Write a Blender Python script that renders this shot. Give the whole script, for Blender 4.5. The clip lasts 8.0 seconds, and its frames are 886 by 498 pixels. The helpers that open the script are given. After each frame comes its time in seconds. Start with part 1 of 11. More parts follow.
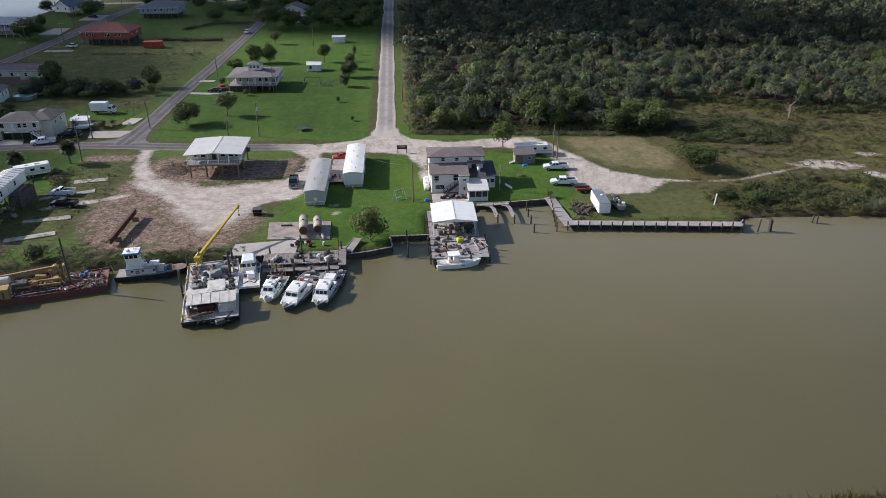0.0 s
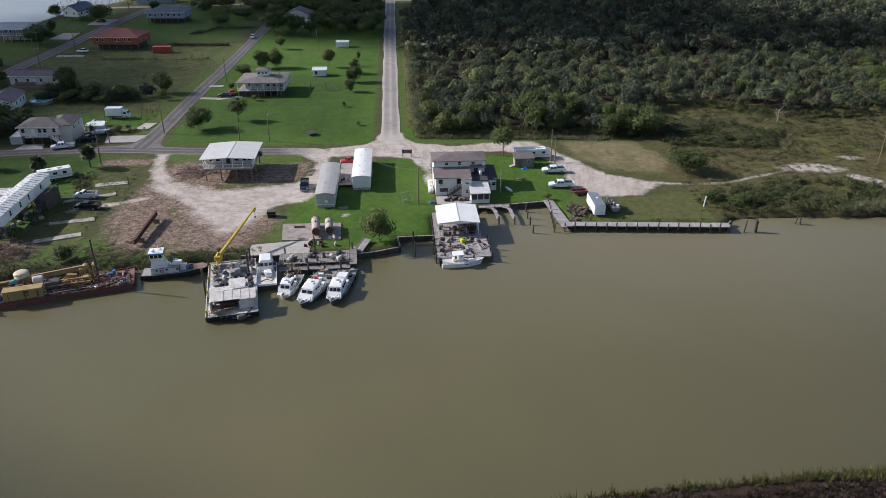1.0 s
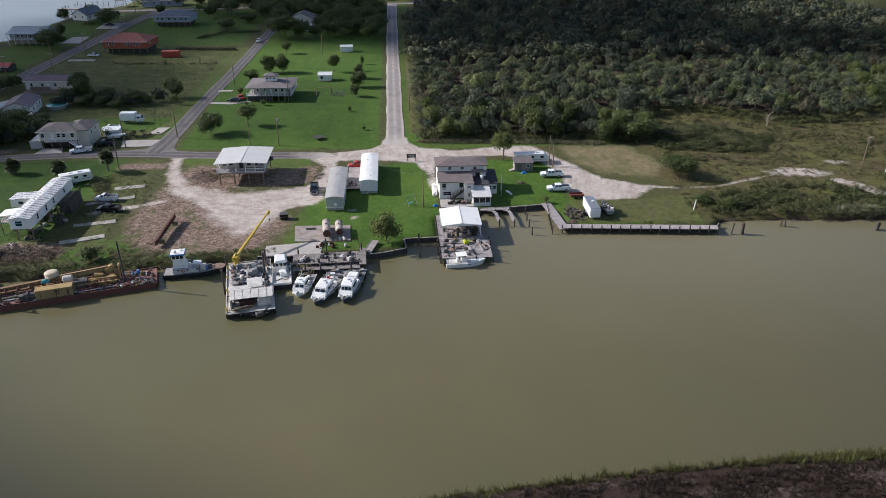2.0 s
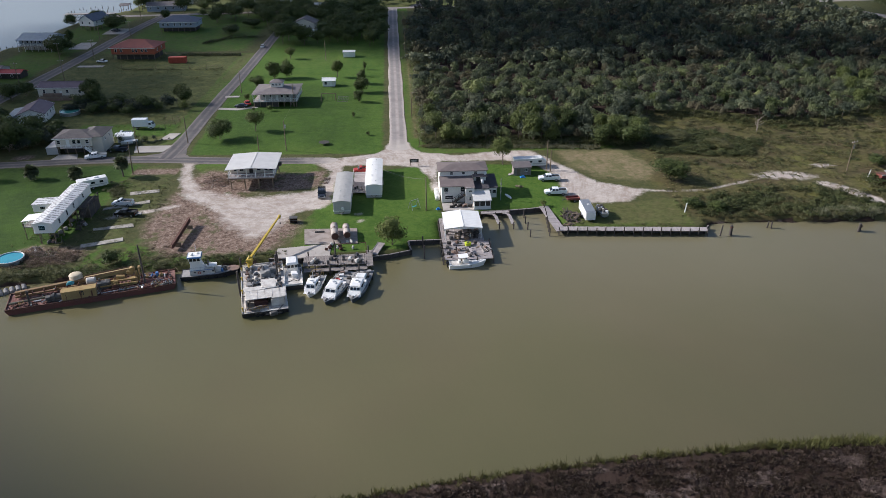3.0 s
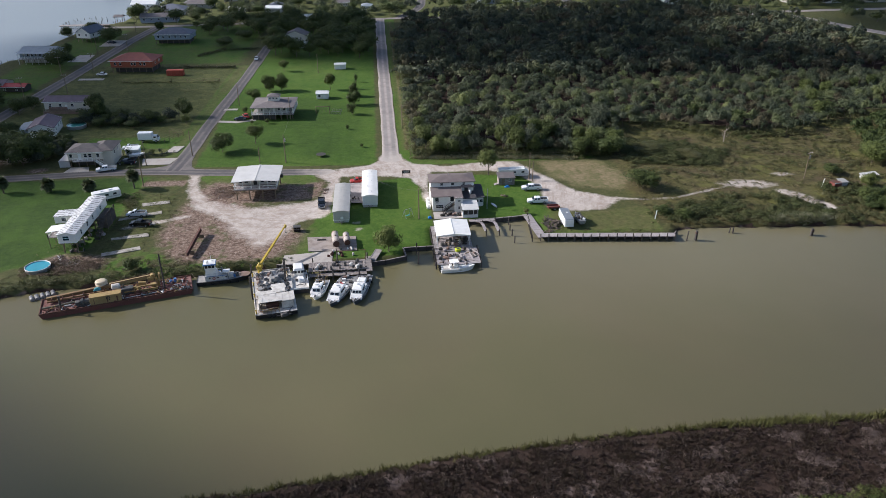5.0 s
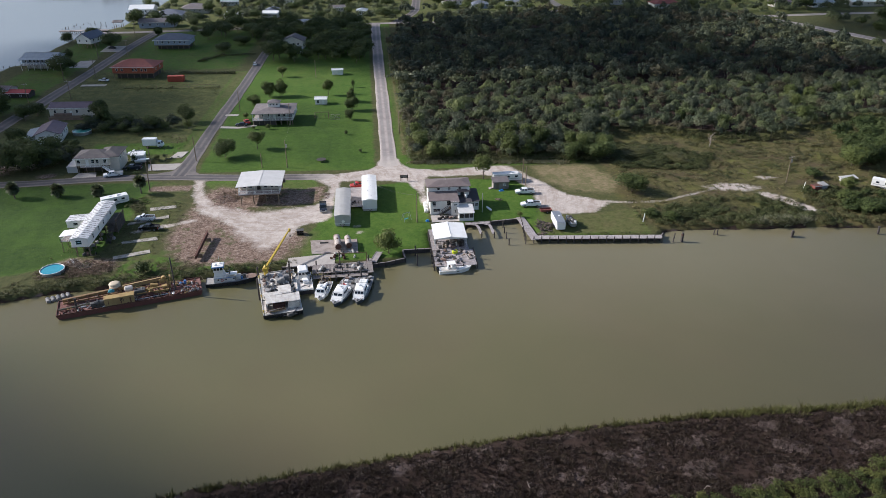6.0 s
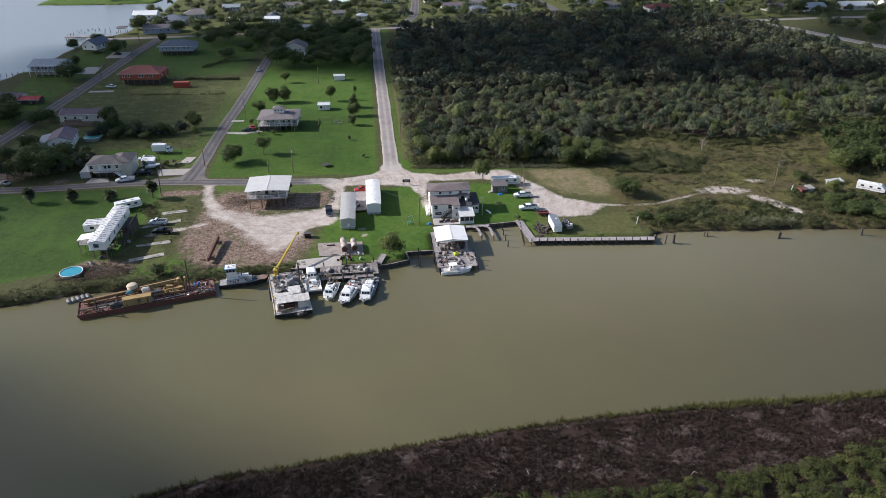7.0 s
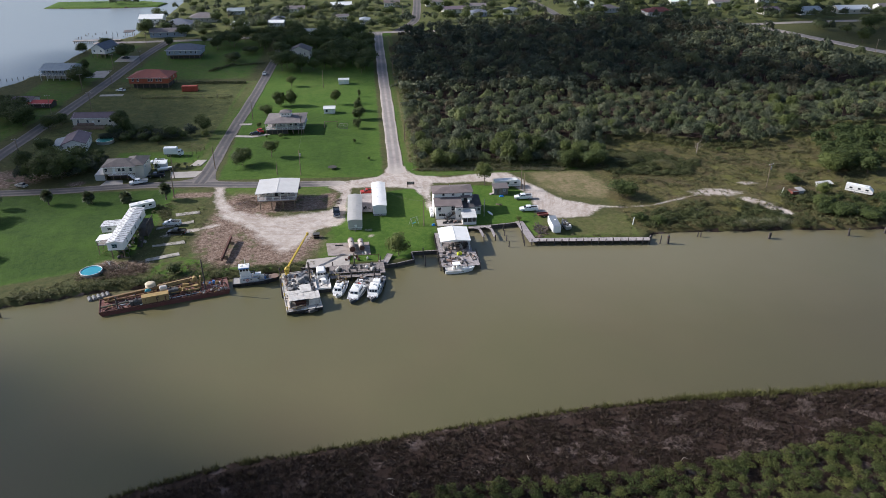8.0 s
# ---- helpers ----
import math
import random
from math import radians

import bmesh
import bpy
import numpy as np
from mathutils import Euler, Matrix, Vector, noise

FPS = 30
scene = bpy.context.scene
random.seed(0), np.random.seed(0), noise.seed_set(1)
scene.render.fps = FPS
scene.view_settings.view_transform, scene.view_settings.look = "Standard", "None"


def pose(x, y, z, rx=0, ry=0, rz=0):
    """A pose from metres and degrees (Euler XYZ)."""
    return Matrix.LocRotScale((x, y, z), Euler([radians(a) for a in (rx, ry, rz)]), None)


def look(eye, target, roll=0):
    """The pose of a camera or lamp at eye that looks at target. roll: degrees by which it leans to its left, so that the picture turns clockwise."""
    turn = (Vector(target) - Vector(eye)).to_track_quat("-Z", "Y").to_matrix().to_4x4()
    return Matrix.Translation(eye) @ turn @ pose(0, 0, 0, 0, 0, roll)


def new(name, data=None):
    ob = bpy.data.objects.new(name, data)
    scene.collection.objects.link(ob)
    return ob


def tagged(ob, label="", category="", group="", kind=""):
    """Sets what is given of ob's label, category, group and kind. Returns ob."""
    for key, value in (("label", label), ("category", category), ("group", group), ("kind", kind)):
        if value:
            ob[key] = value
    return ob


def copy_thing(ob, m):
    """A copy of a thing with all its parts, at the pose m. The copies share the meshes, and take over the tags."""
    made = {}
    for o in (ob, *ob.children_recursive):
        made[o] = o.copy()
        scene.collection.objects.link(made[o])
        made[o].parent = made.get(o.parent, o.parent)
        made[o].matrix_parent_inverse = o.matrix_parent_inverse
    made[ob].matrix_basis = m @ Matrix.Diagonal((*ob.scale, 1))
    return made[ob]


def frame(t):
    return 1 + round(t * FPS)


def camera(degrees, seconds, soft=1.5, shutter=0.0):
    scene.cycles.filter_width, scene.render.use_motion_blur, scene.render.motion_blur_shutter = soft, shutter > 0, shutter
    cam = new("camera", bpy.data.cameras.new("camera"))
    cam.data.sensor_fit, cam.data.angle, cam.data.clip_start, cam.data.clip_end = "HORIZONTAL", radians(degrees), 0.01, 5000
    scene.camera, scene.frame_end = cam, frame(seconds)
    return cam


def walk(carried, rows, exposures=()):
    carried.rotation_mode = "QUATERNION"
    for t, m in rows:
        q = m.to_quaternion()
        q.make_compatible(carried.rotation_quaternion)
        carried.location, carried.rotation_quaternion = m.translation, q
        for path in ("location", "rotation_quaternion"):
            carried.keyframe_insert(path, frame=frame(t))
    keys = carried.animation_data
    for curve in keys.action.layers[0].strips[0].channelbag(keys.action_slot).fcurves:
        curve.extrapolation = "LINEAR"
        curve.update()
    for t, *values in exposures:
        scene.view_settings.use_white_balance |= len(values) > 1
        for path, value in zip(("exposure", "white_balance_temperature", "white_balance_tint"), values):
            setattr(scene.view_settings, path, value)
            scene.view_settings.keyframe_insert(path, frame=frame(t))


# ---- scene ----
cam = camera(62.0, 8.0, 0.8)
PATH = [
    (0, (-32.561, -138.414, 61.883), (-32.453, -136.63, 60.986), -0.3),
    (0.5, (-33.379, -142.168, 63.921), (-33.27, -140.385, 63.022), -0.3),
    (1, (-34.224, -145.889, 65.957), (-34.112, -144.107, 65.057), -0.3),
    (1.5, (-35.121, -149.628, 68.21), (-35.006, -147.847, 67.307), -0.2),
    (3, (-36.967, -159.985, 74.72), (-36.85, -158.207, 73.811), -0.4),
    (3.5, (-37.848, -163.227, 76.702), (-37.723, -161.449, 75.794), -0.3),
    (4, (-38.436, -166.615, 78.888), (-38.301, -164.838, 77.979), -0.3),
    (4.5, (-39.002, -169.981, 80.973), (-38.855, -168.205, 80.065), -0.3),
    (6, (-41.333, -180.345, 87.341), (-41.157, -178.572, 86.433), -0.2),
    (6.5, (-42.179, -183.919, 89.488), (-41.999, -182.146, 88.58), -0.3),
    (7, (-43.143, -187.523, 91.525), (-42.961, -185.75, 90.618), -0.3),
    (7.5, (-43.95, -191.133, 93.452), (-43.769, -189.359, 92.545), -0.3),
    (8, (-44.93, -194.857, 95.347), (-44.748, -193.084, 94.44), -0.3),
]
walk(cam, [(t, look(eye, target, roll)) for t, eye, target, roll in PATH], [(0, 0.12, 6020, 13), (4, 0.22, 6020, 13), (8, 0.3, 6020, 13)])

# ---- light: late-day sun from the west, pale sky ----
SUN_ELEV, SUN_TO = 30.0, Vector((-0.96, 0.27, 0)).normalized()
world = bpy.data.worlds.new("sky")
scene.world = world
world.use_nodes = True
wn = world.node_tree.nodes
sky = wn.new("ShaderNodeTexSky")
sky.sky_type = "NISHITA"
sky.sun_disc = False
sky.sun_elevation = radians(SUN_ELEV)
sky.sun_rotation = math.atan2(SUN_TO.x, SUN_TO.y)
sky.air_density, sky.dust_density, sky.ozone_density = 1.0, 1.6, 1.0
wn["Background"].inputs["Strength"].default_value = 0.106
world.node_tree.links.new(sky.outputs["Color"], wn["Background"].inputs["Color"])
sun_data = bpy.data.lights.new("sun", "SUN")
sun_data.energy, sun_data.angle, sun_data.color = 5.0, radians(0.5), (1.0, 0.94, 0.86)
sun = new("sun", sun_data)
sun_dir = SUN_TO * math.cos(radians(SUN_ELEV)) + Vector((0, 0, math.sin(radians(SUN_ELEV))))
sun.matrix_world = look(sun_dir * 400, (0, 0, 0))



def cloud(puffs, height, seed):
    """An unseen cumulus added so that its shade falls on chosen ground, built of many puffs. puffs: x, y, width of what
    lies in its shade.
    """
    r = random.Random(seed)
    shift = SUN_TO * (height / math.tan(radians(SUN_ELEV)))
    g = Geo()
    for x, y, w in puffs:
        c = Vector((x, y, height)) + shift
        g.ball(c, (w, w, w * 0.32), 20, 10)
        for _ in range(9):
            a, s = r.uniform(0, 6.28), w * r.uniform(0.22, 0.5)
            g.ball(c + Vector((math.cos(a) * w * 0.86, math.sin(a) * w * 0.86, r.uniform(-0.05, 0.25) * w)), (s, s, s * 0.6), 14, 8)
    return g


G = 1.0  # height of the land over the water


# ---- mesh helpers ----
class Geo:
    """Gathers corners and faces of one mesh."""

    def __init__(self):
        self.v, self.f = [], []

    def add(self, verts, faces):
        n = len(self.v)
        self.v.extend(tuple(p) for p in verts)
        self.f.extend(tuple(i + n for i in f) for f in faces)
        return self

    def box(self, cx, cy, cz, sx, sy, sz, rz=0.0, c=0.0, rx=0.0, ry=0.0):
        """A box round its centre, with its edges cut by c."""
        hx, hy, hz = sx / 2, sy / 2, sz / 2
        m = Matrix.Translation((cx, cy, cz)) @ Euler((radians(rx), radians(ry), radians(rz))).to_matrix().to_4x4()
        if c <= 0:
            pts = [(a * hx, b * hy, d * hz) for d in (-1, 1) for b in (-1, 1) for a in (-1, 1)]
            return self.add([m @ Vector(p) for p in pts],
                            [(0, 2, 3, 1), (4, 5, 7, 6), (0, 1, 5, 4), (2, 6, 7, 3), (0, 4, 6, 2), (1, 3, 7, 5)])
        c = min(c, hx * 0.8, hy * 0.8, hz * 0.8)
        pts, ix = [], {}
        for a in (-1, 1):
            for b in (-1, 1):
                for d in (-1, 1):
                    for k in range(3):
                        ix[a, b, d, k] = len(pts)
                        pts.append((a * (hx - (k != 0) * c), b * (hy - (k != 1) * c), d * (hz - (k != 2) * c)))
        s = (-1, 1)
        fs = []
        for a in s:
            q = [ix[a, -1, -1, 0], ix[a, 1, -1, 0], ix[a, 1, 1, 0], ix[a, -1, 1, 0]]
            fs.append(q if a > 0 else q[::-1])
            q = [ix[-1, a, -1, 1], ix[-1, a, 1, 1], ix[1, a, 1, 1], ix[1, a, -1, 1]]
            fs.append(q if a > 0 else q[::-1])
            q = [ix[-1, -1, a, 2], ix[1, -1, a, 2], ix[1, 1, a, 2], ix[-1, 1, a, 2]]
            fs.append(q if a > 0 else q[::-1])
        for a in s:
            for b in s:
                fs.append([ix[a, b, -1, 0], ix[a, b, -1, 1], ix[a, b, 1, 1], ix[a, b, 1, 0]][:: a * b])
                fs.append([ix[a, -1, b, 0], ix[a, 1, b, 0], ix[a, 1, b, 2], ix[a, -1, b, 2]][:: a * b])
                fs.append([ix[-1, a, b, 1], ix[-1, a, b, 2], ix[1, a, b, 2], ix[1, a, b, 1]][:: a * b])
                for d in s:
                    fs.append([ix[a, b, d, 0], ix[a, b, d, 1], ix[a, b, d, 2]][:: a * b * d])
        return self.add([m @ Vector(p) for p in pts], fs)

    def cyl(self, p0, p1, r0, r1=None, n=8):
        r1 = r0 if r1 is None else r1
        p0, p1 = Vector(p0), Vector(p1)
        q = (p1 - p0).to_track_quat("Z", "Y")
        ring = [(math.cos(2 * math.pi * i / n), math.sin(2 * math.pi * i / n)) for i in range(n)]
        v = [p0 + q @ Vector((r0 * a, r0 * b, 0)) for a, b in ring] + [p1 + q @ Vector((r1 * a, r1 * b, 0)) for a, b in ring]
        f = [(i, (i + 1) % n, n + (i + 1) % n, n + i) for i in range(n)]
        return self.add(v, f + [tuple(range(n))[::-1], tuple(range(n, 2 * n))])

    def tube(self, points, radii, n=8):
        for a, b, r, s in zip(points, points[1:], radii, radii[1:]):
            self.cyl(a, b, r, s, n)
        return self

    def prism(self, pts, z0, z1):
        n = len(pts)
        v = [(x, y, z0) for x, y in pts] + [(x, y, z1) for x, y in pts]
        f = [(i, (i + 1) % n, n + (i + 1) % n, n + i) for i in range(n)]
        return self.add(v, f + [tuple(range(n))[::-1], tuple(range(n, 2 * n))])

    def slab(self, quad, t):
        """A plate of thickness t under the polygon (counter-clockwise from above)."""
        q = [Vector(p) for p in quad]
        nrm = (q[1] - q[0]).cross(q[2] - q[0]).normalized()
        n = len(q)
        v = q + [p - nrm * t for p in q]
        f = [tuple(range(n)), tuple(range(n, 2 * n))[::-1]] + [(i, n + i, n + (i + 1) % n, (i + 1) % n) for i in range(n)]
        return self.add(v, f)

    def loft(self, rings, close=True):
        """Skins rings of equal length; caps the ends."""
        n = len(rings[0])
        v = [p for r in rings for p in r]
        f = []
        for k in range(len(rings) - 1):
            for i in range(n if close else n - 1):
                j = (i + 1) % n
                f.append((k * n + i, k * n + j, (k + 1) * n + j, (k + 1) * n + i))
        f += [tuple(range(n))[::-1], tuple(range((len(rings) - 1) * n, len(rings) * n))]
        return self.add(v, f)

    def ball(self, c, r, nu=10, nv=6):
        rx, ry, rz = r if isinstance(r, tuple) else (r, r, r)
        v = [(c[0], c[1], c[2] - rz)]
        for j in range(1, nv):
            t = math.pi * j / nv - math.pi / 2
            v += [(c[0] + rx * math.cos(t) * math.cos(2 * math.pi * i / nu), c[1] + ry * math.cos(t) * math.sin(2 * math.pi * i / nu), c[2] + rz * math.sin(t)) for i in range(nu)]
        v.append((c[0], c[1], c[2] + rz))
        f = [(0, 1 + (i + 1) % nu, 1 + i) for i in range(nu)]
        for j in range(nv - 2):
            a, b = 1 + j * nu, 1 + (j + 1) * nu
            f += [(a + i, a + (i + 1) % nu, b + (i + 1) % nu, b + i) for i in range(nu)]
        a, top = 1 + (nv - 2) * nu, len(v) - 1
        f += [(a + i, a + (i + 1) % nu, top) for i in range(nu)]
        return self.add(v, f)

    def ring(self, c, r, t, axis="x", n=14, k=6):
        """A torus round c."""
        v = []
        for i in range(n):
            a = 2 * math.pi * i / n
            for j in range(k):
                b = 2 * math.pi * j / k
                u, w = (r + t * math.cos(b)) * math.cos(a), (r + t * math.cos(b)) * math.sin(a)
                d = t * math.sin(b)
                p = {"x": (d, u, w), "y": (u, d, w), "z": (u, w, d)}[axis]
                v.append((c[0] + p[0], c[1] + p[1], c[2] + p[2]))
        f = [(i * k + j, ((i + 1) % n) * k + j, ((i + 1) % n) * k + (j + 1) % k, i * k + (j + 1) % k) for i in range(n) for j in range(k)]
        return self.add(v, f)

    def mesh(self, name, material, smooth=False):
        me = bpy.data.meshes.new(name)
        me.from_pydata(self.v, [], self.f)
        me.materials.append(material)
        if smooth:
            me.polygons.foreach_set("use_smooth", [True] * len(me.polygons))
        me.update()
        return me


def part(name, geo, material, parent, label="", smooth=False):
    """One mesh object under a thing or a part."""
    ob = new(name, geo.mesh(name, material, smooth))
    ob.parent = parent
    return tagged(ob, label)


def thing(name, label, category, x, y, z=G, rz=0.0, group="", kind=""):
    """The base of a thing, which its parts hang on."""
    ob = new(name)
    ob.empty_display_size = 0.3
    ob.matrix_world = pose(x, y, z, 0, 0, rz)
    return tagged(ob, label, category, group, kind)


def solid(name, geo, material, label, category, x=0, y=0, z=0.0, rz=0.0, group="", kind="", smooth=False):
    """A thing of one mesh."""
    ob = new(name, geo.mesh(name, material, smooth))
    ob.matrix_world = pose(x, y, z, 0, 0, rz)
    return tagged(ob, label, category, group, kind)


def raw_mesh(name, verts, faces, material, k):
    """A large mesh straight from arrays; faces all have k corners."""
    me = bpy.data.meshes.new(name)
    me.vertices.add(len(verts))
    me.vertices.foreach_set("co", np.asarray(verts, np.float32).ravel())
    me.loops.add(faces.size)
    me.loops.foreach_set("vertex_index", np.asarray(faces, np.int32).ravel())
    me.polygons.add(len(faces))
    me.polygons.foreach_set("loop_start", np.arange(0, faces.size, k, dtype=np.int32))
    me.materials.append(material)
    me.update(calc_edges=True)
    return me


# ---- materials ----
def nodes_of(name):
    m = bpy.data.materials.new(name)
    m.use_nodes = True
    return m, m.node_tree.nodes, m.node_tree.links, m.node_tree.nodes["Principled BSDF"]


def noise_of(n, l, where, scale, detail=4.0, rough=0.55):
    t = n.new("ShaderNodeTexNoise")
    t.inputs["Scale"].default_value, t.inputs["Detail"].default_value, t.inputs["Roughness"].default_value = scale, detail, rough
    l.new(where, t.inputs["Vector"])
    return t.outputs["Fac"]


def ramp_of(n, l, fac, lo, hi):
    r = n.new("ShaderNodeMapRange")
    r.inputs["From Min"].default_value, r.inputs["From Max"].default_value = lo, hi
    r.clamp = True
    l.new(fac, r.inputs["Value"])
    return r.outputs["Result"]


def mix_of(n, l, fac, a, b, blend="MIX"):
    x = n.new("ShaderNodeMix")
    x.data_type, x.blend_type = "RGBA", blend
    for socket, value in ((x.inputs["Factor"], fac), (x.inputs["A"], a), (x.inputs["B"], b)):
        if isinstance(value, (int, float)):
            socket.default_value = value
        elif isinstance(value, tuple):
            socket.default_value = (*value, 1.0)
        else:
            l.new(value, socket)
    return x.outputs["Result"]


def math_of(n, l, op, a, b):
    x = n.new("ShaderNodeMath")
    x.operation = op
    for socket, value in zip(x.inputs, (a, b)):
        if isinstance(value, (int, float)):
            socket.default_value = value
        else:
            l.new(value, socket)
    return x.outputs["Value"]


def bump_of(n, l, bsdf, height, strength, distance):
    b = n.new("ShaderNodeBump")
    b.inputs["Strength"].default_value, b.inputs["Distance"].default_value = strength, distance
    l.new(height, b.inputs["Height"])
    l.new(b.outputs["Normal"], bsdf.inputs["Normal"])


def surface(name, base, wear, big=0.35, fine=6.0, rough=0.7, metal=0.0, bump=0.25, amount=0.6, stain=None, vary=0.12):
    """A worn surface: base colour, wear in large patches, grain, and a little difference from piece to piece."""
    m, n, l, p = nodes_of(name)
    at = n.new("ShaderNodeTexCoord").outputs["Object"]
    patch = ramp_of(n, l, noise_of(n, l, at, big, 5.0, 0.6), 0.42, 0.72)
    grain = noise_of(n, l, at, fine, 3.0)
    col = mix_of(n, l, math_of(n, l, "MULTIPLY", patch, amount), base, wear)
    if stain:
        spots = ramp_of(n, l, noise_of(n, l, at, big * 4.3, 4.0, 0.7), 0.6, 0.72)
        col = mix_of(n, l, math_of(n, l, "MULTIPLY", spots, 0.7), col, stain)
    tone = math_of(n, l, "ADD", ramp_of(n, l, grain, 0.2, 0.8), n.new("ShaderNodeObjectInfo").outputs["Random"])
    value = n.new("ShaderNodeHueSaturation")
    l.new(math_of(n, l, "ADD", math_of(n, l, "MULTIPLY", tone, vary), 1.0 - vary), value.inputs["Value"])
    l.new(col, value.inputs["Color"])
    l.new(value.outputs["Color"], p.inputs["Base Color"])
    l.new(ramp_of(n, l, grain, -1.5 + rough, 2.5 + rough), p.inputs["Roughness"])
    p.inputs["Roughness"].default_value = rough
    lo = n.new("ShaderNodeMapRange")
    lo.inputs["To Min"].default_value, lo.inputs["To Max"].default_value = max(0.05, rough - 0.15), min(1.0, rough + 0.12)
    l.new(grain, lo.inputs["Value"])
    l.new(lo.outputs["Result"], p.inputs["Roughness"])
    p.inputs["Metallic"].default_value = metal
    if bump:
        bump_of(n, l, p, grain, bump, 0.05)
    return m


def leafy(name, dark, light, dry=None, tint=True):
    """Foliage: every clump differs a little, whole plants more."""
    m, n, l, p = nodes_of(name)
    geom = n.new("ShaderNodeNewGeometry")
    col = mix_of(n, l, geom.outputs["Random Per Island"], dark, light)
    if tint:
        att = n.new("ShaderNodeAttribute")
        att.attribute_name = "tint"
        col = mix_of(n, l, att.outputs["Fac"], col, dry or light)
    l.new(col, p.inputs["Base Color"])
    p.inputs["Roughness"].default_value = 0.62
    p.inputs["Specular IOR Level"].default_value = 0.25
    tr = n.new("ShaderNodeBsdfTranslucent")
    l.new(col, tr.inputs["Color"])
    mx = n.new("ShaderNodeMixShader")
    mx.inputs["Fac"].default_value = 0.22
    l.new(p.outputs["BSDF"], mx.inputs[1])
    l.new(tr.outputs["BSDF"], mx.inputs[2])
    l.new(mx.outputs["Shader"], n["Material Output"].inputs["Surface"])
    return m


def ground_material():
    m, n, l, p = nodes_of("ground_cover")
    at = n.new("ShaderNodeNewGeometry").outputs["Position"]
    big, mid, fine = noise_of(n, l, at, 0.035, 5), noise_of(n, l, at, 0.22, 5, 0.65), noise_of(n, l, at, 1.6, 4, 0.7)
    tuft = noise_of(n, l, at, 0.7, 6, 0.75)
    c1, c2 = n.new("ShaderNodeAttribute"), n.new("ShaderNodeAttribute")
    c1.attribute_name, c2.attribute_name = "cover_a", "cover_b"
    s1, s2 = n.new("ShaderNodeSeparateColor"), n.new("ShaderNodeSeparateColor")
    l.new(c1.outputs["Color"], s1.inputs["Color"])
    l.new(c2.outputs["Color"], s2.inputs["Color"])
    ragged = math_of(n, l, "ADD", math_of(n, l, "MULTIPLY", math_of(n, l, "SUBTRACT", mid, 0.5), 0.9),
                     math_of(n, l, "MULTIPLY", math_of(n, l, "SUBTRACT", fine, 0.5), 0.55))

    def cover(mask):
        return ramp_of(n, l, math_of(n, l, "ADD", mask, ragged), 0.32, 0.68)

    r2, t2 = ramp_of(n, l, mid, 0.3, 0.7), ramp_of(n, l, tuft, 0.3, 0.72)
    col = mix_of(n, l, t2, (0.045, 0.055, 0.018), (0.11, 0.105, 0.042))              # rough grass
    field = mix_of(n, l, t2, (0.042, 0.06, 0.018), (0.125, 0.128, 0.045))
    field = mix_of(n, l, math_of(n, l, "MULTIPLY", ramp_of(n, l, mid, 0.5, 0.65), 0.6), field, (0.16, 0.155, 0.055))
    col = mix_of(n, l, cover(s2.outputs["Blue"]), col, field)
    marsh = mix_of(n, l, t2, (0.04, 0.042, 0.016), (0.155, 0.132, 0.055))
    marsh = mix_of(n, l, math_of(n, l, "MULTIPLY", ramp_of(n, l, mid, 0.53, 0.62), 0.45), marsh, (0.05, 0.038, 0.022))
    plots = noise_of(n, l, at, 0.075, 5, 0.7)
    marsh = mix_of(n, l, math_of(n, l, "MULTIPLY", ramp_of(n, l, plots, 0.48, 0.64), 0.75), marsh, (0.125, 0.125, 0.034))
    marsh = mix_of(n, l, math_of(n, l, "MULTIPLY", ramp_of(n, l, plots, 0.46, 0.34), 0.7), marsh, (0.1, 0.07, 0.045))
    marsh = mix_of(n, l, math_of(n, l, "MULTIPLY", ramp_of(n, l, big, 0.48, 0.62), 0.6), marsh, (0.095, 0.075, 0.036))
    col = mix_of(n, l, cover(s2.outputs["Red"]), col, marsh)
    lawn = mix_of(n, l, t2, (0.04, 0.092, 0.012), (0.085, 0.146, 0.022))
    lawn = mix_of(n, l, math_of(n, l, "MULTIPLY", ramp_of(n, l, fine, 0.45, 0.7), 0.5), lawn, (0.12, 0.17, 0.032))
    lawn = mix_of(n, l, math_of(n, l, "MULTIPLY", ramp_of(n, l, noise_of(n, l, at, 0.11, 6, 0.75), 0.52, 0.66), 0.45), lawn, (0.028, 0.07, 0.008))
    lawn = mix_of(n, l, math_of(n, l, "MULTIPLY", ramp_of(n, l, big, 0.5, 0.7), 0.4), lawn, (0.125, 0.165, 0.032))
    mood = math_of(n, l, "ADD", c1.outputs["Alpha"], math_of(n, l, "MULTIPLY", ragged, 0.35))
    # darker lawn: lush grass, and thin cloud shade painted on the north lawn
    lush_shade = mix_of(n, l, t2, (0.021, 0.048, 0.008), (0.053, 0.094, 0.015))
    lush_shade = mix_of(n, l, math_of(n, l, "MULTIPLY", ramp_of(n, l, noise_of(n, l, at, 0.06, 6, 0.7), 0.45, 0.62), 0.75), lush_shade, (0.055, 0.104, 0.014))
    lawn = mix_of(n, l, ramp_of(n, l, mood, 0.6, 0.95), lawn, lush_shade)
    poor = mix_of(n, l, t2, (0.06, 0.068, 0.02), (0.15, 0.13, 0.06))
    lawn = mix_of(n, l, ramp_of(n, l, mood, 0.4, 0.05), lawn, poor)
    col = mix_of(n, l, cover(s1.outputs["Red"]), col, lawn)
    dry = mix_of(n, l, t2, (0.115, 0.112, 0.045), (0.3, 0.222, 0.14))
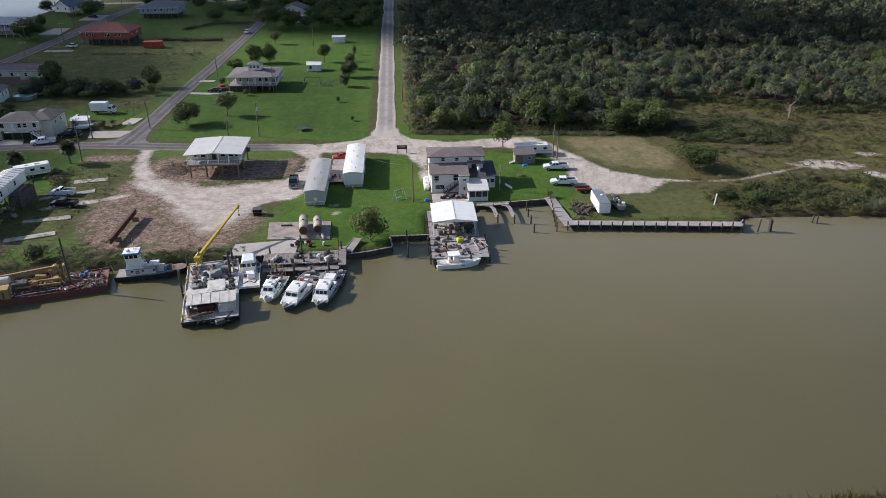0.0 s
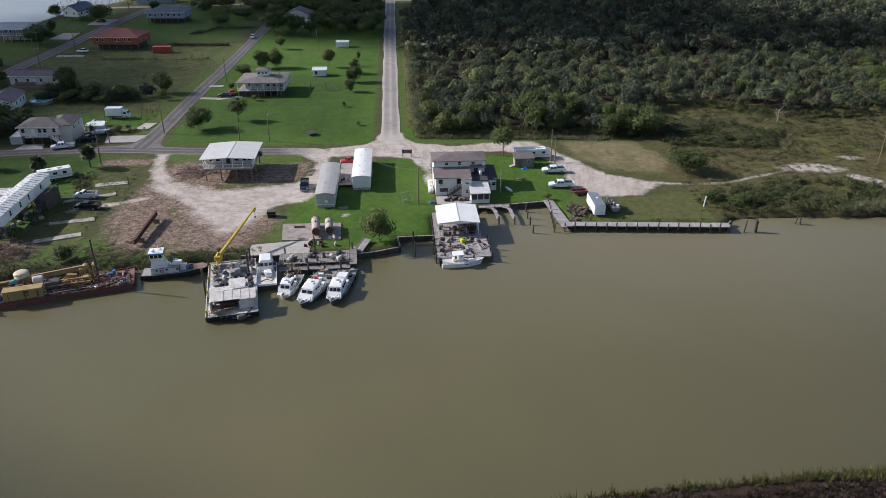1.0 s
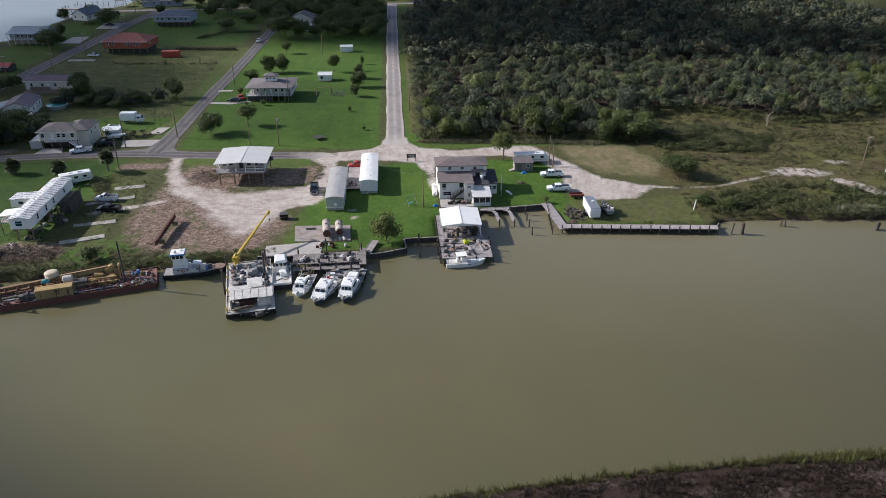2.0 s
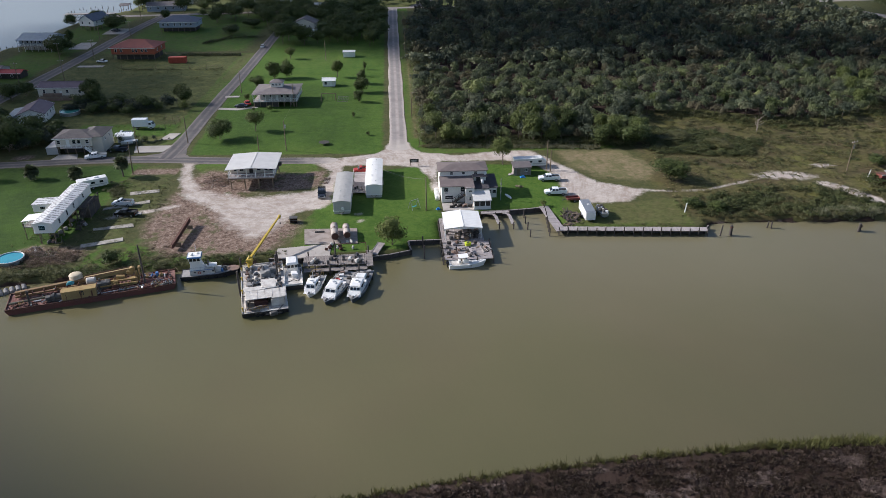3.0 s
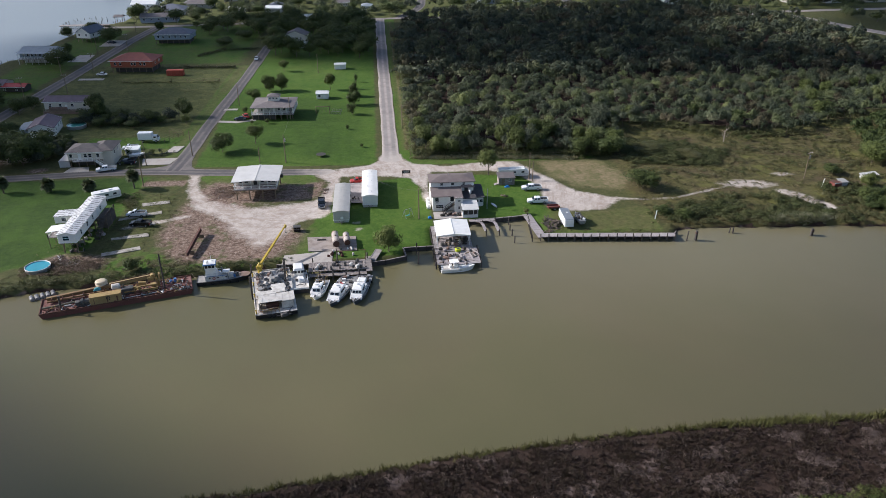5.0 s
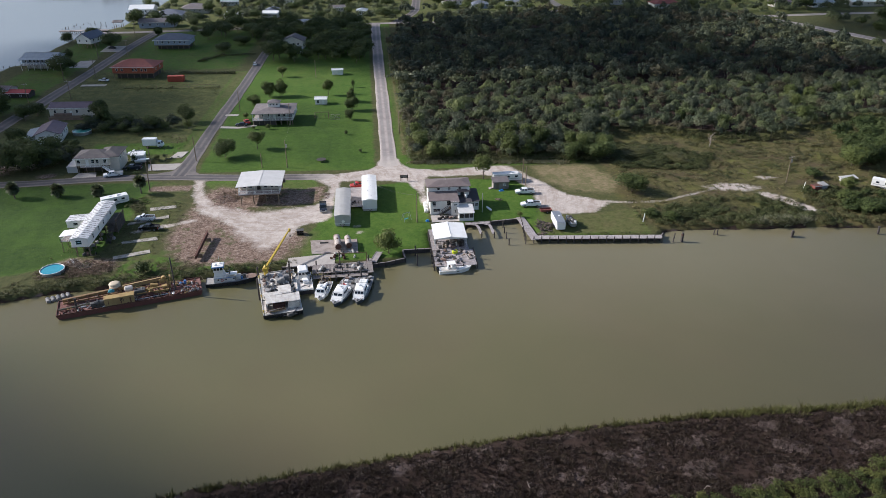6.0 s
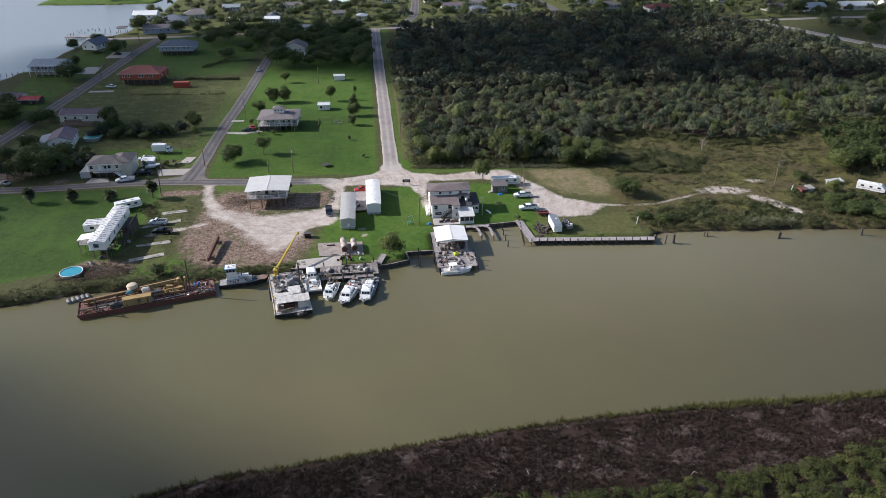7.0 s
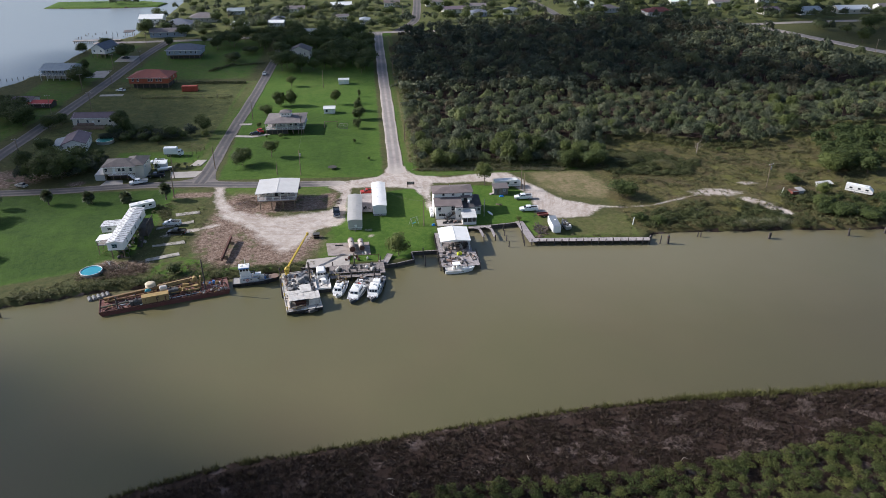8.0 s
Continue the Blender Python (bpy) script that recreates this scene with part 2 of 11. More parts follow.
    dry = mix_of(n, l, math_of(n, l, "MULTIPLY", ramp_of(n, l, mid, 0.46, 0.6), 0.6), dry, (0.1, 0.108, 0.038))
    col = mix_of(n, l, cover(s2.outputs["Alpha"] if "Alpha" in s2.outputs else c2.outputs["Alpha"]), col, dry)
    dirt = mix_of(n, l, t2, (0.085, 0.052, 0.036), (0.31, 0.222, 0.172))
    clods = noise_of(n, l, at, 1.1, 6, 0.8)
    dirt = mix_of(n, l, math_of(n, l, "MULTIPLY", ramp_of(n, l, clods, 0.53, 0.6), 0.75), dirt, (0.055, 0.034, 0.024))
    dirt = mix_of(n, l, math_of(n, l, "MULTIPLY", ramp_of(n, l, clods, 0.46, 0.39), 0.6), dirt, (0.42, 0.34, 0.28))
    dirt = mix_of(n, l, math_of(n, l, "MULTIPLY", ramp_of(n, l, fine, 0.56, 0.68), 0.55), dirt, (0.44, 0.35, 0.29))
    dirt = mix_of(n, l, math_of(n, l, "MULTIPLY", ramp_of(n, l, mid, 0.55, 0.63), 0.75), dirt, (0.07, 0.085, 0.024))
    col = mix_of(n, l, cover(s1.outputs["Blue"]), col, dirt)
    # wheel tracks sweep round the lot in arcs
    off = n.new("ShaderNodeSeparateXYZ")
    l.new(at, off.inputs["Vector"])
    ox, oy = math_of(n, l, "ADD", off.outputs["X"], 66.0), math_of(n, l, "ADD", off.outputs["Y"], -36.0)
    reach = math_of(n, l, "SQRT", math_of(n, l, "ADD", math_of(n, l, "MULTIPLY", ox, ox), math_of(n, l, "MULTIPLY", oy, oy)), 0.0)
    polar = n.new("ShaderNodeCombineXYZ")
    l.new(math_of(n, l, "MULTIPLY", reach, 1.5), polar.inputs["X"])
    l.new(math_of(n, l, "MULTIPLY", math_of(n, l, "ARCTAN2", oy, ox), 16.0), polar.inputs["Y"])
    tracks = noise_of(n, l, polar.outputs["Vector"], 0.32, 6, 0.72)
    ruts = noise_of(n, l, at, 0.75, 5, 0.7)
    shell = mix_of(n, l, r2, (0.42, 0.355, 0.305), (0.58, 0.52, 0.465))
    shell = mix_of(n, l, math_of(n, l, "MULTIPLY", ramp_of(n, l, tracks, 0.46, 0.62), 0.65), shell, (0.3, 0.235, 0.19))
    shell = mix_of(n, l, math_of(n, l, "MULTIPLY", ramp_of(n, l, ruts, 0.52, 0.7), 0.35), shell, (0.27, 0.21, 0.17))
    shell = mix_of(n, l, math_of(n, l, "MULTIPLY", ramp_of(n, l, ruts, 0.46, 0.3), 0.4), shell, (0.68, 0.62, 0.56))
    shell = mix_of(n, l, math_of(n, l, "MULTIPLY", ramp_of(n, l, tuft, 0.5, 0.68), 0.6), shell, (0.34, 0.265, 0.215))
    shell = mix_of(n, l, math_of(n, l, "MULTIPLY", ramp_of(n, l, fine, 0.58, 0.72), 0.5), shell, (0.74, 0.69, 0.63))
    col = mix_of(n, l, cover(s1.outputs["Green"]), col, shell)
    # dark tone of the muddy banks, also painted under the woods as shade
    mud_shade = mix_of(n, l, t2, (0.026, 0.016, 0.012), (0.052, 0.034, 0.026))
    mud_shade = mix_of(n, l, math_of(n, l, "MULTIPLY", ramp_of(n, l, mid, 0.56, 0.66), 0.7), mud_shade, (0.17, 0.13, 0.115))
    col = mix_of(n, l, cover(s2.outputs["Green"]), col, mud_shade)
    l.new(col, p.inputs["Base Color"])
    p.inputs["Roughness"].default_value = 0.92
    p.inputs["Specular IOR Level"].default_value = 0.15
    bump_of(n, l, p, math_of(n, l, "ADD", tuft, math_of(n, l, "MULTIPLY", fine, 0.5)), 0.6, 0.35)
    return m


def water_material():
    m, n, l, p = nodes_of("muddy_water")
    at = n.new("ShaderNodeNewGeometry").outputs["Position"]
    silt = ramp_of(n, l, noise_of(n, l, at, 0.012, 4), 0.35, 0.65)
    fine = noise_of(n, l, at, 0.06, 5, 0.6)
    col = mix_of(n, l, silt, (0.121, 0.112, 0.054), (0.143, 0.122, 0.065))
    col = mix_of(n, l, math_of(n, l, "MULTIPLY", fine, 0.35), col, (0.128, 0.124, 0.056))
    sep = n.new("ShaderNodeSeparateXYZ")
    l.new(at, sep.inputs["Vector"])
    brown = ramp_of(n, l, noise_of(n, l, at, 0.02, 3), 0.46, 0.6)
    col = mix_of(n, l, math_of(n, l, "MULTIPLY", brown, 0.5), col, (0.13, 0.107, 0.058))
    # bluer, paler bay: sky reflection put into the colour, along with less silt
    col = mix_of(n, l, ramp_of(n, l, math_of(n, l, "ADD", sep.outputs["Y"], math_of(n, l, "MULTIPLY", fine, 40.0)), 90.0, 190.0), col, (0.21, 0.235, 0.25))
    # darker toward the south-east: the camera's edge falloff put into the water colour
    edge_dark = math_of(n, l, "ADD", math_of(n, l, "SUBTRACT", math_of(n, l, "MULTIPLY", sep.outputs["X"], 0.6), sep.outputs["Y"]), math_of(n, l, "MULTIPLY", noise_of(n, l, at, 0.03, 3), 30.0))
    col = mix_of(n, l, math_of(n, l, "MULTIPLY", ramp_of(n, l, edge_dark, 55.0, 150.0), 0.85), col, (0.068, 0.06, 0.036))
    # paler before the docks and the marsh: low sky's reflection put into the colour
    shore_sheen = math_of(n, l, "ADD", sep.outputs["Y"], math_of(n, l, "MULTIPLY", noise_of(n, l, at, 0.04, 3), 24.0))
    shore_sheen = math_of(n, l, "MULTIPLY", ramp_of(n, l, shore_sheen, -42.0, 6.0), ramp_of(n, l, sep.outputs["Y"], 60.0, 30.0))
    shore_sheen = math_of(n, l, "MULTIPLY", math_of(n, l, "MULTIPLY", shore_sheen, ramp_of(n, l, sep.outputs["X"], -60.0, -5.0)), ramp_of(n, l, sep.outputs["X"], 115.0, 40.0))
    col = mix_of(n, l, math_of(n, l, "MULTIPLY", shore_sheen, 0.9), col, (0.185, 0.165, 0.1))
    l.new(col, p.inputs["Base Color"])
    p.inputs["Roughness"].default_value = 0.26
    p.inputs["IOR"].default_value = 1.33
    st = n.new("ShaderNodeMapping")
    st.inputs["Scale"].default_value = (0.9, 0.45, 1)
    st.inputs["Rotation"].default_value = (0, 0, 0.3)
    l.new(at, st.inputs["Vector"])
    ripple = math_of(n, l, "ADD", noise_of(n, l, st.outputs["Vector"], 1.1, 4, 0.6), math_of(n, l, "MULTIPLY", noise_of(n, l, st.outputs["Vector"], 0.16, 3), 2.0))
    bump_of(n, l, p, ripple, 0.22, 0.12)
    return m


def asphalt_material(name, lo, hi, edge, fade=None):
    m, n, l, p = nodes_of(name)
    at = n.new("ShaderNodeNewGeometry").outputs["Position"]
    across = n.new("ShaderNodeAttribute")
    across.attribute_name = "across"
    col = mix_of(n, l, ramp_of(n, l, noise_of(n, l, at, 0.18, 5, 0.7), 0.3, 0.7), lo, hi)
    # wheel tracks worn darker, loose stone along the middle and the rims
    wave = ramp_of(n, l, math_of(n, l, "COSINE", math_of(n, l, "MULTIPLY", across.outputs["Fac"], 6.0), 0.0), -0.2, 1.0)
    col = mix_of(n, l, math_of(n, l, "MULTIPLY", math_of(n, l, "MULTIPLY", wave, ramp_of(n, l, noise_of(n, l, at, 0.25, 5, 0.7), 0.3, 0.6)), 0.85), col, edge)
    rim = ramp_of(n, l, math_of(n, l, "ADD", math_of(n, l, "ABSOLUTE", across.outputs["Fac"], 0.0), math_of(n, l, "MULTIPLY", noise_of(n, l, at, 0.6, 5, 0.7), 0.7)), 0.98, 1.3)
    col = mix_of(n, l, rim, col, edge)
    if fade:
        # loose shell dragged over the end of the road
        sep = n.new("ShaderNodeSeparateXYZ")
        l.new(at, sep.inputs["Vector"])
        reach = math_of(n, l, "ADD", sep.outputs[fade[0]], math_of(n, l, "MULTIPLY", math_of(n, l, "SUBTRACT", noise_of(n, l, at, 0.3, 5, 0.7), 0.5), 12.0))
        col = mix_of(n, l, ramp_of(n, l, reach, fade[1], fade[2]), col, (0.56, 0.49, 0.43))
    grain = noise_of(n, l, at, 3.0, 4, 0.7)
    col = mix_of(n, l, math_of(n, l, "MULTIPLY", grain, 0.35), col, lo)
    l.new(col, p.inputs["Base Color"])
    p.inputs["Roughness"].default_value = 0.9
    bump_of(n, l, p, grain, 0.3, 0.03)
    return m


def glass_material():
    m, n, l, p = nodes_of("window_glass")
    p.inputs["Base Color"].default_value = (0.015, 0.02, 0.025, 1)
    p.inputs["Roughness"].default_value = 0.06
    p.inputs["IOR"].default_value = 1.5
    return m


def ribbed(name, base, wear, pitch=0.3, axis="X", rough=0.4, metal=0.0, depth=0.5):
    """Sheet with ribs along one way: siding or roof metal."""
    m = surface(name, base, wear, 0.5, 5.0, rough, metal, 0.0, 0.5)
    n, l, p = m.node_tree.nodes, m.node_tree.links, m.node_tree.nodes["Principled BSDF"]
    sep = n.new("ShaderNodeSeparateXYZ")
    l.new(n["Texture Coordinate"].outputs["Object"], sep.inputs["Vector"])
    wave = math_of(n, l, "SINE", math_of(n, l, "MULTIPLY", sep.outputs[axis], 2 * math.pi / pitch), 0.0)
    bump_of(n, l, p, wave, depth, 0.04)
    return m


M_GROUND, M_WATER, M_GLASS = ground_material(), water_material(), glass_material()
M_ASPHALT = asphalt_material("worn_asphalt", (0.062, 0.057, 0.059), (0.112, 0.103, 0.102), (0.21, 0.178, 0.16))
M_LANE = asphalt_material("chip_lane", (0.18, 0.158, 0.15), (0.275, 0.24, 0.225), (0.45, 0.38, 0.335))
M_LANE_END = asphalt_material("chip_lane_end", (0.21, 0.185, 0.175), (0.32, 0.285, 0.265), (0.48, 0.415, 0.365), ("Y", 62.0, 47.0))
M_ASPHALT_END = asphalt_material("worn_asphalt_end", (0.062, 0.057, 0.059), (0.112, 0.103, 0.102), (0.21, 0.178, 0.16), ("X", -66.0, -53.0))
M_CONCRETE = surface("old_concrete", (0.42, 0.38, 0.34), (0.26, 0.23, 0.2), 0.3, 4, 0.9, 0, 0.3, 0.6, (0.16, 0.14, 0.12))
M_WHITE = surface("white_siding", (0.82, 0.8, 0.76), (0.68, 0.65, 0.6), 0.3, 5, 0.6, 0, 0.1, 0.5)
M_TRIM = surface("white_paint", (0.8, 0.8, 0.78), (0.65, 0.64, 0.6), 0.8, 6, 0.5, 0, 0.1, 0.4)
M_WHITE_METAL = ribbed("white_roof_metal", (0.8, 0.79, 0.76), (0.64, 0.62, 0.57), 0.9, "Y", 0.6, 0.0, 0.4)
M_GREY_METAL = ribbed("grey_roof_metal", (0.38, 0.37, 0.35), (0.28, 0.27, 0.25), 0.6, "Y", 0.6, 0.0, 0.5)
M_SHINGLE = surface("brown_shingle", (0.15, 0.12, 0.115), (0.2, 0.165, 0.155), 0.6, 9, 0.9, 0, 0.5, 0.8)
M_SHINGLE_GREY = surface("grey_shingle", (0.135, 0.118, 0.118), (0.19, 0.168, 0.16), 0.6, 9, 0.9, 0, 0.5, 0.8)
M_WOOD = surface("weathered_planks", (0.27, 0.235, 0.215), (0.15, 0.125, 0.115), 0.8, 7, 0.9, 0, 0.4, 0.7, None, 0.3)
M_DECK = surface("silvered_deck", (0.36, 0.32, 0.31), (0.22, 0.19, 0.185), 0.7, 7, 0.9, 0, 0.4, 0.7, None, 0.3)
M_PILE = surface("tarred_pile", (0.06, 0.05, 0.045), (0.12, 0.1, 0.085), 1.2, 8, 0.9, 0, 0.5, 0.7)
M_TIMBER = surface("treated_timber", (0.2, 0.15, 0.1), (0.12, 0.09, 0.065), 1.0, 8, 0.85, 0, 0.4, 0.6)
M_BARK = surface("bark", (0.13, 0.1, 0.075), (0.2, 0.17, 0.14), 2.0, 9, 0.95, 0, 0.6, 0.7)
M_LEAF_FOREST = leafy("forest_leaves", (0.034, 0.045, 0.027), (0.098, 0.12, 0.064), (0.195, 0.22, 0.082))
# darker copy of the forest leaves, with cloud shade put into its colour
M_LEAF_SHADED = leafy("shaded_forest_leaves", (0.022, 0.031, 0.023), (0.07, 0.088, 0.058), (0.15, 0.16, 0.075))
M_LEAF = leafy("tree_leaves", (0.024, 0.041, 0.012), (0.078, 0.104, 0.031), (0.165, 0.19, 0.052))
M_LEAF_SHRUB = leafy("shrub_leaves", (0.03, 0.045, 0.014), (0.1, 0.114, 0.038), (0.19, 0.155, 0.078))
M_LEAF_OLIVE = leafy("olive_thicket_leaves", (0.028, 0.042, 0.011), (0.082, 0.102, 0.028), (0.16, 0.165, 0.045))
M_GRASS = leafy("grass_blades", (0.07, 0.085, 0.025), (0.13, 0.135, 0.05), (0.2, 0.165, 0.08))
M_REED = leafy("dry_reeds", (0.027, 0.016, 0.012), (0.056, 0.036, 0.028), (0.13, 0.135, 0.04))
M_PALM = leafy("palm_fronds", (0.06, 0.075, 0.035), (0.16, 0.18, 0.09), None, False)
M_DEAD = leafy("dead_brush", (0.06, 0.038, 0.026), (0.2, 0.14, 0.1), (0.12, 0.12, 0.045))
M_LEAF_GREY = leafy("grey_green_leaves", (0.03, 0.043, 0.028), (0.086, 0.105, 0.064), (0.16, 0.17, 0.1))
M_LEAF_BROWN = leafy("brownish_leaves", (0.034, 0.035, 0.02), (0.092, 0.088, 0.046), (0.15, 0.13, 0.075))
M_WISP = leafy("bleached_grass", (0.11, 0.08, 0.067), (0.175, 0.132, 0.112), None, False)
M_TALL_GRASS = leafy("tall_pale_grass", (0.15, 0.16, 0.085), (0.3, 0.29, 0.19), None, False)


# ---- land and water ----
FAR_BANK = [(-3000, -300), (-600, -100), (-300, -45), (-220, -36), (-160, -31), (-138, -28.5), (-128, -26.5), (-117, -23.3), (-101, -22), (-84, -20),
            (-77, -18.8), (-70, -17.4), (-64, -17.6), (-58, -17.8), (-44, -16.8), (-43.2, -18.3), (-34.5, -16), (-35, -11.4), (-27.3, -11.2),
            (-27.2, -1.0), (-17.2, 0.6), (-16.4, 3), (-9.8, 3.3), (-1.4, 4.2), (0.2, -1), (0.5, -7.3), (19, -8.6), (33, -10.6), (35.4, -8.4), (36.8, -6.1),
            (44.7, -5.6), (53, -6.2), (62, -6.8), (79, -7.6), (92, -9.5), (107, -10.4), (160, -14), (300, -30), (3000, -300), (3000, 3500),
            (-215, 3500), (-200, 600), (-193.5, 441), (-193, 392), (-192, 354), (-196.6, 339.5), (-197, 321), (-212, 297), (-215.6, 264.5),
            (-217.6, 219.5), (-222, 213), (-224, 201), (-234, 184), (-290, 150), (-420, 120), (-3000, 110)]
NEAR_BANK = [(-3000, -600), (-300, -160), (-130, -110), (-92.7, -96.3), (-85, -93.2), (-72, -89.7), (-64, -88.9), (-49, -86.7), (-32, -84.4), (-9, -81.9),
             (14.6, -80.6), (26.7, -80.5), (38.5, -81), (51, -80.5), (59, -80.9), (120, -83), (400, -110), (3000, -400), (3000, -2500), (-3000, -2500)]
ISLET = [(-300, 452), (-276, 448), (-240, 446), (-210, 449), (-206, 466), (-230, 480), (-300, 490)]


def inside(px, py, poly):
    """Metres by which points lie inside (plus) or outside (minus) a polygon."""
    p = np.array(poly, float)
    best = np.full(px.shape, 1e9)
    odd = np.zeros(px.shape, bool)
    for (ax, ay), (bx, by) in zip(p, np.roll(p, -1, 0)):
        dx, dy = bx - ax, by - ay
        t = np.clip(((px - ax) * dx + (py - ay) * dy) / (dx * dx + dy * dy + 1e-9), 0, 1)
        best = np.minimum(best, (px - ax - t * dx) ** 2 + (py - ay - t * dy) ** 2)
        if ay != by:
            odd ^= ((ay > py) != (by > py)) & (px < (bx - ax) * (py - ay) / (by - ay) + ax)
    return np.where(odd, 1, -1) * np.sqrt(best)


def along(px, py, line):
    """Distance of points from a line of points."""
    best = np.full(px.shape, 1e9)
    for (ax, ay), (bx, by) in zip(line, line[1:]):
        dx, dy = bx - ax, by - ay
        t = np.clip(((px - ax) * dx + (py - ay) * dy) / (dx * dx + dy * dy + 1e-9), 0, 1)
        best = np.minimum(best, (px - ax - t * dx) ** 2 + (py - ay - t * dy) ** 2)
    return np.sqrt(best)


def lumps(px, py, size, seed):
    """Smooth noise between -1 and 1 on arrays."""
    rng = np.random.default_rng(seed)
    out = np.zeros(px.shape)
    for k in range(7):
        a, f, ph = rng.uniform(0, 6.28), rng.uniform(0.6, 1.7) / size, rng.uniform(0, 6.28)
        out += np.sin((px * math.cos(a) + py * math.sin(a)) * f * 6.28 + ph + 1.3 * np.sin((py * math.cos(a) - px * math.sin(a)) * f * 3.1 + ph))
    return out / 4.0


def steps(*spans):
    """Coordinates with their own spacing in each span."""
    out = [spans[0][0]]
    for a, b, d in spans:
        out += list(np.linspace(a, b, max(2, int(round((b - a) / d)) + 1))[1:])
    return np.array(out)


GRAVEL_LOT = [(-97.2, 38), (-97.5, 43), (-100, 47.5), (-91.5, 46.5), (-94.6, 42), (-94.2, 37), (-92.6, 31), (-89.0, 25), (-84.6, 20.4), (-76.5, 16.8), (-66, 18.5), (-57.5, 21), (-55, 34), (-60, 40), (-47, 46.5), (-40, 46),
              (-32.9, 46.5), (-17.4, 44.5), (-5, 47), (3, 46.4), (9.5, 34), (16, 20.5), (27.4, 14), (21, 6.4), (11.5, 6.4), (5.8, 11.8), (6.6, 25.5), (1.4, 36.1), (-6, 39),
              (-24.5, 39.6), (-26.6, 29), (-25.5, 12), (-27.6, 17), (-28.6, 29.5), (-31, 35.2), (-37, 37.5), (-52.2, 38.5), (-53.2, 24), (-53.9, 12.4), (-55.6, 9.4), (-62.2, 6.2),
              (-64.5, 0.5), (-67.5, -6), (-70.5, -8), (-76.5, -1), (-84, 12.9), (-90.1, 17.5), (-94.8, 27)]
YARD_DIRT = [(-93, 30), (-96, 12), (-97, 0), (-93, -9), (-88, -14), (-76, -15), (-66, -14), (-61, -6), (-60, 0), (-75, 16), (-83, 28), (-71, 31), (-68, 27), (-60, 27), (-64, 33), (-90, 38)]
WOODS = [(-29, 55), (-10, 53), (24, 49), (36, 47), (46, 74), (64, 76), (80, 66), (101, 61), (130, 76), (173, 86), (240, 96), (330, 110), (330, 124), (254, 156), (226, 185),
         (216, 222), (212, 262), (204, 292), (150, 318), (60, 318), (10, 312), (-16, 300), (-29, 250), (-30.5, 150)]
SAND_TRACK = [(26, 14), (33.3, 12.4), (43, 12.4), (53, 16.4), (61, 19.4), (69, 21.2), (73, 20)]


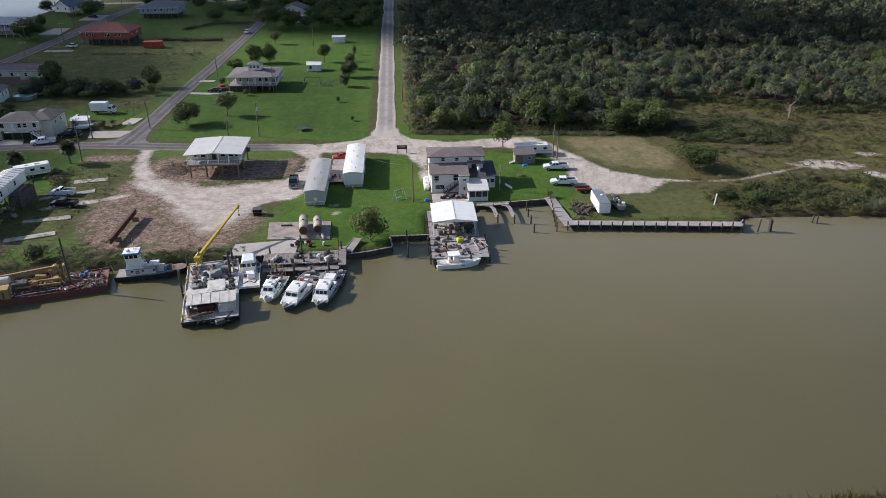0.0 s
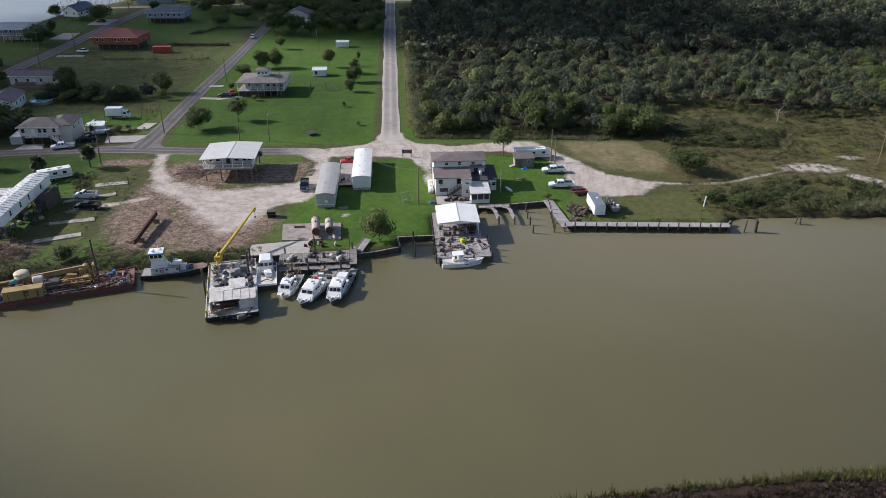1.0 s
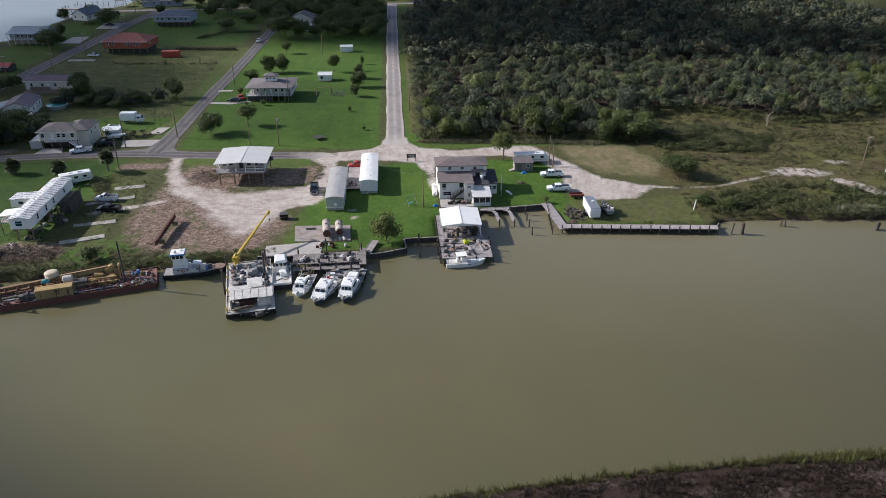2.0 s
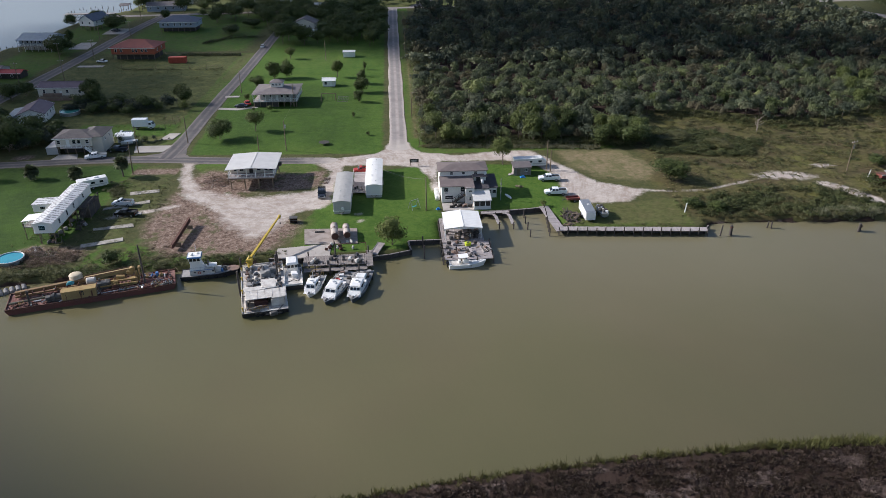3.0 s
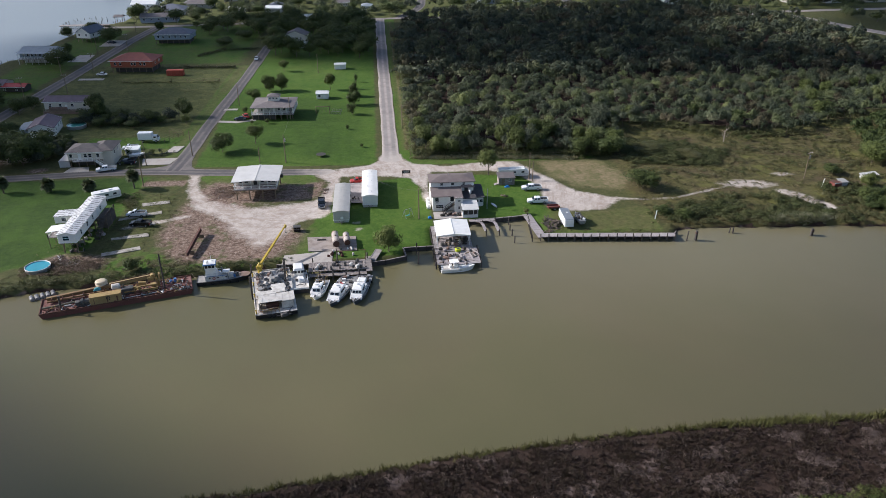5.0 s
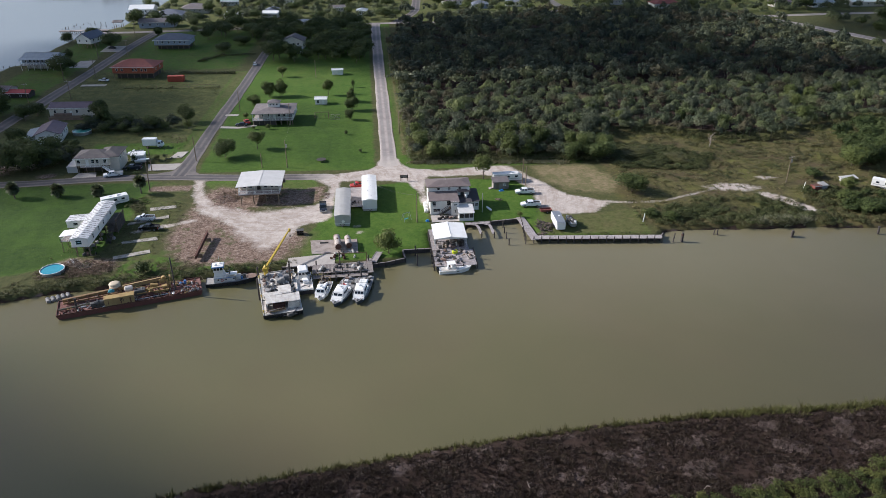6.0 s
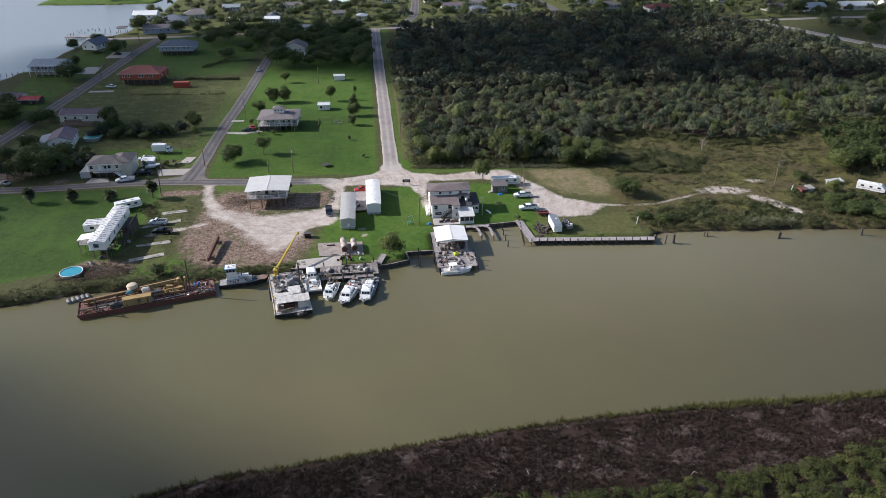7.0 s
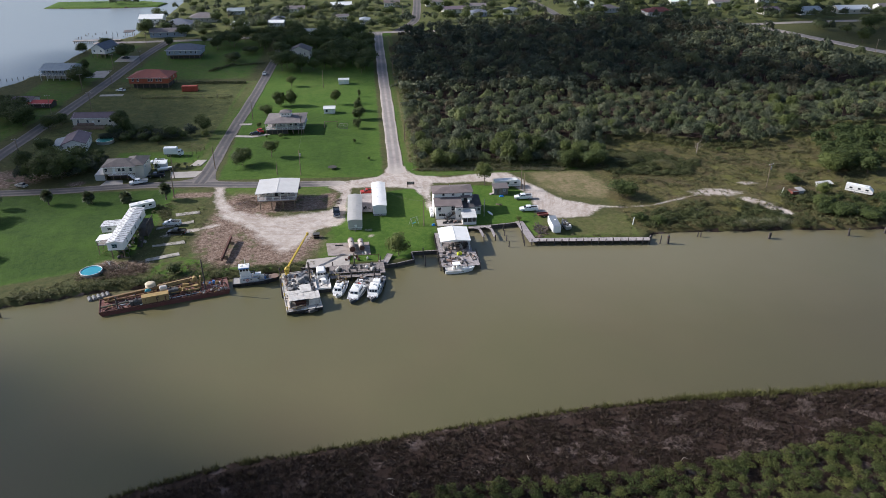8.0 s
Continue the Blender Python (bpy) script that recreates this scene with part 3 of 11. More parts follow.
def build_ground():
    xs = steps((-3000, -420, 215), (-420, -250, 6), (-250, 150, 1.3), (150, 340, 4), (340, 3000, 220))
    ys = steps((-2400, -170, 200), (-170, -130, 4), (-130, -84, 1.2), (-84, -36, 4), (-36, 62, 1.0), (62, 230, 1.8), (230, 480, 3), (480, 640, 16), (640, 3400, 250))
    px, py = np.meshgrid(xs, ys)
    far, near = inside(px, py, FAR_BANK), inside(px, py, NEAR_BANK)
    far = np.maximum(far, inside(px, py, ISLET))
    wig = 0.35 * lumps(px, py, 7.0, 3)
    wild = np.clip((np.abs(px - 5) - 36) / 8, 0, 1) + (px < -72)
    d = np.maximum(far + wig * np.clip(wild, 0, 1), near + 0.7 * lumps(px, py, 9.0, 4))
    z = np.clip(d * np.where(near > far, 0.35, 0.9), -1.6, 1.0)
    z += np.where(z > 0.9, 0.06 * lumps(px, py, 11.0, 5) + 0.03 * lumps(px, py, 3.0, 6), 0)
    z = np.where((d > 1.2) & (along(px, py, [(-300, 47), (-98, 47), (60, 44)]) < 8), 1.0, z)

    def soft(v, w=2.5):
        return np.clip(0.5 + v / (2 * np.asarray(w)), 0, 1)

    lawn = np.maximum.reduce([
        soft(inside(px, py, [(-98, 51), (-41, 47.5), (-40.5, 300), (-95, 300), (-96, 200), (-98.5, 120)]), 1.5),
        soft(inside(px, py, [(-260, 43), (-110, 44), (-110, 22), (-112, -4), (-125, -13), (-150, -21), (-260, -30)]), 2),
        soft(inside(px, py, [(-95, 43), (-60, 41), (-58, 33), (-66, 31), (-90, 34)]), 1.5), soft(inside(px, py, [(-110, 44), (-99, 44), (-97, 20), (-99, -8), (-110, -8)]), 2) * 0.5, soft(inside(px, py, [(-106, -9), (-99, -3), (-92, -7), (-82, -13), (-64, -12), (-64, -17), (-106, -21)]), 2) * np.clip(0.5 + 0.8 * lumps(px, py, 7, 19), 0, 0.9),
        soft(inside(px, py, [(-54.5, 30), (-31, 36), (-28, 26), (-26.5, 10), (-27, -11), (-35, -11), (-35, -15), (-60, -16), (-62, -4), (-58, 5)]), 1.2),
        soft(inside(px, py, [(-16, 36), (2, 35), (6.2, 25), (4.6, 10), (13, 5), (33, 8), (32, -8), (1, -7), (0, 3), (-18, 3)]), 1.5),
        soft(inside(px, py, [(-31.5, 46), (30, 47), (24, 52), (-31.5, 56)]), 1.5),
        soft(inside(px, py, [(-33.4, 50), (-28.4, 54), (-27.5, 310), (-33.4, 310)]), 1.2), soft(inside(px, py, ISLET), 4), soft(inside(px, py, [(-109, 62), (-104.8, 62), (-100, 190), (-106.5, 190)]), 1.5),
        soft(inside(px, py, [(-195, 312), (250, 316), (330, 330), (360, 600), (-200, 600)]), 4) * (0.75 + 0.25 * lumps(px, py, 40, 11)),
        soft(inside(px, py, [(-172, 195), (-104, 195), (-102, 300), (-168, 300)]), 4) * 0.6,
        soft(inside(px, py, [(-140, 70), (-107, 70), (-107, 82), (-140, 84)]), 2),
        soft(inside(px, py, [(-215, 120), (-190, 100), (-184, 150), (-182, 290), (-208, 290)]), 3) * 0.6,
    ])
    gravel = np.maximum.reduce([soft(inside(px, py, GRAVEL_LOT), np.where((px < -64) & (py < 24), 4.2, 1.7)), soft(inside(px, py, [(-56, 44), (-43, 47.5), (-40.4, 51), (-39.4, 57), (-33, 57), (-32, 51), (-29.5, 47.6), (-18, 44)]), 0.9), soft(0.6 - along(px, py, SAND_TRACK), 0.8) * 0.8, soft(3.2 - np.hypot((px - 68) * 0.42, py - 20.6 + 0.1 * (px - 68)), 2.2) * 0.85,
                                soft(2.3 - along(px, py, [(75.5, 14), (80, 8), (82.5, 3)]), 1.4) * 0.85, soft(1.6 - np.hypot((px - 82) * 0.5, py - 27), 1.5) * 0.8, soft(1.3 - along(px, py, [(-107, 7), (-92, 13)]), 1) * 0.7,
                                soft(2 - np.hypot(px - 55, py - 7), 2) * 0.8, soft(0.7 - np.hypot((px + 46.6) * 0.6, py - 4.6), 0.9) * 0.75, soft(0.8 - np.hypot((px + 46.2) * 0.6, py - 0.6), 0.9) * 0.8, soft(6 - np.hypot((px + 157) * 0.6, py - 66), 3) * 0.7])
    dirt = np.maximum.reduce([soft(inside(px, py, YARD_DIRT), 4), soft(inside(px, py, [(-91, 33.5), (-88, 26), (-80, 20), (-66, 20.5), (-57.5, 23), (-56, 35), (-61, 34.5), (-67, 31.5), (-80, 32.5)]), 2) * 0.9, soft(4 - np.hypot((px + 112) * 0.6, py + 12), 3), soft(2.5 - np.hypot(px + 118, py + 9), 3),
                              soft(2 - np.abs(py - 38 + (px + 108) * 0.03), 2) * (px > -111) * (px < -97), soft(1.8 - np.hypot(px + 50, py - 27), 1.5), soft(9 - np.hypot((px + 171) * 0.8, py - 60), 4), soft(3 - np.hypot(px + 146, (py - 53) * 1.4), 2)])
    dry = np.maximum(0.95 * soft(inside(px, py, [(10, 45.5), (30, 45), (35, 28), (30, 20), (18, 23.5), (12, 32)]), 3.5) + 0.12 * lumps(px, py, 6, 44),
                     soft(inside(px, py, [(-31.5, 60), (-29.5, 60), (-29, 300), (-31, 300)]), 1.5) * 0.7)
    marsh = soft(inside(px, py, [(30, 22), (34, -7), (330, -36), (360, 120), (175, 95), (130, 80), (100, 64), (64, 80), (44, 80), (36, 50)]), 4)
    mud_shade = np.where(near > -3, soft(inside(px, py, [(-3000, -3000), (3000, -3000), (3000, -72), (-3000, -72)]), 2), 0)
    mud_shade = np.maximum(mud_shade, np.where((far > -6) & (far < 0.5), 0.8, 0))
    # dark litter and painted shade on the woods' floor, filling gaps between crowns
    mud_shade = np.maximum(mud_shade, soft(inside(px, py, WOODS) - 10.0, 3))
    field = soft(inside(px, py, [(-178, 72), (-108, 60), (-103, 190), (-174, 200)]), 4)
    # the north lawn's 0.36 puts thin cloud shade into the grass colour
    mood = 0.5 + 0.36 * soft(inside(px, py, [(-98, 51), (-41, 48), (-41, 130), (-98, 135)]), 12) + 0.45 * soft(inside(px, py, [(-260, 46), (-108, 46), (-110, 20), (-112, -4), (-125, -13), (-150, -21), (-260, -30)]), 3) - 0.4 * np.maximum.reduce([
        soft(inside(px, py, [(6, 9), (34, 12), (34, -9), (2, -7), (3, 2)]), 3), 0.6 * soft(inside(px, py, [(-95, 43), (-60, 41), (-58, 33), (-90, 34)]), 2), 0.7 * soft(inside(px, py, [(-67, -2), (-57, 4), (-58, -14), (-68, -14)]), 2),
        0.5 * soft(inside(px, py, [(-31, 46), (30, 47), (24, 52), (-31, 56)]), 2), 0.9 * soft(inside(px, py, [(-109, 62), (-104.8, 62), (-100, 190), (-106.5, 190)]), 1.5), 0.75 * soft(inside(px, py, [(-33.4, 60), (-27, 60), (-26, 300), (-33.4, 300)]), 1.5), 0.3 * soft(inside(px, py, [(-96, 150), (-41, 140), (-41, 300), (-96, 300)]), 20),
        0.9 * soft(inside(px, py, [(-200, 312), (400, 312), (400, 640), (-200, 640)]), 6), 0.9 * soft(inside(px, py, [(-111, 44), (-98, 44), (-96, 20), (-98, -10), (-111, -10)]), 3)])
    nx, ny = len(xs), len(ys)
    verts = np.stack([px, py, z], -1).reshape(-1, 3)
    i = np.arange(ny - 1)[:, None] * nx + np.arange(nx - 1)[None]
    faces = np.stack([i, i + 1, i + nx + 1, i + nx], -1).reshape(-1, 4)
    me = raw_mesh("ground", verts, faces, M_GROUND, 4)
    for name, four in (("cover_a", (lawn, gravel, dirt, mood)), ("cover_b", (marsh, mud_shade, field, dry))):
        att = me.attributes.new(name, "FLOAT_COLOR", "POINT")
        att.data.foreach_set("color", np.stack(four, -1).astype(np.float32).ravel())
    me.polygons.foreach_set("use_smooth", np.ones(len(faces), bool))
    return tagged(new("ground", me), "flat coastal land with mown lawns, pale shell lot, rough marsh grass and muddy banks", "ground", kind="structure")


ground = build_ground()
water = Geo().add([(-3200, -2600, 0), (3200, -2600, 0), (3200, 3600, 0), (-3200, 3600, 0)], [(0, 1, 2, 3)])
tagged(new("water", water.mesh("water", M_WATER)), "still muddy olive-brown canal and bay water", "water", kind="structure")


def road(line, width, material, label, rise=0.05, name="road", flare=None, sink=0):
    """A road laid along a line of points, resampled and a little uneven at its rims."""
    pts = [Vector((x, y, 0)) for x, y in line]
    fine = []
    for a, b in zip(pts, pts[1:]):
        k = max(1, int((b - a).length / 4))
        fine += [a.lerp(b, i / k) for i in range(k)]
    fine.append(pts[-1])
    for _ in range(6):
        fine = [fine[0]] + [(a + b * 2 + c) / 4 for a, b, c in zip(fine, fine[1:], fine[2:])] + [fine[-1]]
    v, f, att = [], [], []
    cols = (-1.08, -1, -0.66, -0.33, 0, 0.33, 0.66, 1, 1.08)
    k = len(cols)
    for i, p in enumerate(fine):
        d = (fine[min(i + 1, len(fine) - 1)] - fine[max(i - 1, 0)]).normalized()
        side = Vector((d.y, -d.x, 0))
        wide = 1 + 1.5 * max(0.0, (flare - p.y) / 11) ** 2 if flare else 1
        down = -0.16 * max(0.0, 1 - (i if sink > 0 else len(fine) - 1 - i) / 3) if sink else 0
        for s in cols:
            w = width * wide / 2 * s + (0.1 * math.sin(i * 0.83 + s * 3) + 0.1 * math.sin(i * 0.31 + s) if abs(s) >= 1 else 0)
            v.append((*(p + side * w).xy, G + (rise + 0.03 * (1 - s * s) if abs(s) <= 1 else -0.12) + 0.03 + down))
            att.append(s)
        if i:
            a, b = (i - 1) * k, i * k
            f += [(a + j, a + j + 1, b + j + 1, b + j) for j in range(k - 1)]
    me = bpy.data.meshes.new(name)
    me.from_pydata(v, [], f)
    me.materials.append(material)
    me.attributes.new("across", "FLOAT", "POINT").data.foreach_set("value", att)
    me.update()
    return tagged(new(name, me), label, "road", kind="structure")


road([(-36.2, 46.5), (-36.2, 120), (-36.4, 200), (-36, 312)], 5.2, M_LANE_END, "straight narrow chip-sealed lane with pale gravel rims", 0.06, flare=57.5, sink=1)
road([(-420, 40), (-260, 45), (-170, 46.9), (-148, 46.6), (-132, 48.4), (-114, 49), (-98, 46.8), (-85, 44.9), (-64, 43.2), (-49, 43)], 5.0, M_ASPHALT_END, "grey worn asphalt road along the lots", 0.05, sink=-1)
road([(-104, 48), (-102.6, 60), (-102.3, 75), (-101.5, 100), (-99.5, 140), (-97.6, 190), (-96.5, 240), (-96, 307)], 4.8, M_ASPHALT, "grey worn asphalt lane beside the lawns", 0.07)
road([(-189, 48), (-186, 70), (-184.5, 88), (-182.5, 115), (-180, 145), (-176.5, 200), (-174, 260), (-169, 303)], 6.0, M_ASPHALT, "grey asphalt street near the bay", 0.07)
road([(-215, 300), (-190, 299), (-155, 301), (-105, 307), (-39, 312), (40, 311), (110, 322)], 5.0, M_LANE, "pale asphalt cross street far off", 0.09)
road([(-24, 312), (-10, 345), (-7, 358), (-1, 430), (8, 560)], 6.0, M_ASPHALT, "far asphalt street between lawns", 0.07)
road([(60, 322), (100, 352), (97, 400), (93, 440), (90, 560)], 6.0, M_ASPHALT, "far asphalt street bordered by grass", 0.07)
road([(195, 300), (212, 306), (232, 309), (276, 312), (420, 314)], 6.0, M_LANE, "pale road past the woods", 0.07)
road([(216, 306), (230, 285), (238, 262), (246, 241), (254, 220), (266, 198), (286, 178), (330, 152)], 7.5, M_LANE, "pale road curving round the woods", 0.09)
apron = Geo().prism([(-120, 46.4), (-98, 44.4), (-88, 42.9), (-88, 45.6), (-96.5, 48.2), (-98.9, 51.5), (-99.9, 57), (-100.1, 64), (-104.6, 64), (-105.2, 57), (-107, 53), (-111, 51.4), (-120, 51)], -0.3, 0.068)
solid("road", apron, M_ASPHALT, "worn asphalt junction where the side lane branches off", "road", 0, 0, G, kind="structure")


# ---- unseen cumulus added to shade the back streets, the woods and the south bank, far above the camera ----
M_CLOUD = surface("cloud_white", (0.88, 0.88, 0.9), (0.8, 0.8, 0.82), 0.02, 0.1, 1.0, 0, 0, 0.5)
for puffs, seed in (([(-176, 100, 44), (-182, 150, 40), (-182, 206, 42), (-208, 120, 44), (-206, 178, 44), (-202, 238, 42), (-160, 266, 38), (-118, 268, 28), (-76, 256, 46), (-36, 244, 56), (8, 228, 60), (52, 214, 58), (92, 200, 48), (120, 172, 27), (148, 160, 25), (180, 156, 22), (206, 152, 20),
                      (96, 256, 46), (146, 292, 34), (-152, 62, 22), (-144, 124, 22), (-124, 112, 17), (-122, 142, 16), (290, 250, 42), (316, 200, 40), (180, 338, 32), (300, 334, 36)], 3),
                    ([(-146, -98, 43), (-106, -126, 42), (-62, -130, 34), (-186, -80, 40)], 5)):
    tagged(new("cloud", cloud(puffs, 1600.0, seed).mesh("cloud", M_CLOUD, True)), "unseen white cumulus cloud added to shade the land below", "cloud", kind="structure")


# ---- plants ----
def crown_cards(rng, n, lobes, card, flat=0.75, low=-0.35, full=False, ruffle=0.6):
    """Leaf clumps as small bent plates on a lumpy crown about 1 m in radius: corners of n plates (n, 3, 3)."""
    centres = rng.normal(size=(lobes, 3))
    centres /= np.linalg.norm(centres, axis=1)[:, None]
    centres[:, 2] = centres[:, 2] * 0.8 + 0.1 if full else np.abs(centres[:, 2]) * 1.0 - 0.25
    centres *= rng.uniform(0.12 if full else 0.3, 0.66, (lobes, 1))
    which = rng.integers(0, lobes, n)
    size = rng.uniform(0.24, 0.52, lobes)[which]
    out = rng.normal(size=(n, 3)) + centres[which] * 1.3
    out /= np.linalg.norm(out, axis=1)[:, None]
    if not full:
        out[:, 2] = np.where(out[:, 2] < low, -out[:, 2], out[:, 2])
    pos = centres[which] + out * (size * (1.12 - 0.62 * rng.random(n) ** 1.6))[:, None] + rng.normal(scale=0.035, size=(n, 3))
    pos[:, 2] *= flat
    nrm = out + rng.normal(scale=ruffle, size=(n, 3)) + (0, 0, 0.2)
    nrm /= np.linalg.norm(nrm, axis=1)[:, None]
    a = np.cross(nrm, rng.normal(size=(n, 3)))
    a /= np.linalg.norm(a, axis=1)[:, None]
    b = np.cross(nrm, a)
    s = card * rng.uniform(0.6, 1.35, n)[:, None]
    t = s * rng.uniform(0.55, 1.0, n)[:, None]
    droop = nrm * s * 0.3
    return np.stack([pos - a * s - droop, pos + a * s * 0.8 - b * t * 0.7 - droop, pos + b * t * 1.3], 1)


def leaf_mesh(name, quads, material, tint=None):
    v = quads.reshape(-1, 3)
    k = quads.shape[1]
    me = raw_mesh(name, v, np.arange(len(v)).reshape(-1, k), material, k)
    t = np.zeros(len(v)) if tint is None else np.repeat(tint, k)
    me.attributes.new("tint", "FLOAT", "POINT").data.foreach_set("value", t.astype(np.float32))
    return me


def scatter_plants(name, spots, templates, material, label, category, kind="stuff"):
    """Many plants in one mesh. spots: rows of x, y, z, width, height, tint."""
    rng = np.random.default_rng(len(spots) + 7)
    quads, tints = [], []
    for x, y, z, w, h, t in spots:
        q = templates[rng.integers(len(templates))]
        a = rng.uniform(0, 6.28)
        c, s = math.cos(a), math.sin(a)
        r = np.stack([q[..., 0] * c - q[..., 1] * s, q[..., 0] * s + q[..., 1] * c, q[..., 2]], -1) * (w / 2, w / 2, h)
        quads.append(r + (x, y, z))
        tints.append(np.full(len(q), t))
    me = leaf_mesh(name, np.concatenate(quads), material, np.concatenate(tints))
    return tagged(new(name, me), label, category, kind=kind)


rng = np.random.default_rng(21)


def fill(poly, gap, seed):
    """Jittered places in a polygon."""
    r = np.random.default_rng(seed)
    p = np.array(poly)
    gx, gy = np.meshgrid(np.arange(p[:, 0].min(), p[:, 0].max(), gap), np.arange(p[:, 1].min(), p[:, 1].max(), gap))
    gx, gy = gx + r.uniform(-0.5, 0.5, gx.shape) * gap, gy + r.uniform(-0.5, 0.5, gy.shape) * gap
    keep = inside(gx, gy, poly) > 0.6
    return gx[keep], gy[keep]


near_crowns = [crown_cards(rng, 560, 11, 0.08, 0.95, ruffle=0.3) for _ in range(8)]
far_crowns = [crown_cards(rng, 230, 8, 0.125, 0.9, ruffle=0.3) for _ in range(6)]
shrub_crowns = [crown_cards(rng, 215, 10, 0.086, 0.85, -0.1, ruffle=0.4) for _ in range(6)]
weed_crowns = [crown_cards(rng, 100, 8, 0.11, 0.85, -0.1, ruffle=0.45) for _ in range(6)]


def woods(poly, gap, crowns, low, high, seed, name, label, main):
    gx, gy = fill(poly, gap, seed)
    r = np.random.default_rng(seed + 1)
    n = len(gx)
    swell = lumps(gx, gy, 34, seed)
    h = r.uniform(low, high, n) * (1 + 0.22 * swell)
    w = gap * r.uniform(0.9, 1.7, n)
    grown = r.random(n) < 0.13
    h, w = np.where(grown, h * r.uniform(1.15, 1.4, n), h), np.where(grown, w * 1.5, w)
    tint = np.clip(r.beta(0.7, 2.6, n) * 1.15 + 0.22 * lumps(gx, gy, 30, seed + 2) + np.where(grown, r.uniform(-0.1, 0.35, n), 0), 0, 1)
    spots = np.stack([gx, gy, G + h * 0.5, w, h * 0.5, tint], 1)
    pick = r.random(n)
    for lo, hi, leaf, words in ((0.0, 0.62, main, label), (0.62, 0.84, M_LEAF_GREY, "grey-green broadleaf trees among the dark woods"), (0.84, 1.0, M_LEAF_BROWN, "brownish dry-leaved trees among the dark woods")):
        ob = scatter_plants(name, spots[(pick >= lo) & (pick < hi)], crowns, leaf, words, "woods")
    trunks = Geo()
    for x, y, hh in zip(gx[::2], gy[::2], h[::2]):
        trunks.cyl((x, y, G - 0.1), (x + 0.2, y + 0.1, G + hh * 0.6), 0.14, 0.06, 4)
    stems = part("trunks", trunks, M_BARK, ob, "grey-brown stems under the canopy")
    tagged(stems, kind="stuff")
    return ob


front = [(x, y) for x, y in WOODS[:11]] + [(240, 150), (150, 140), (60, 140), (-30, 140)]
back = [(-30, 140), (60, 140), (150, 140), (240, 150), (240, 96), *WOODS[11:23], (-30.5, 200)]
woods(front, 3.9, near_crowns, 4.2, 7.2, 31, "woods", "dense thicket of low dark green broadleaf trees with pale dry ones among them", M_LEAF_FOREST)
woods(back, 5.4, far_crowns, 6.5, 10.5, 41, "woods", "dense dark woods of taller broadleaf trees", M_LEAF_SHADED)


def tree(x, y, height, width, label, leaf=None, cards=800, seed=0, stem=0.22, lean=0.0, card=0.098, tint=0.0):
    """A single tree: tapered trunk, limbs, and a crown of leaf clumps."""
    r = np.random.default_rng(seed * 13 + 5)
    base = thing("tree", label, "tree", x, y, G - 0.05)
    low = height * stem
    trunk = Geo()
    top = (lean, 0, height * 0.72)
    trunk.tube([(0, 0, 0), (lean * 0.4, 0.05, low), top], [0.03 * height ** 0.7 + 0.04, 0.022 * height ** 0.7 + 0.02, 0.02], 8)
    for k in range(6):
        a = k * 1.05 + r.uniform(-0.3, 0.3)
        s = low + (height * 0.35) * k / 6
        q = (lean * s / height + math.cos(a) * width * 0.32, math.sin(a) * width * 0.32, s + height * 0.22)
        trunk.cyl((lean * s / height, 0, s), q, 0.03 + 0.005 * height, 0.015, 5)
    part("trunk", trunk, M_BARK, base)
    cards, card = int(cards * 2.6), card * 0.66
    q = crown_cards(r, cards, 26, card, 1.0, -0.4, True, 0.35) * (width / 2, width / 2, (height - low) * 0.52) + (lean * 0.7, 0, low + (height - low) * 0.5)
    # tint rises towards the crown's top and varies at random
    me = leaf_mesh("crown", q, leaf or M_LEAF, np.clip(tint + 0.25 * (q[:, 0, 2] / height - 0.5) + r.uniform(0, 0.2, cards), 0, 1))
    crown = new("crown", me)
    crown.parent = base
    return base


def palm(x, y, height, label, seed):
    """A fan palm: ringed trunk and a head of drooping fronds."""
    r = np.random.default_rng(seed)
    base = thing("palm_tree", label, "palm", x, y, G - 0.05, group="palms along the road")
    t = Geo()
    for k in range(6):
        z0, z1 = height * k / 6, height * (k + 1) / 6
        t.cyl((0, 0, z0), (0, 0, z1), 0.26, 0.2, 8)
    part("trunk", t, M_BARK, base)
    quads = []
    for k in range(230):
        a, e = r.uniform(0, 6.28), r.uniform(-1.1, 1.4)
        d = np.array([math.cos(a) * math.cos(e), math.sin(a) * math.cos(e), math.sin(e)])
        s = np.array([-math.sin(a), math.cos(a), 0])
        ln = r.uniform(1.3, 2.2)
        p0 = np.array([0, 0, height]) + d * 0.3
        p1 = p0 + d * ln * 0.6
        p2 = p0 + d * ln - np.array([0, 0, 0.5])
        quads.append([p0, p1 - s * 0.42, p2, p1 + s * 0.42])
    me = leaf_mesh("fronds", np.array(quads), M_PALM)
    ob = new("fronds", me)
    ob.parent = base
    return base


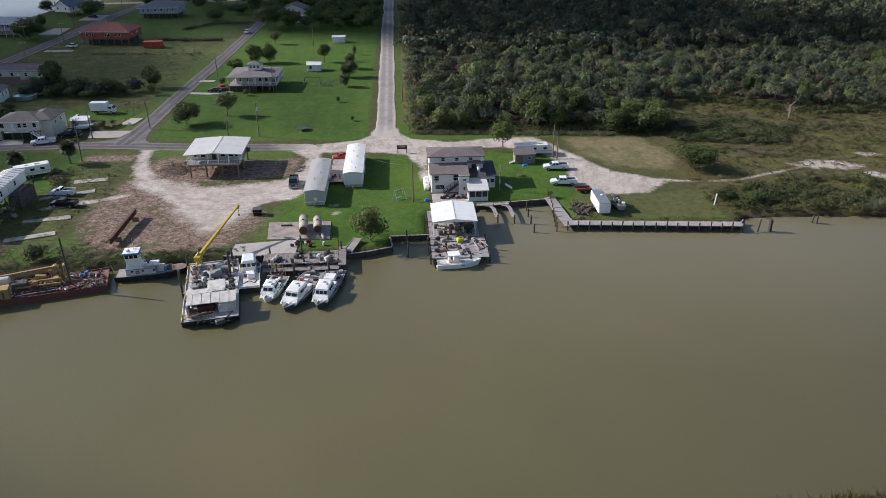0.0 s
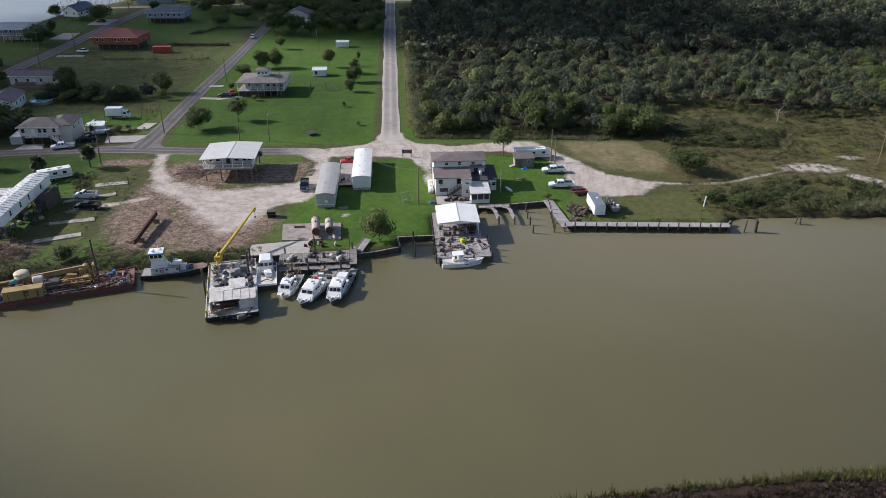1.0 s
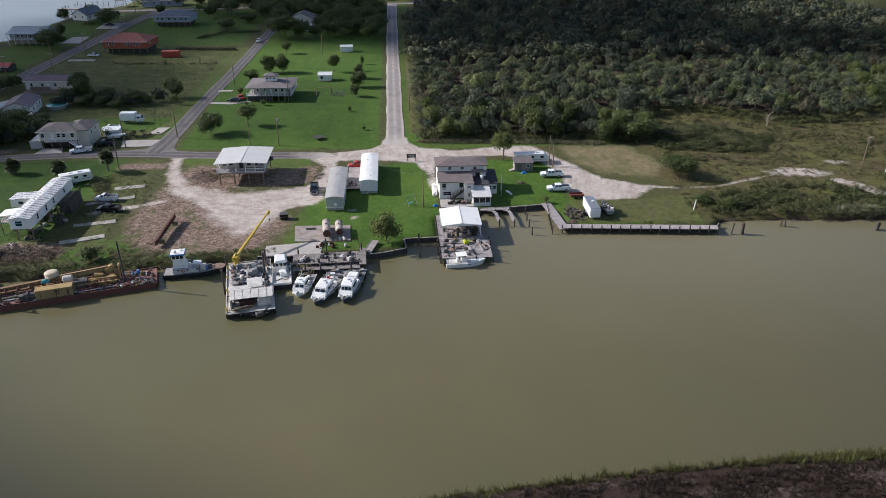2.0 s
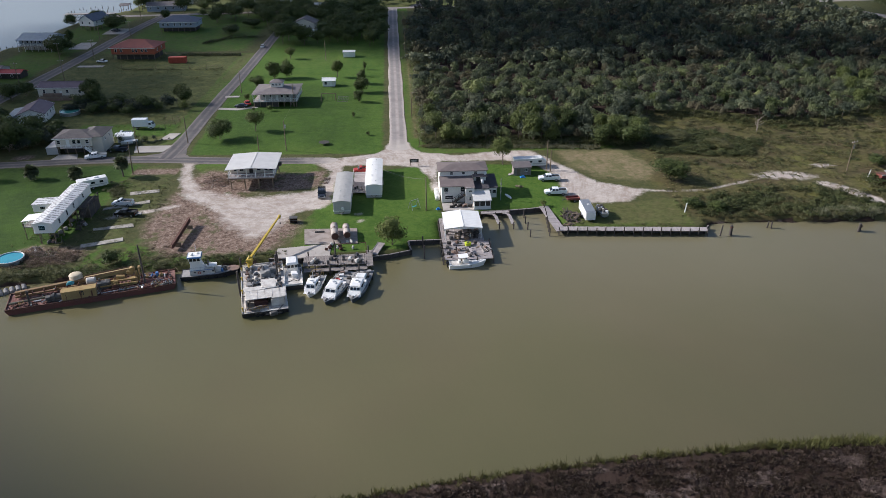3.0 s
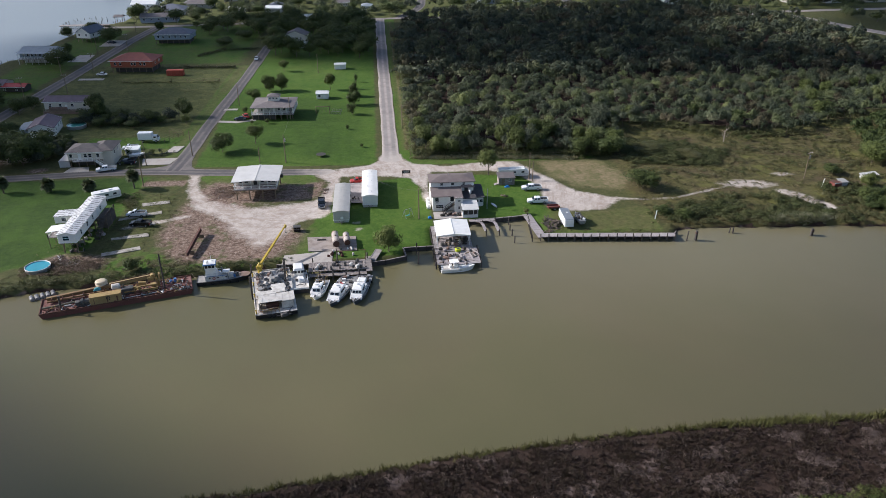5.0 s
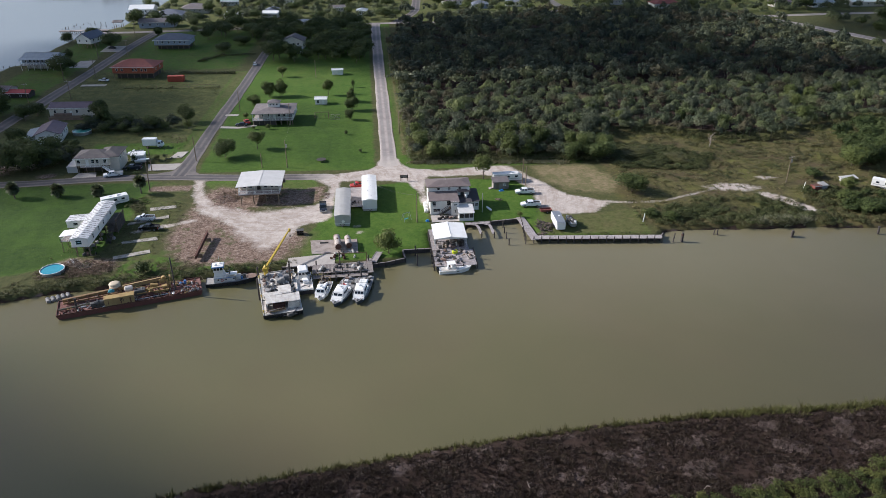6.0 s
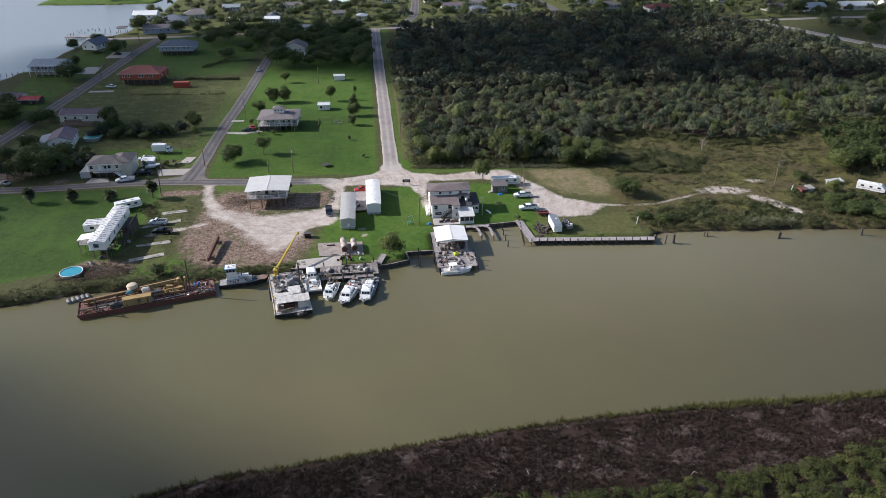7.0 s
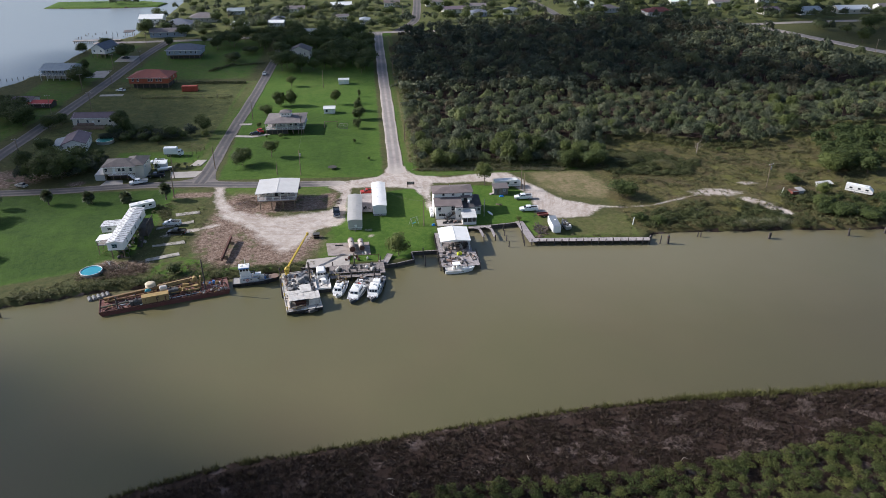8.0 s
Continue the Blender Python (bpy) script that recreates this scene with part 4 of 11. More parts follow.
# ---- more materials ----
def streaked(name, base, dirt, pitch):
    """Sheet roof of lapped panels with dirty run-off streaks across the seams."""
    m = surface(name, base, (0.5, 0.49, 0.47), 0.4, 5.0, 0.5, 0, 0.0, 0.6)
    n, l, p = m.node_tree.nodes, m.node_tree.links, m.node_tree.nodes["Principled BSDF"]
    at = n["Texture Coordinate"].outputs["Object"]
    sep = n.new("ShaderNodeSeparateXYZ")
    l.new(at, sep.inputs["Vector"])
    wave = math_of(n, l, "SINE", math_of(n, l, "MULTIPLY", sep.outputs["Y"], 2 * math.pi / pitch), 0.0)
    worn = math_of(n, l, "ADD", math_of(n, l, "MULTIPLY", wave, 0.1), noise_of(n, l, at, 1.1, 5, 0.75))
    link = p.inputs["Base Color"].links[0].from_socket
    l.new(mix_of(n, l, math_of(n, l, "MULTIPLY", ramp_of(n, l, worn, 0.52, 0.6), 0.9), link, dirt), p.inputs["Base Color"])
    bump_of(n, l, p, wave, 0.4, 0.04)
    return m


M_CONCRETE_OLD = surface("overgrown_concrete", (0.4, 0.36, 0.32), (0.1, 0.1, 0.05), 0.5, 4, 0.9, 0, 0.3, 0.9, (0.07, 0.085, 0.03))
M_BARGE_DECK = surface("stained_barge_deck", (0.58, 0.55, 0.5), (0.28, 0.225, 0.18), 0.9, 5, 0.8, 0, 0.25, 0.9, (0.1, 0.065, 0.048))
M_PALE_METAL = ribbed("pale_grey_roof_metal", (0.56, 0.55, 0.53), (0.44, 0.43, 0.41), 0.6, "Y", 0.75, 0.0, 0.35)
M_PALE_WALL = surface("cream_siding", (0.62, 0.58, 0.5), (0.5, 0.46, 0.39), 0.3, 5, 0.7, 0, 0.1, 0.5)
M_GREY_WALL = surface("grey_siding", (0.46, 0.45, 0.43), (0.35, 0.34, 0.32), 0.3, 5, 0.7, 0, 0.1, 0.5)
M_BLUE_WALL = surface("blue_siding", (0.29, 0.33, 0.39), (0.23, 0.26, 0.3), 0.3, 5, 0.7, 0, 0.1, 0.5)
M_ORANGE = surface("orange_siding", (0.34, 0.088, 0.042), (0.27, 0.068, 0.036), 0.3, 5, 0.7, 0, 0.1, 0.5)
M_ROOF_RED = surface("red_brown_roof", (0.2, 0.06, 0.045), (0.14, 0.045, 0.04), 0.5, 8, 0.8, 0, 0.3, 0.7)
M_ROOF_BLUE = surface("slate_blue_roof", (0.13, 0.145, 0.18), (0.09, 0.1, 0.13), 0.5, 8, 0.8, 0, 0.3, 0.7)
M_ROOF_TEAL = surface("pale_teal_roof", (0.29, 0.325, 0.345), (0.21, 0.24, 0.26), 0.5, 8, 0.6, 0, 0.3, 0.7)
M_ROOF_PURPLE = surface("mauve_shingle", (0.17, 0.13, 0.15), (0.12, 0.09, 0.105), 0.5, 8, 0.9, 0, 0.3, 0.7)
M_DARK_ROOF = surface("tar_roof", (0.05, 0.045, 0.05), (0.085, 0.078, 0.08), 0.6, 8, 0.85, 0, 0.3, 0.7)
M_MH_ROOF = streaked("mobile_home_roof", (0.62, 0.62, 0.62), (0.13, 0.12, 0.115), 1.15)
M_RUST = surface("rusty_red_deck", (0.13, 0.045, 0.034), (0.33, 0.19, 0.16), 0.9, 5, 0.85, 0, 0.4, 0.85, (0.05, 0.028, 0.022))
M_RUST_DARK = surface("rusted_steel", (0.1, 0.042, 0.03), (0.16, 0.078, 0.055), 0.7, 7, 0.85, 0.1, 0.4, 0.8)
M_YELLOW = surface("crane_yellow", (0.52, 0.37, 0.04), (0.42, 0.28, 0.05), 0.6, 7, 0.5, 0, 0.15, 0.5, (0.25, 0.14, 0.05))
M_PIPE_GREEN = surface("weathered_green_pipe", (0.13, 0.13, 0.09), (0.16, 0.085, 0.055), 0.7, 6, 0.8, 0, 0.3, 0.7)
M_HULL_RUST = surface("rusted_red_hull", (0.15, 0.05, 0.038), (0.1, 0.05, 0.04), 0.5, 4, 0.85, 0, 0.4, 0.8, (0.035, 0.022, 0.02))
M_RUSTY_YELLOW = surface("rust_eaten_yellow_steel", (0.24, 0.15, 0.062), (0.13, 0.065, 0.036), 0.8, 6, 0.8, 0, 0.3, 0.85, (0.07, 0.034, 0.022))
M_YELLOW_OLD = surface("faded_yellow_steel", (0.33, 0.23, 0.085), (0.22, 0.12, 0.05), 0.7, 7, 0.75, 0, 0.25, 0.85, (0.09, 0.045, 0.026))
M_DIRTY_WHITE = surface("dirty_white_deck", (0.64, 0.61, 0.56), (0.4, 0.35, 0.3), 0.9, 6, 0.7, 0, 0.25, 0.8, (0.2, 0.15, 0.11))
M_HULL_WHITE = surface("white_gelcoat", (0.8, 0.79, 0.76), (0.66, 0.64, 0.6), 0.5, 6, 0.45, 0, 0.05, 0.5)
M_HULL_DARK = surface("dark_hull_paint", (0.055, 0.065, 0.08), (0.1, 0.1, 0.105), 0.6, 6, 0.5, 0, 0.1, 0.6, (0.12, 0.07, 0.05))
M_HULL_BLACK = surface("black_hull", (0.025, 0.025, 0.028), (0.06, 0.052, 0.048), 0.6, 6, 0.6, 0, 0.15, 0.6)
M_DECK_GREY = surface("grey_boat_deck", (0.3, 0.29, 0.28), (0.2, 0.19, 0.18), 0.7, 6, 0.8, 0, 0.2, 0.7)
M_BLUE_PAINT = surface("blue_paint", (0.05, 0.16, 0.38), (0.1, 0.2, 0.36), 0.7, 6, 0.5, 0, 0.1, 0.5)
M_TEAL_TARP = surface("teal_tarp", (0.04, 0.26, 0.3), (0.03, 0.18, 0.22), 0.9, 6, 0.6, 0, 0.2, 0.5)
M_BLUE_TARP = surface("blue_tarp", (0.03, 0.22, 0.55), (0.02, 0.15, 0.4), 0.9, 6, 0.5, 0, 0.2, 0.5)
M_RED_PAINT = surface("red_paint", (0.42, 0.03, 0.025), (0.3, 0.025, 0.02), 0.7, 6, 0.5, 0, 0.1, 0.5)
M_RED_BOX = surface("red_container_paint", (0.4, 0.075, 0.04), (0.28, 0.055, 0.035), 0.7, 6, 0.7, 0, 0.1, 0.6)
M_CAR_WHITE = surface("white_car_paint", (0.78, 0.79, 0.8), (0.7, 0.7, 0.7), 0.8, 6, 0.25, 0, 0.0, 0.3)
M_CAR_DARK = surface("dark_blue_car_paint", (0.03, 0.036, 0.05), (0.05, 0.055, 0.065), 0.8, 6, 0.25, 0.3, 0.0, 0.3)
M_CAR_BLACK = surface("black_car_paint", (0.012, 0.012, 0.014), (0.03, 0.03, 0.03), 0.8, 6, 0.25, 0.1, 0.0, 0.3)
M_CAR_SILVER = surface("silver_car_paint", (0.42, 0.43, 0.45), (0.36, 0.36, 0.37), 0.8, 6, 0.3, 0.5, 0.0, 0.3)
M_TYRE = surface("tyre_rubber", (0.018, 0.018, 0.018), (0.035, 0.033, 0.03), 2, 9, 0.9, 0, 0.3, 0.5)
M_STEEL = surface("galvanised_steel", (0.45, 0.46, 0.47), (0.33, 0.33, 0.33), 1.2, 8, 0.45, 0.7, 0.1, 0.5)
M_MACHINE = surface("oily_machine_grey", (0.09, 0.088, 0.085), (0.16, 0.14, 0.12), 1.5, 8, 0.6, 0.3, 0.3, 0.7)
M_TANK = surface("rust_streaked_tank", (0.42, 0.37, 0.33), (0.25, 0.15, 0.1), 0.6, 6, 0.7, 0.1, 0.25, 0.8)
M_PLASTIC = surface("cream_plastic", (0.56, 0.47, 0.33), (0.44, 0.36, 0.25), 0.8, 6, 0.5, 0, 0.05, 0.4)
M_GREEN_YELLOW = surface("lime_plastic", (0.55, 0.62, 0.02), (0.45, 0.5, 0.02), 1, 6, 0.5, 0, 0.05, 0.4)
M_POOL_WATER = surface("pool_water", (0.04, 0.28, 0.35), (0.035, 0.23, 0.31), 0.5, 3, 0.06, 0, 0.05, 0.6)
M_POOL_GREEN = surface("murky_pool_water", (0.09, 0.34, 0.28), (0.08, 0.28, 0.24), 0.5, 3, 0.06, 0, 0.05, 0.6)
M_INSIDE = surface("dim_interior", (0.05, 0.045, 0.04), (0.08, 0.07, 0.06), 1, 6, 0.9, 0, 0.1, 0.5)
M_STONE = surface("rubble_stone", (0.3, 0.25, 0.21), (0.19, 0.15, 0.125), 1, 7, 0.9, 0, 0.5, 0.7)
M_PAD = surface("rubble_strewn_concrete", (0.36, 0.31, 0.275), (0.2, 0.15, 0.12), 0.6, 5, 0.9, 0, 0.4, 0.85, (0.55, 0.5, 0.46), 0.2)
M_DEBRIS = surface("scrap_wood", (0.2, 0.13, 0.1), (0.3, 0.22, 0.18), 1, 7, 0.9, 0, 0.4, 0.8)
M_TAN_STEEL = surface("tan_yellow_steel", (0.31, 0.225, 0.1), (0.22, 0.14, 0.06), 0.6, 6, 0.7, 0, 0.2, 0.7, (0.14, 0.07, 0.035))
# darker copy of the grey shingle; the beige house's cloud shade is in it
M_SHINGLE_SHADED = surface("shaded_grey_shingle", (0.1, 0.088, 0.086), (0.15, 0.13, 0.125), 0.6, 9, 0.9, 0, 0.5, 0.8)


# ---- houses ----
def gable(geo, x0, x1, y0, y1, z, rise, axis="x", over=0.4, t=0.16):
    """A two-pitched roof with eaves; axis: the way of the ridge."""
    x0, x1, y0, y1 = x0 - over, x1 + over, y0 - over, y1 + over
    if axis == "x":
        m = (y0 + y1) / 2
        z -= over * rise / ((y1 - y0) / 2)
        geo.slab([(x0, y0, z), (x1, y0, z), (x1, m, z + rise), (x0, m, z + rise)], t)
        geo.slab([(x1, y1, z), (x0, y1, z), (x0, m, z + rise), (x1, m, z + rise)], t)
        geo.box((x0 + x1) / 2, m, z + rise + 0.02, x1 - x0, 0.3, 0.09, c=0.03)
    else:
        m = (x0 + x1) / 2
        z -= over * rise / ((x1 - x0) / 2)
        geo.slab([(x1, y0, z), (x1, y1, z), (m, y1, z + rise), (m, y0, z + rise)], t)
        geo.slab([(x0, y1, z), (x0, y0, z), (m, y0, z + rise), (m, y1, z + rise)], t)
        geo.box(m, (y0 + y1) / 2, z + rise + 0.02, 0.3, y1 - y0, 0.09, c=0.03)
    return geo


def gable_wall(geo, x0, x1, y0, y1, z, rise, axis="x"):
    """The walls' triangles under a gable."""
    if axis == "x":
        m = (y0 + y1) / 2
        for x in (x0, x1):
            geo.add([(x - 0.06, y0, z), (x - 0.06, y1, z), (x - 0.06, m, z + rise), (x + 0.06, y0, z), (x + 0.06, y1, z), (x + 0.06, m, z + rise)],
                    [(0, 2, 1), (3, 4, 5), (0, 1, 4, 3), (1, 2, 5, 4), (2, 0, 3, 5)])
    else:
        m = (x0 + x1) / 2
        for y in (y0, y1):
            geo.add([(x0, y - 0.06, z), (x1, y - 0.06, z), (m, y - 0.06, z + rise), (x0, y + 0.06, z), (x1, y + 0.06, z), (m, y + 0.06, z + rise)],
                    [(0, 1, 2), (3, 5, 4), (0, 3, 4, 1), (1, 4, 5, 2), (2, 5, 3, 0)])
    return geo


def hip(geo, x0, x1, y0, y1, z, rise, over=0.5, t=0.16):
    x0, x1, y0, y1 = x0 - over, x1 + over, y0 - over, y1 + over
    w, d = x1 - x0, y1 - y0
    k = min(w, d) / 2
    if w >= d:
        a, b = (x0 + k, (y0 + y1) / 2, z + rise), (x1 - k, (y0 + y1) / 2, z + rise)
        faces = [[(x0, y0, z), (x1, y0, z), b, a], [(x1, y1, z), (x0, y1, z), a, b], [(x1, y0, z), (x1, y1, z), b], [(x0, y1, z), (x0, y0, z), a]]
    else:
        a, b = ((x0 + x1) / 2, y0 + k, z + rise), ((x0 + x1) / 2, y1 - k, z + rise)
        faces = [[(x0, y0, z), (x1, y0, z), a], [(x1, y1, z), (x0, y1, z), b], [(x1, y0, z), (x1, y1, z), b, a], [(x0, y1, z), (x0, y0, z), a, b]]
    for f in faces:
        geo.slab(f, t)
    return geo


def window(house, x, y, z, w=1.0, h=1.2, face="s", trim=None):
    """A framed window standing a little proud of a wall; face: the side it looks to."""
    turn = {"s": 0, "e": 90, "n": 180, "w": -90}[face]
    m = pose(x, y, z, 0, 0, turn)
    fr = Geo()
    b = 0.06
    for cx, cz, sx, sz in ((-w / 2 + b / 2, 0, b, h), (w / 2 - b / 2, 0, b, h), (0, h / 2 - b / 2, w, b), (0, -h / 2 + b / 2, w + 0.12, b * 1.2), (0, 0, w, 0.03)):
        fr.box(cx, -0.04, cz, sx, 0.12, sz)
    fr.v = [tuple(m @ Vector(p)) for p in fr.v]
    ob = part("window", fr, trim or M_TRIM, house)
    gl = Geo().box(0, -0.02, 0, w - 0.1, 0.06, h - 0.1)
    gl.v = [tuple(m @ Vector(p)) for p in gl.v]
    part("pane", gl, M_GLASS, ob)
    return ob


def door(house, x, y, z, w=0.9, h=2.0, face="s", material=None):
    turn = {"s": 0, "e": 90, "n": 180, "w": -90}[face]
    m = pose(x, y, z, 0, 0, turn)
    d = Geo().box(0, -0.03, h / 2, w, 0.1, h, c=0.02)
    for s in (-0.25, 0.25):
        d.box(0, -0.085, h / 2 + s * h, w * 0.6, 0.02, h * 0.36, c=0.008)
    d.v = [tuple(m @ Vector(p)) for p in d.v]
    ob = part("door", d, material or M_TRIM, house)
    k = Geo().ball((w * 0.38, -0.12, h * 0.47), 0.05, 6, 4)
    k.v = [tuple(m @ Vector(p)) for p in k.v]
    part("door_knob", k, M_STEEL, ob)
    return ob


def railing(house, x0, y0, x1, y1, z, h=1.0, gap=1.4, material=None):
    """A rail with its posts and balusters between two corners."""
    a, b = Vector((x0, y0, z)), Vector((x1, y1, z))
    n = max(1, round((b - a).length / gap))
    g = Geo()
    ang = math.degrees(math.atan2(y1 - y0, x1 - x0))
    ln = (b - a).length
    mid = (a + b) / 2
    for zz, s in ((h, 0.1), (0.12, 0.07)):
        g.box(mid.x, mid.y, z + zz, ln, 0.08, s, ang)
    for i in range(n + 1):
        p = a.lerp(b, i / n)
        g.box(p.x, p.y, z + h / 2, 0.1, 0.1, h)
    k = max(2, int(ln / 0.35))
    for i in range(k + 1):
        p = a.lerp(b, i / k)
        g.box(p.x, p.y, z + h / 2, 0.035, 0.035, h - 0.1)
    return part("railing", g, material or M_TRIM, house)


def stair(house, x0, y0, z0, x1, y1, z1, width, material, n=None):
    """A straight open flight from foot to head."""
    n = n or max(3, round((z1 - z0) / 0.18))
    d = Vector((x1 - x0, y1 - y0, 0))
    ang = math.degrees(math.atan2(d.y, d.x))
    g = Geo()
    for i in range(n):
        f = (i + 0.5) / n
        g.box(x0 + d.x * f, y0 + d.y * f, z0 + (z1 - z0) * (i + 1) / n - 0.03, d.length / n * 1.05, width, 0.06, ang)
    side = Vector((-d.y, d.x, 0)).normalized() * (width / 2)
    for s in (-1, 1):
        p, q = Vector((x0, y0, z0)) + side * s, Vector((x1, y1, z1)) + side * s
        g.cyl(p, q, 0.09, 0.09, 4)
        g.cyl(p + Vector((0, 0, 0.95)), q + Vector((0, 0, 0.95)), 0.05, 0.05, 4)
        for i in range(5):
            r = p.lerp(q, i / 4)
            g.cyl(r, r + Vector((0, 0, 0.95)), 0.04, 0.04, 4)
    return part("stairs", g, material, house)


def posts(house, spots, z0, z1, r=0.16, material=None, square=False):
    for x, y in spots:
        g = Geo()
        if square:
            g.box(x, y, (z0 + z1) / 2, 2 * r, 2 * r, z1 - z0, c=0.02)
        else:
            g.cyl((x, y, z0), (x, y, z1), r, r * 0.92, 8)
        part("post", g, material or M_TIMBER, house)


def cottage(name, label, x, y, w, d, floor, wall, rise, wall_m, roof_m, kind="gable_x", rz=0.0, over=0.5, south=(), east=(), west=(), porch=None, category="house", stilts=(4, 3), group="", skirt=None, under=None):
    """A house round the middle of its plan: walls, roof, windows, and stilts or a porch where it has them.
    south, east, west: places along that side (m from its middle) of windows; a pair (place, 'door') is a door."""
    h = thing(name, label, category, x, y, G, rz, group)
    x0, x1, y0, y1 = -w / 2, w / 2, -d / 2, d / 2
    walls = Geo().box(0, 0, floor + wall / 2, w, d, wall, c=0.03)
    if kind == "gable_x":
        gable_wall(walls, x0, x1, y0, y1, floor + wall, rise * d / (d + 2 * over), "x")
    if kind == "gable_y":
        gable_wall(walls, x0, x1, y0, y1, floor + wall, rise * w / (w + 2 * over), "y")
    part("wall", walls, wall_m, h)
    roof = Geo()
    if kind == "hip":
        hip(roof, x0, x1, y0, y1, floor + wall, rise, over)
    else:
        gable(roof, x0, x1, y0, y1, floor + wall, rise, kind[-1], over)
    part("roof", roof, roof_m, h)
    part("fascia", Geo().box(0, y0 - over * 0.97, floor + wall - 0.1, w + 2 * over * 0.97, 0.08, 0.2), M_TRIM, h) if kind != "gable_y" else None
    for side, face in ((south, "s"), (east, "e"), (west, "w")):
        for s in side:
            at, what = s if isinstance(s, tuple) else (s, "window")
            px, py = {"s": (at, y0), "e": (x1, at), "w": (x0, at)}[face]
            if what == "door":
                door(h, px, py, floor + 0.02, face=face)
            else:
                window(h, px, py, floor + wall * 0.56, 1.0, 1.2, face)
    if floor > 1.0:
        nx, ny = stilts
        spots = [(x0 + 0.4 + (w - 0.8) * i / (nx - 1), y0 + 0.4 + (d - 0.8) * j / (ny - 1)) for i in range(nx) for j in range(ny)]
        posts(h, spots, 0, floor, 0.15)
        part("floor_beams", Geo().box(0, y0 + 0.4, floor - 0.17, w - 0.3, 0.2, 0.34).box(0, y1 - 0.4, floor - 0.17, w - 0.3, 0.2, 0.34).box(0, 0, floor - 0.17, w - 0.3, 0.2, 0.34), M_TIMBER, h)
        if under:
            # added block that stands in for the shade under the raised floor
            part("ground_floor_wall", Geo().box(0, 0.6, (floor - 0.4) / 2, w - 2.6, d - 2.6, floor - 0.4, 0, 0.03), under, h, "block added for the dark shade beneath the house")
    elif floor > 0.1:
        part("skirting", Geo().box(0, 0, floor / 2, w - 0.15, d - 0.15, floor), skirt or M_GREY_WALL, h)
    if porch:
        pd, pm = porch
        part("porch_floor", Geo().box(0, y0 - pd / 2, floor - 0.08, w, pd, 0.16, c=0.02), M_DECK, h)
        railing(h, x0 + 0.1, y0 - pd + 0.1, x1 - 0.1, y0 - pd + 0.1, floor, 1.0, 1.6, pm)
        posts(h, [(x0 + 0.15 + (w - 0.3) * i / 5, y0 - pd + 0.12) for i in range(6)], 0 if floor > 1 else floor, floor + wall - 0.05, 0.08, pm, True)
        r = Geo().slab([(x0 - 0.4, y0 - pd - 0.4, floor + wall - 0.15), (x1 + 0.4, y0 - pd - 0.4, floor + wall - 0.15), (x1 + 0.4, y0 + 0.1, floor + wall + 0.3), (x0 - 0.4, y0 + 0.1, floor + wall + 0.3)], 0.12)
        part("porch_roof", r, roof_m, h)
    return h


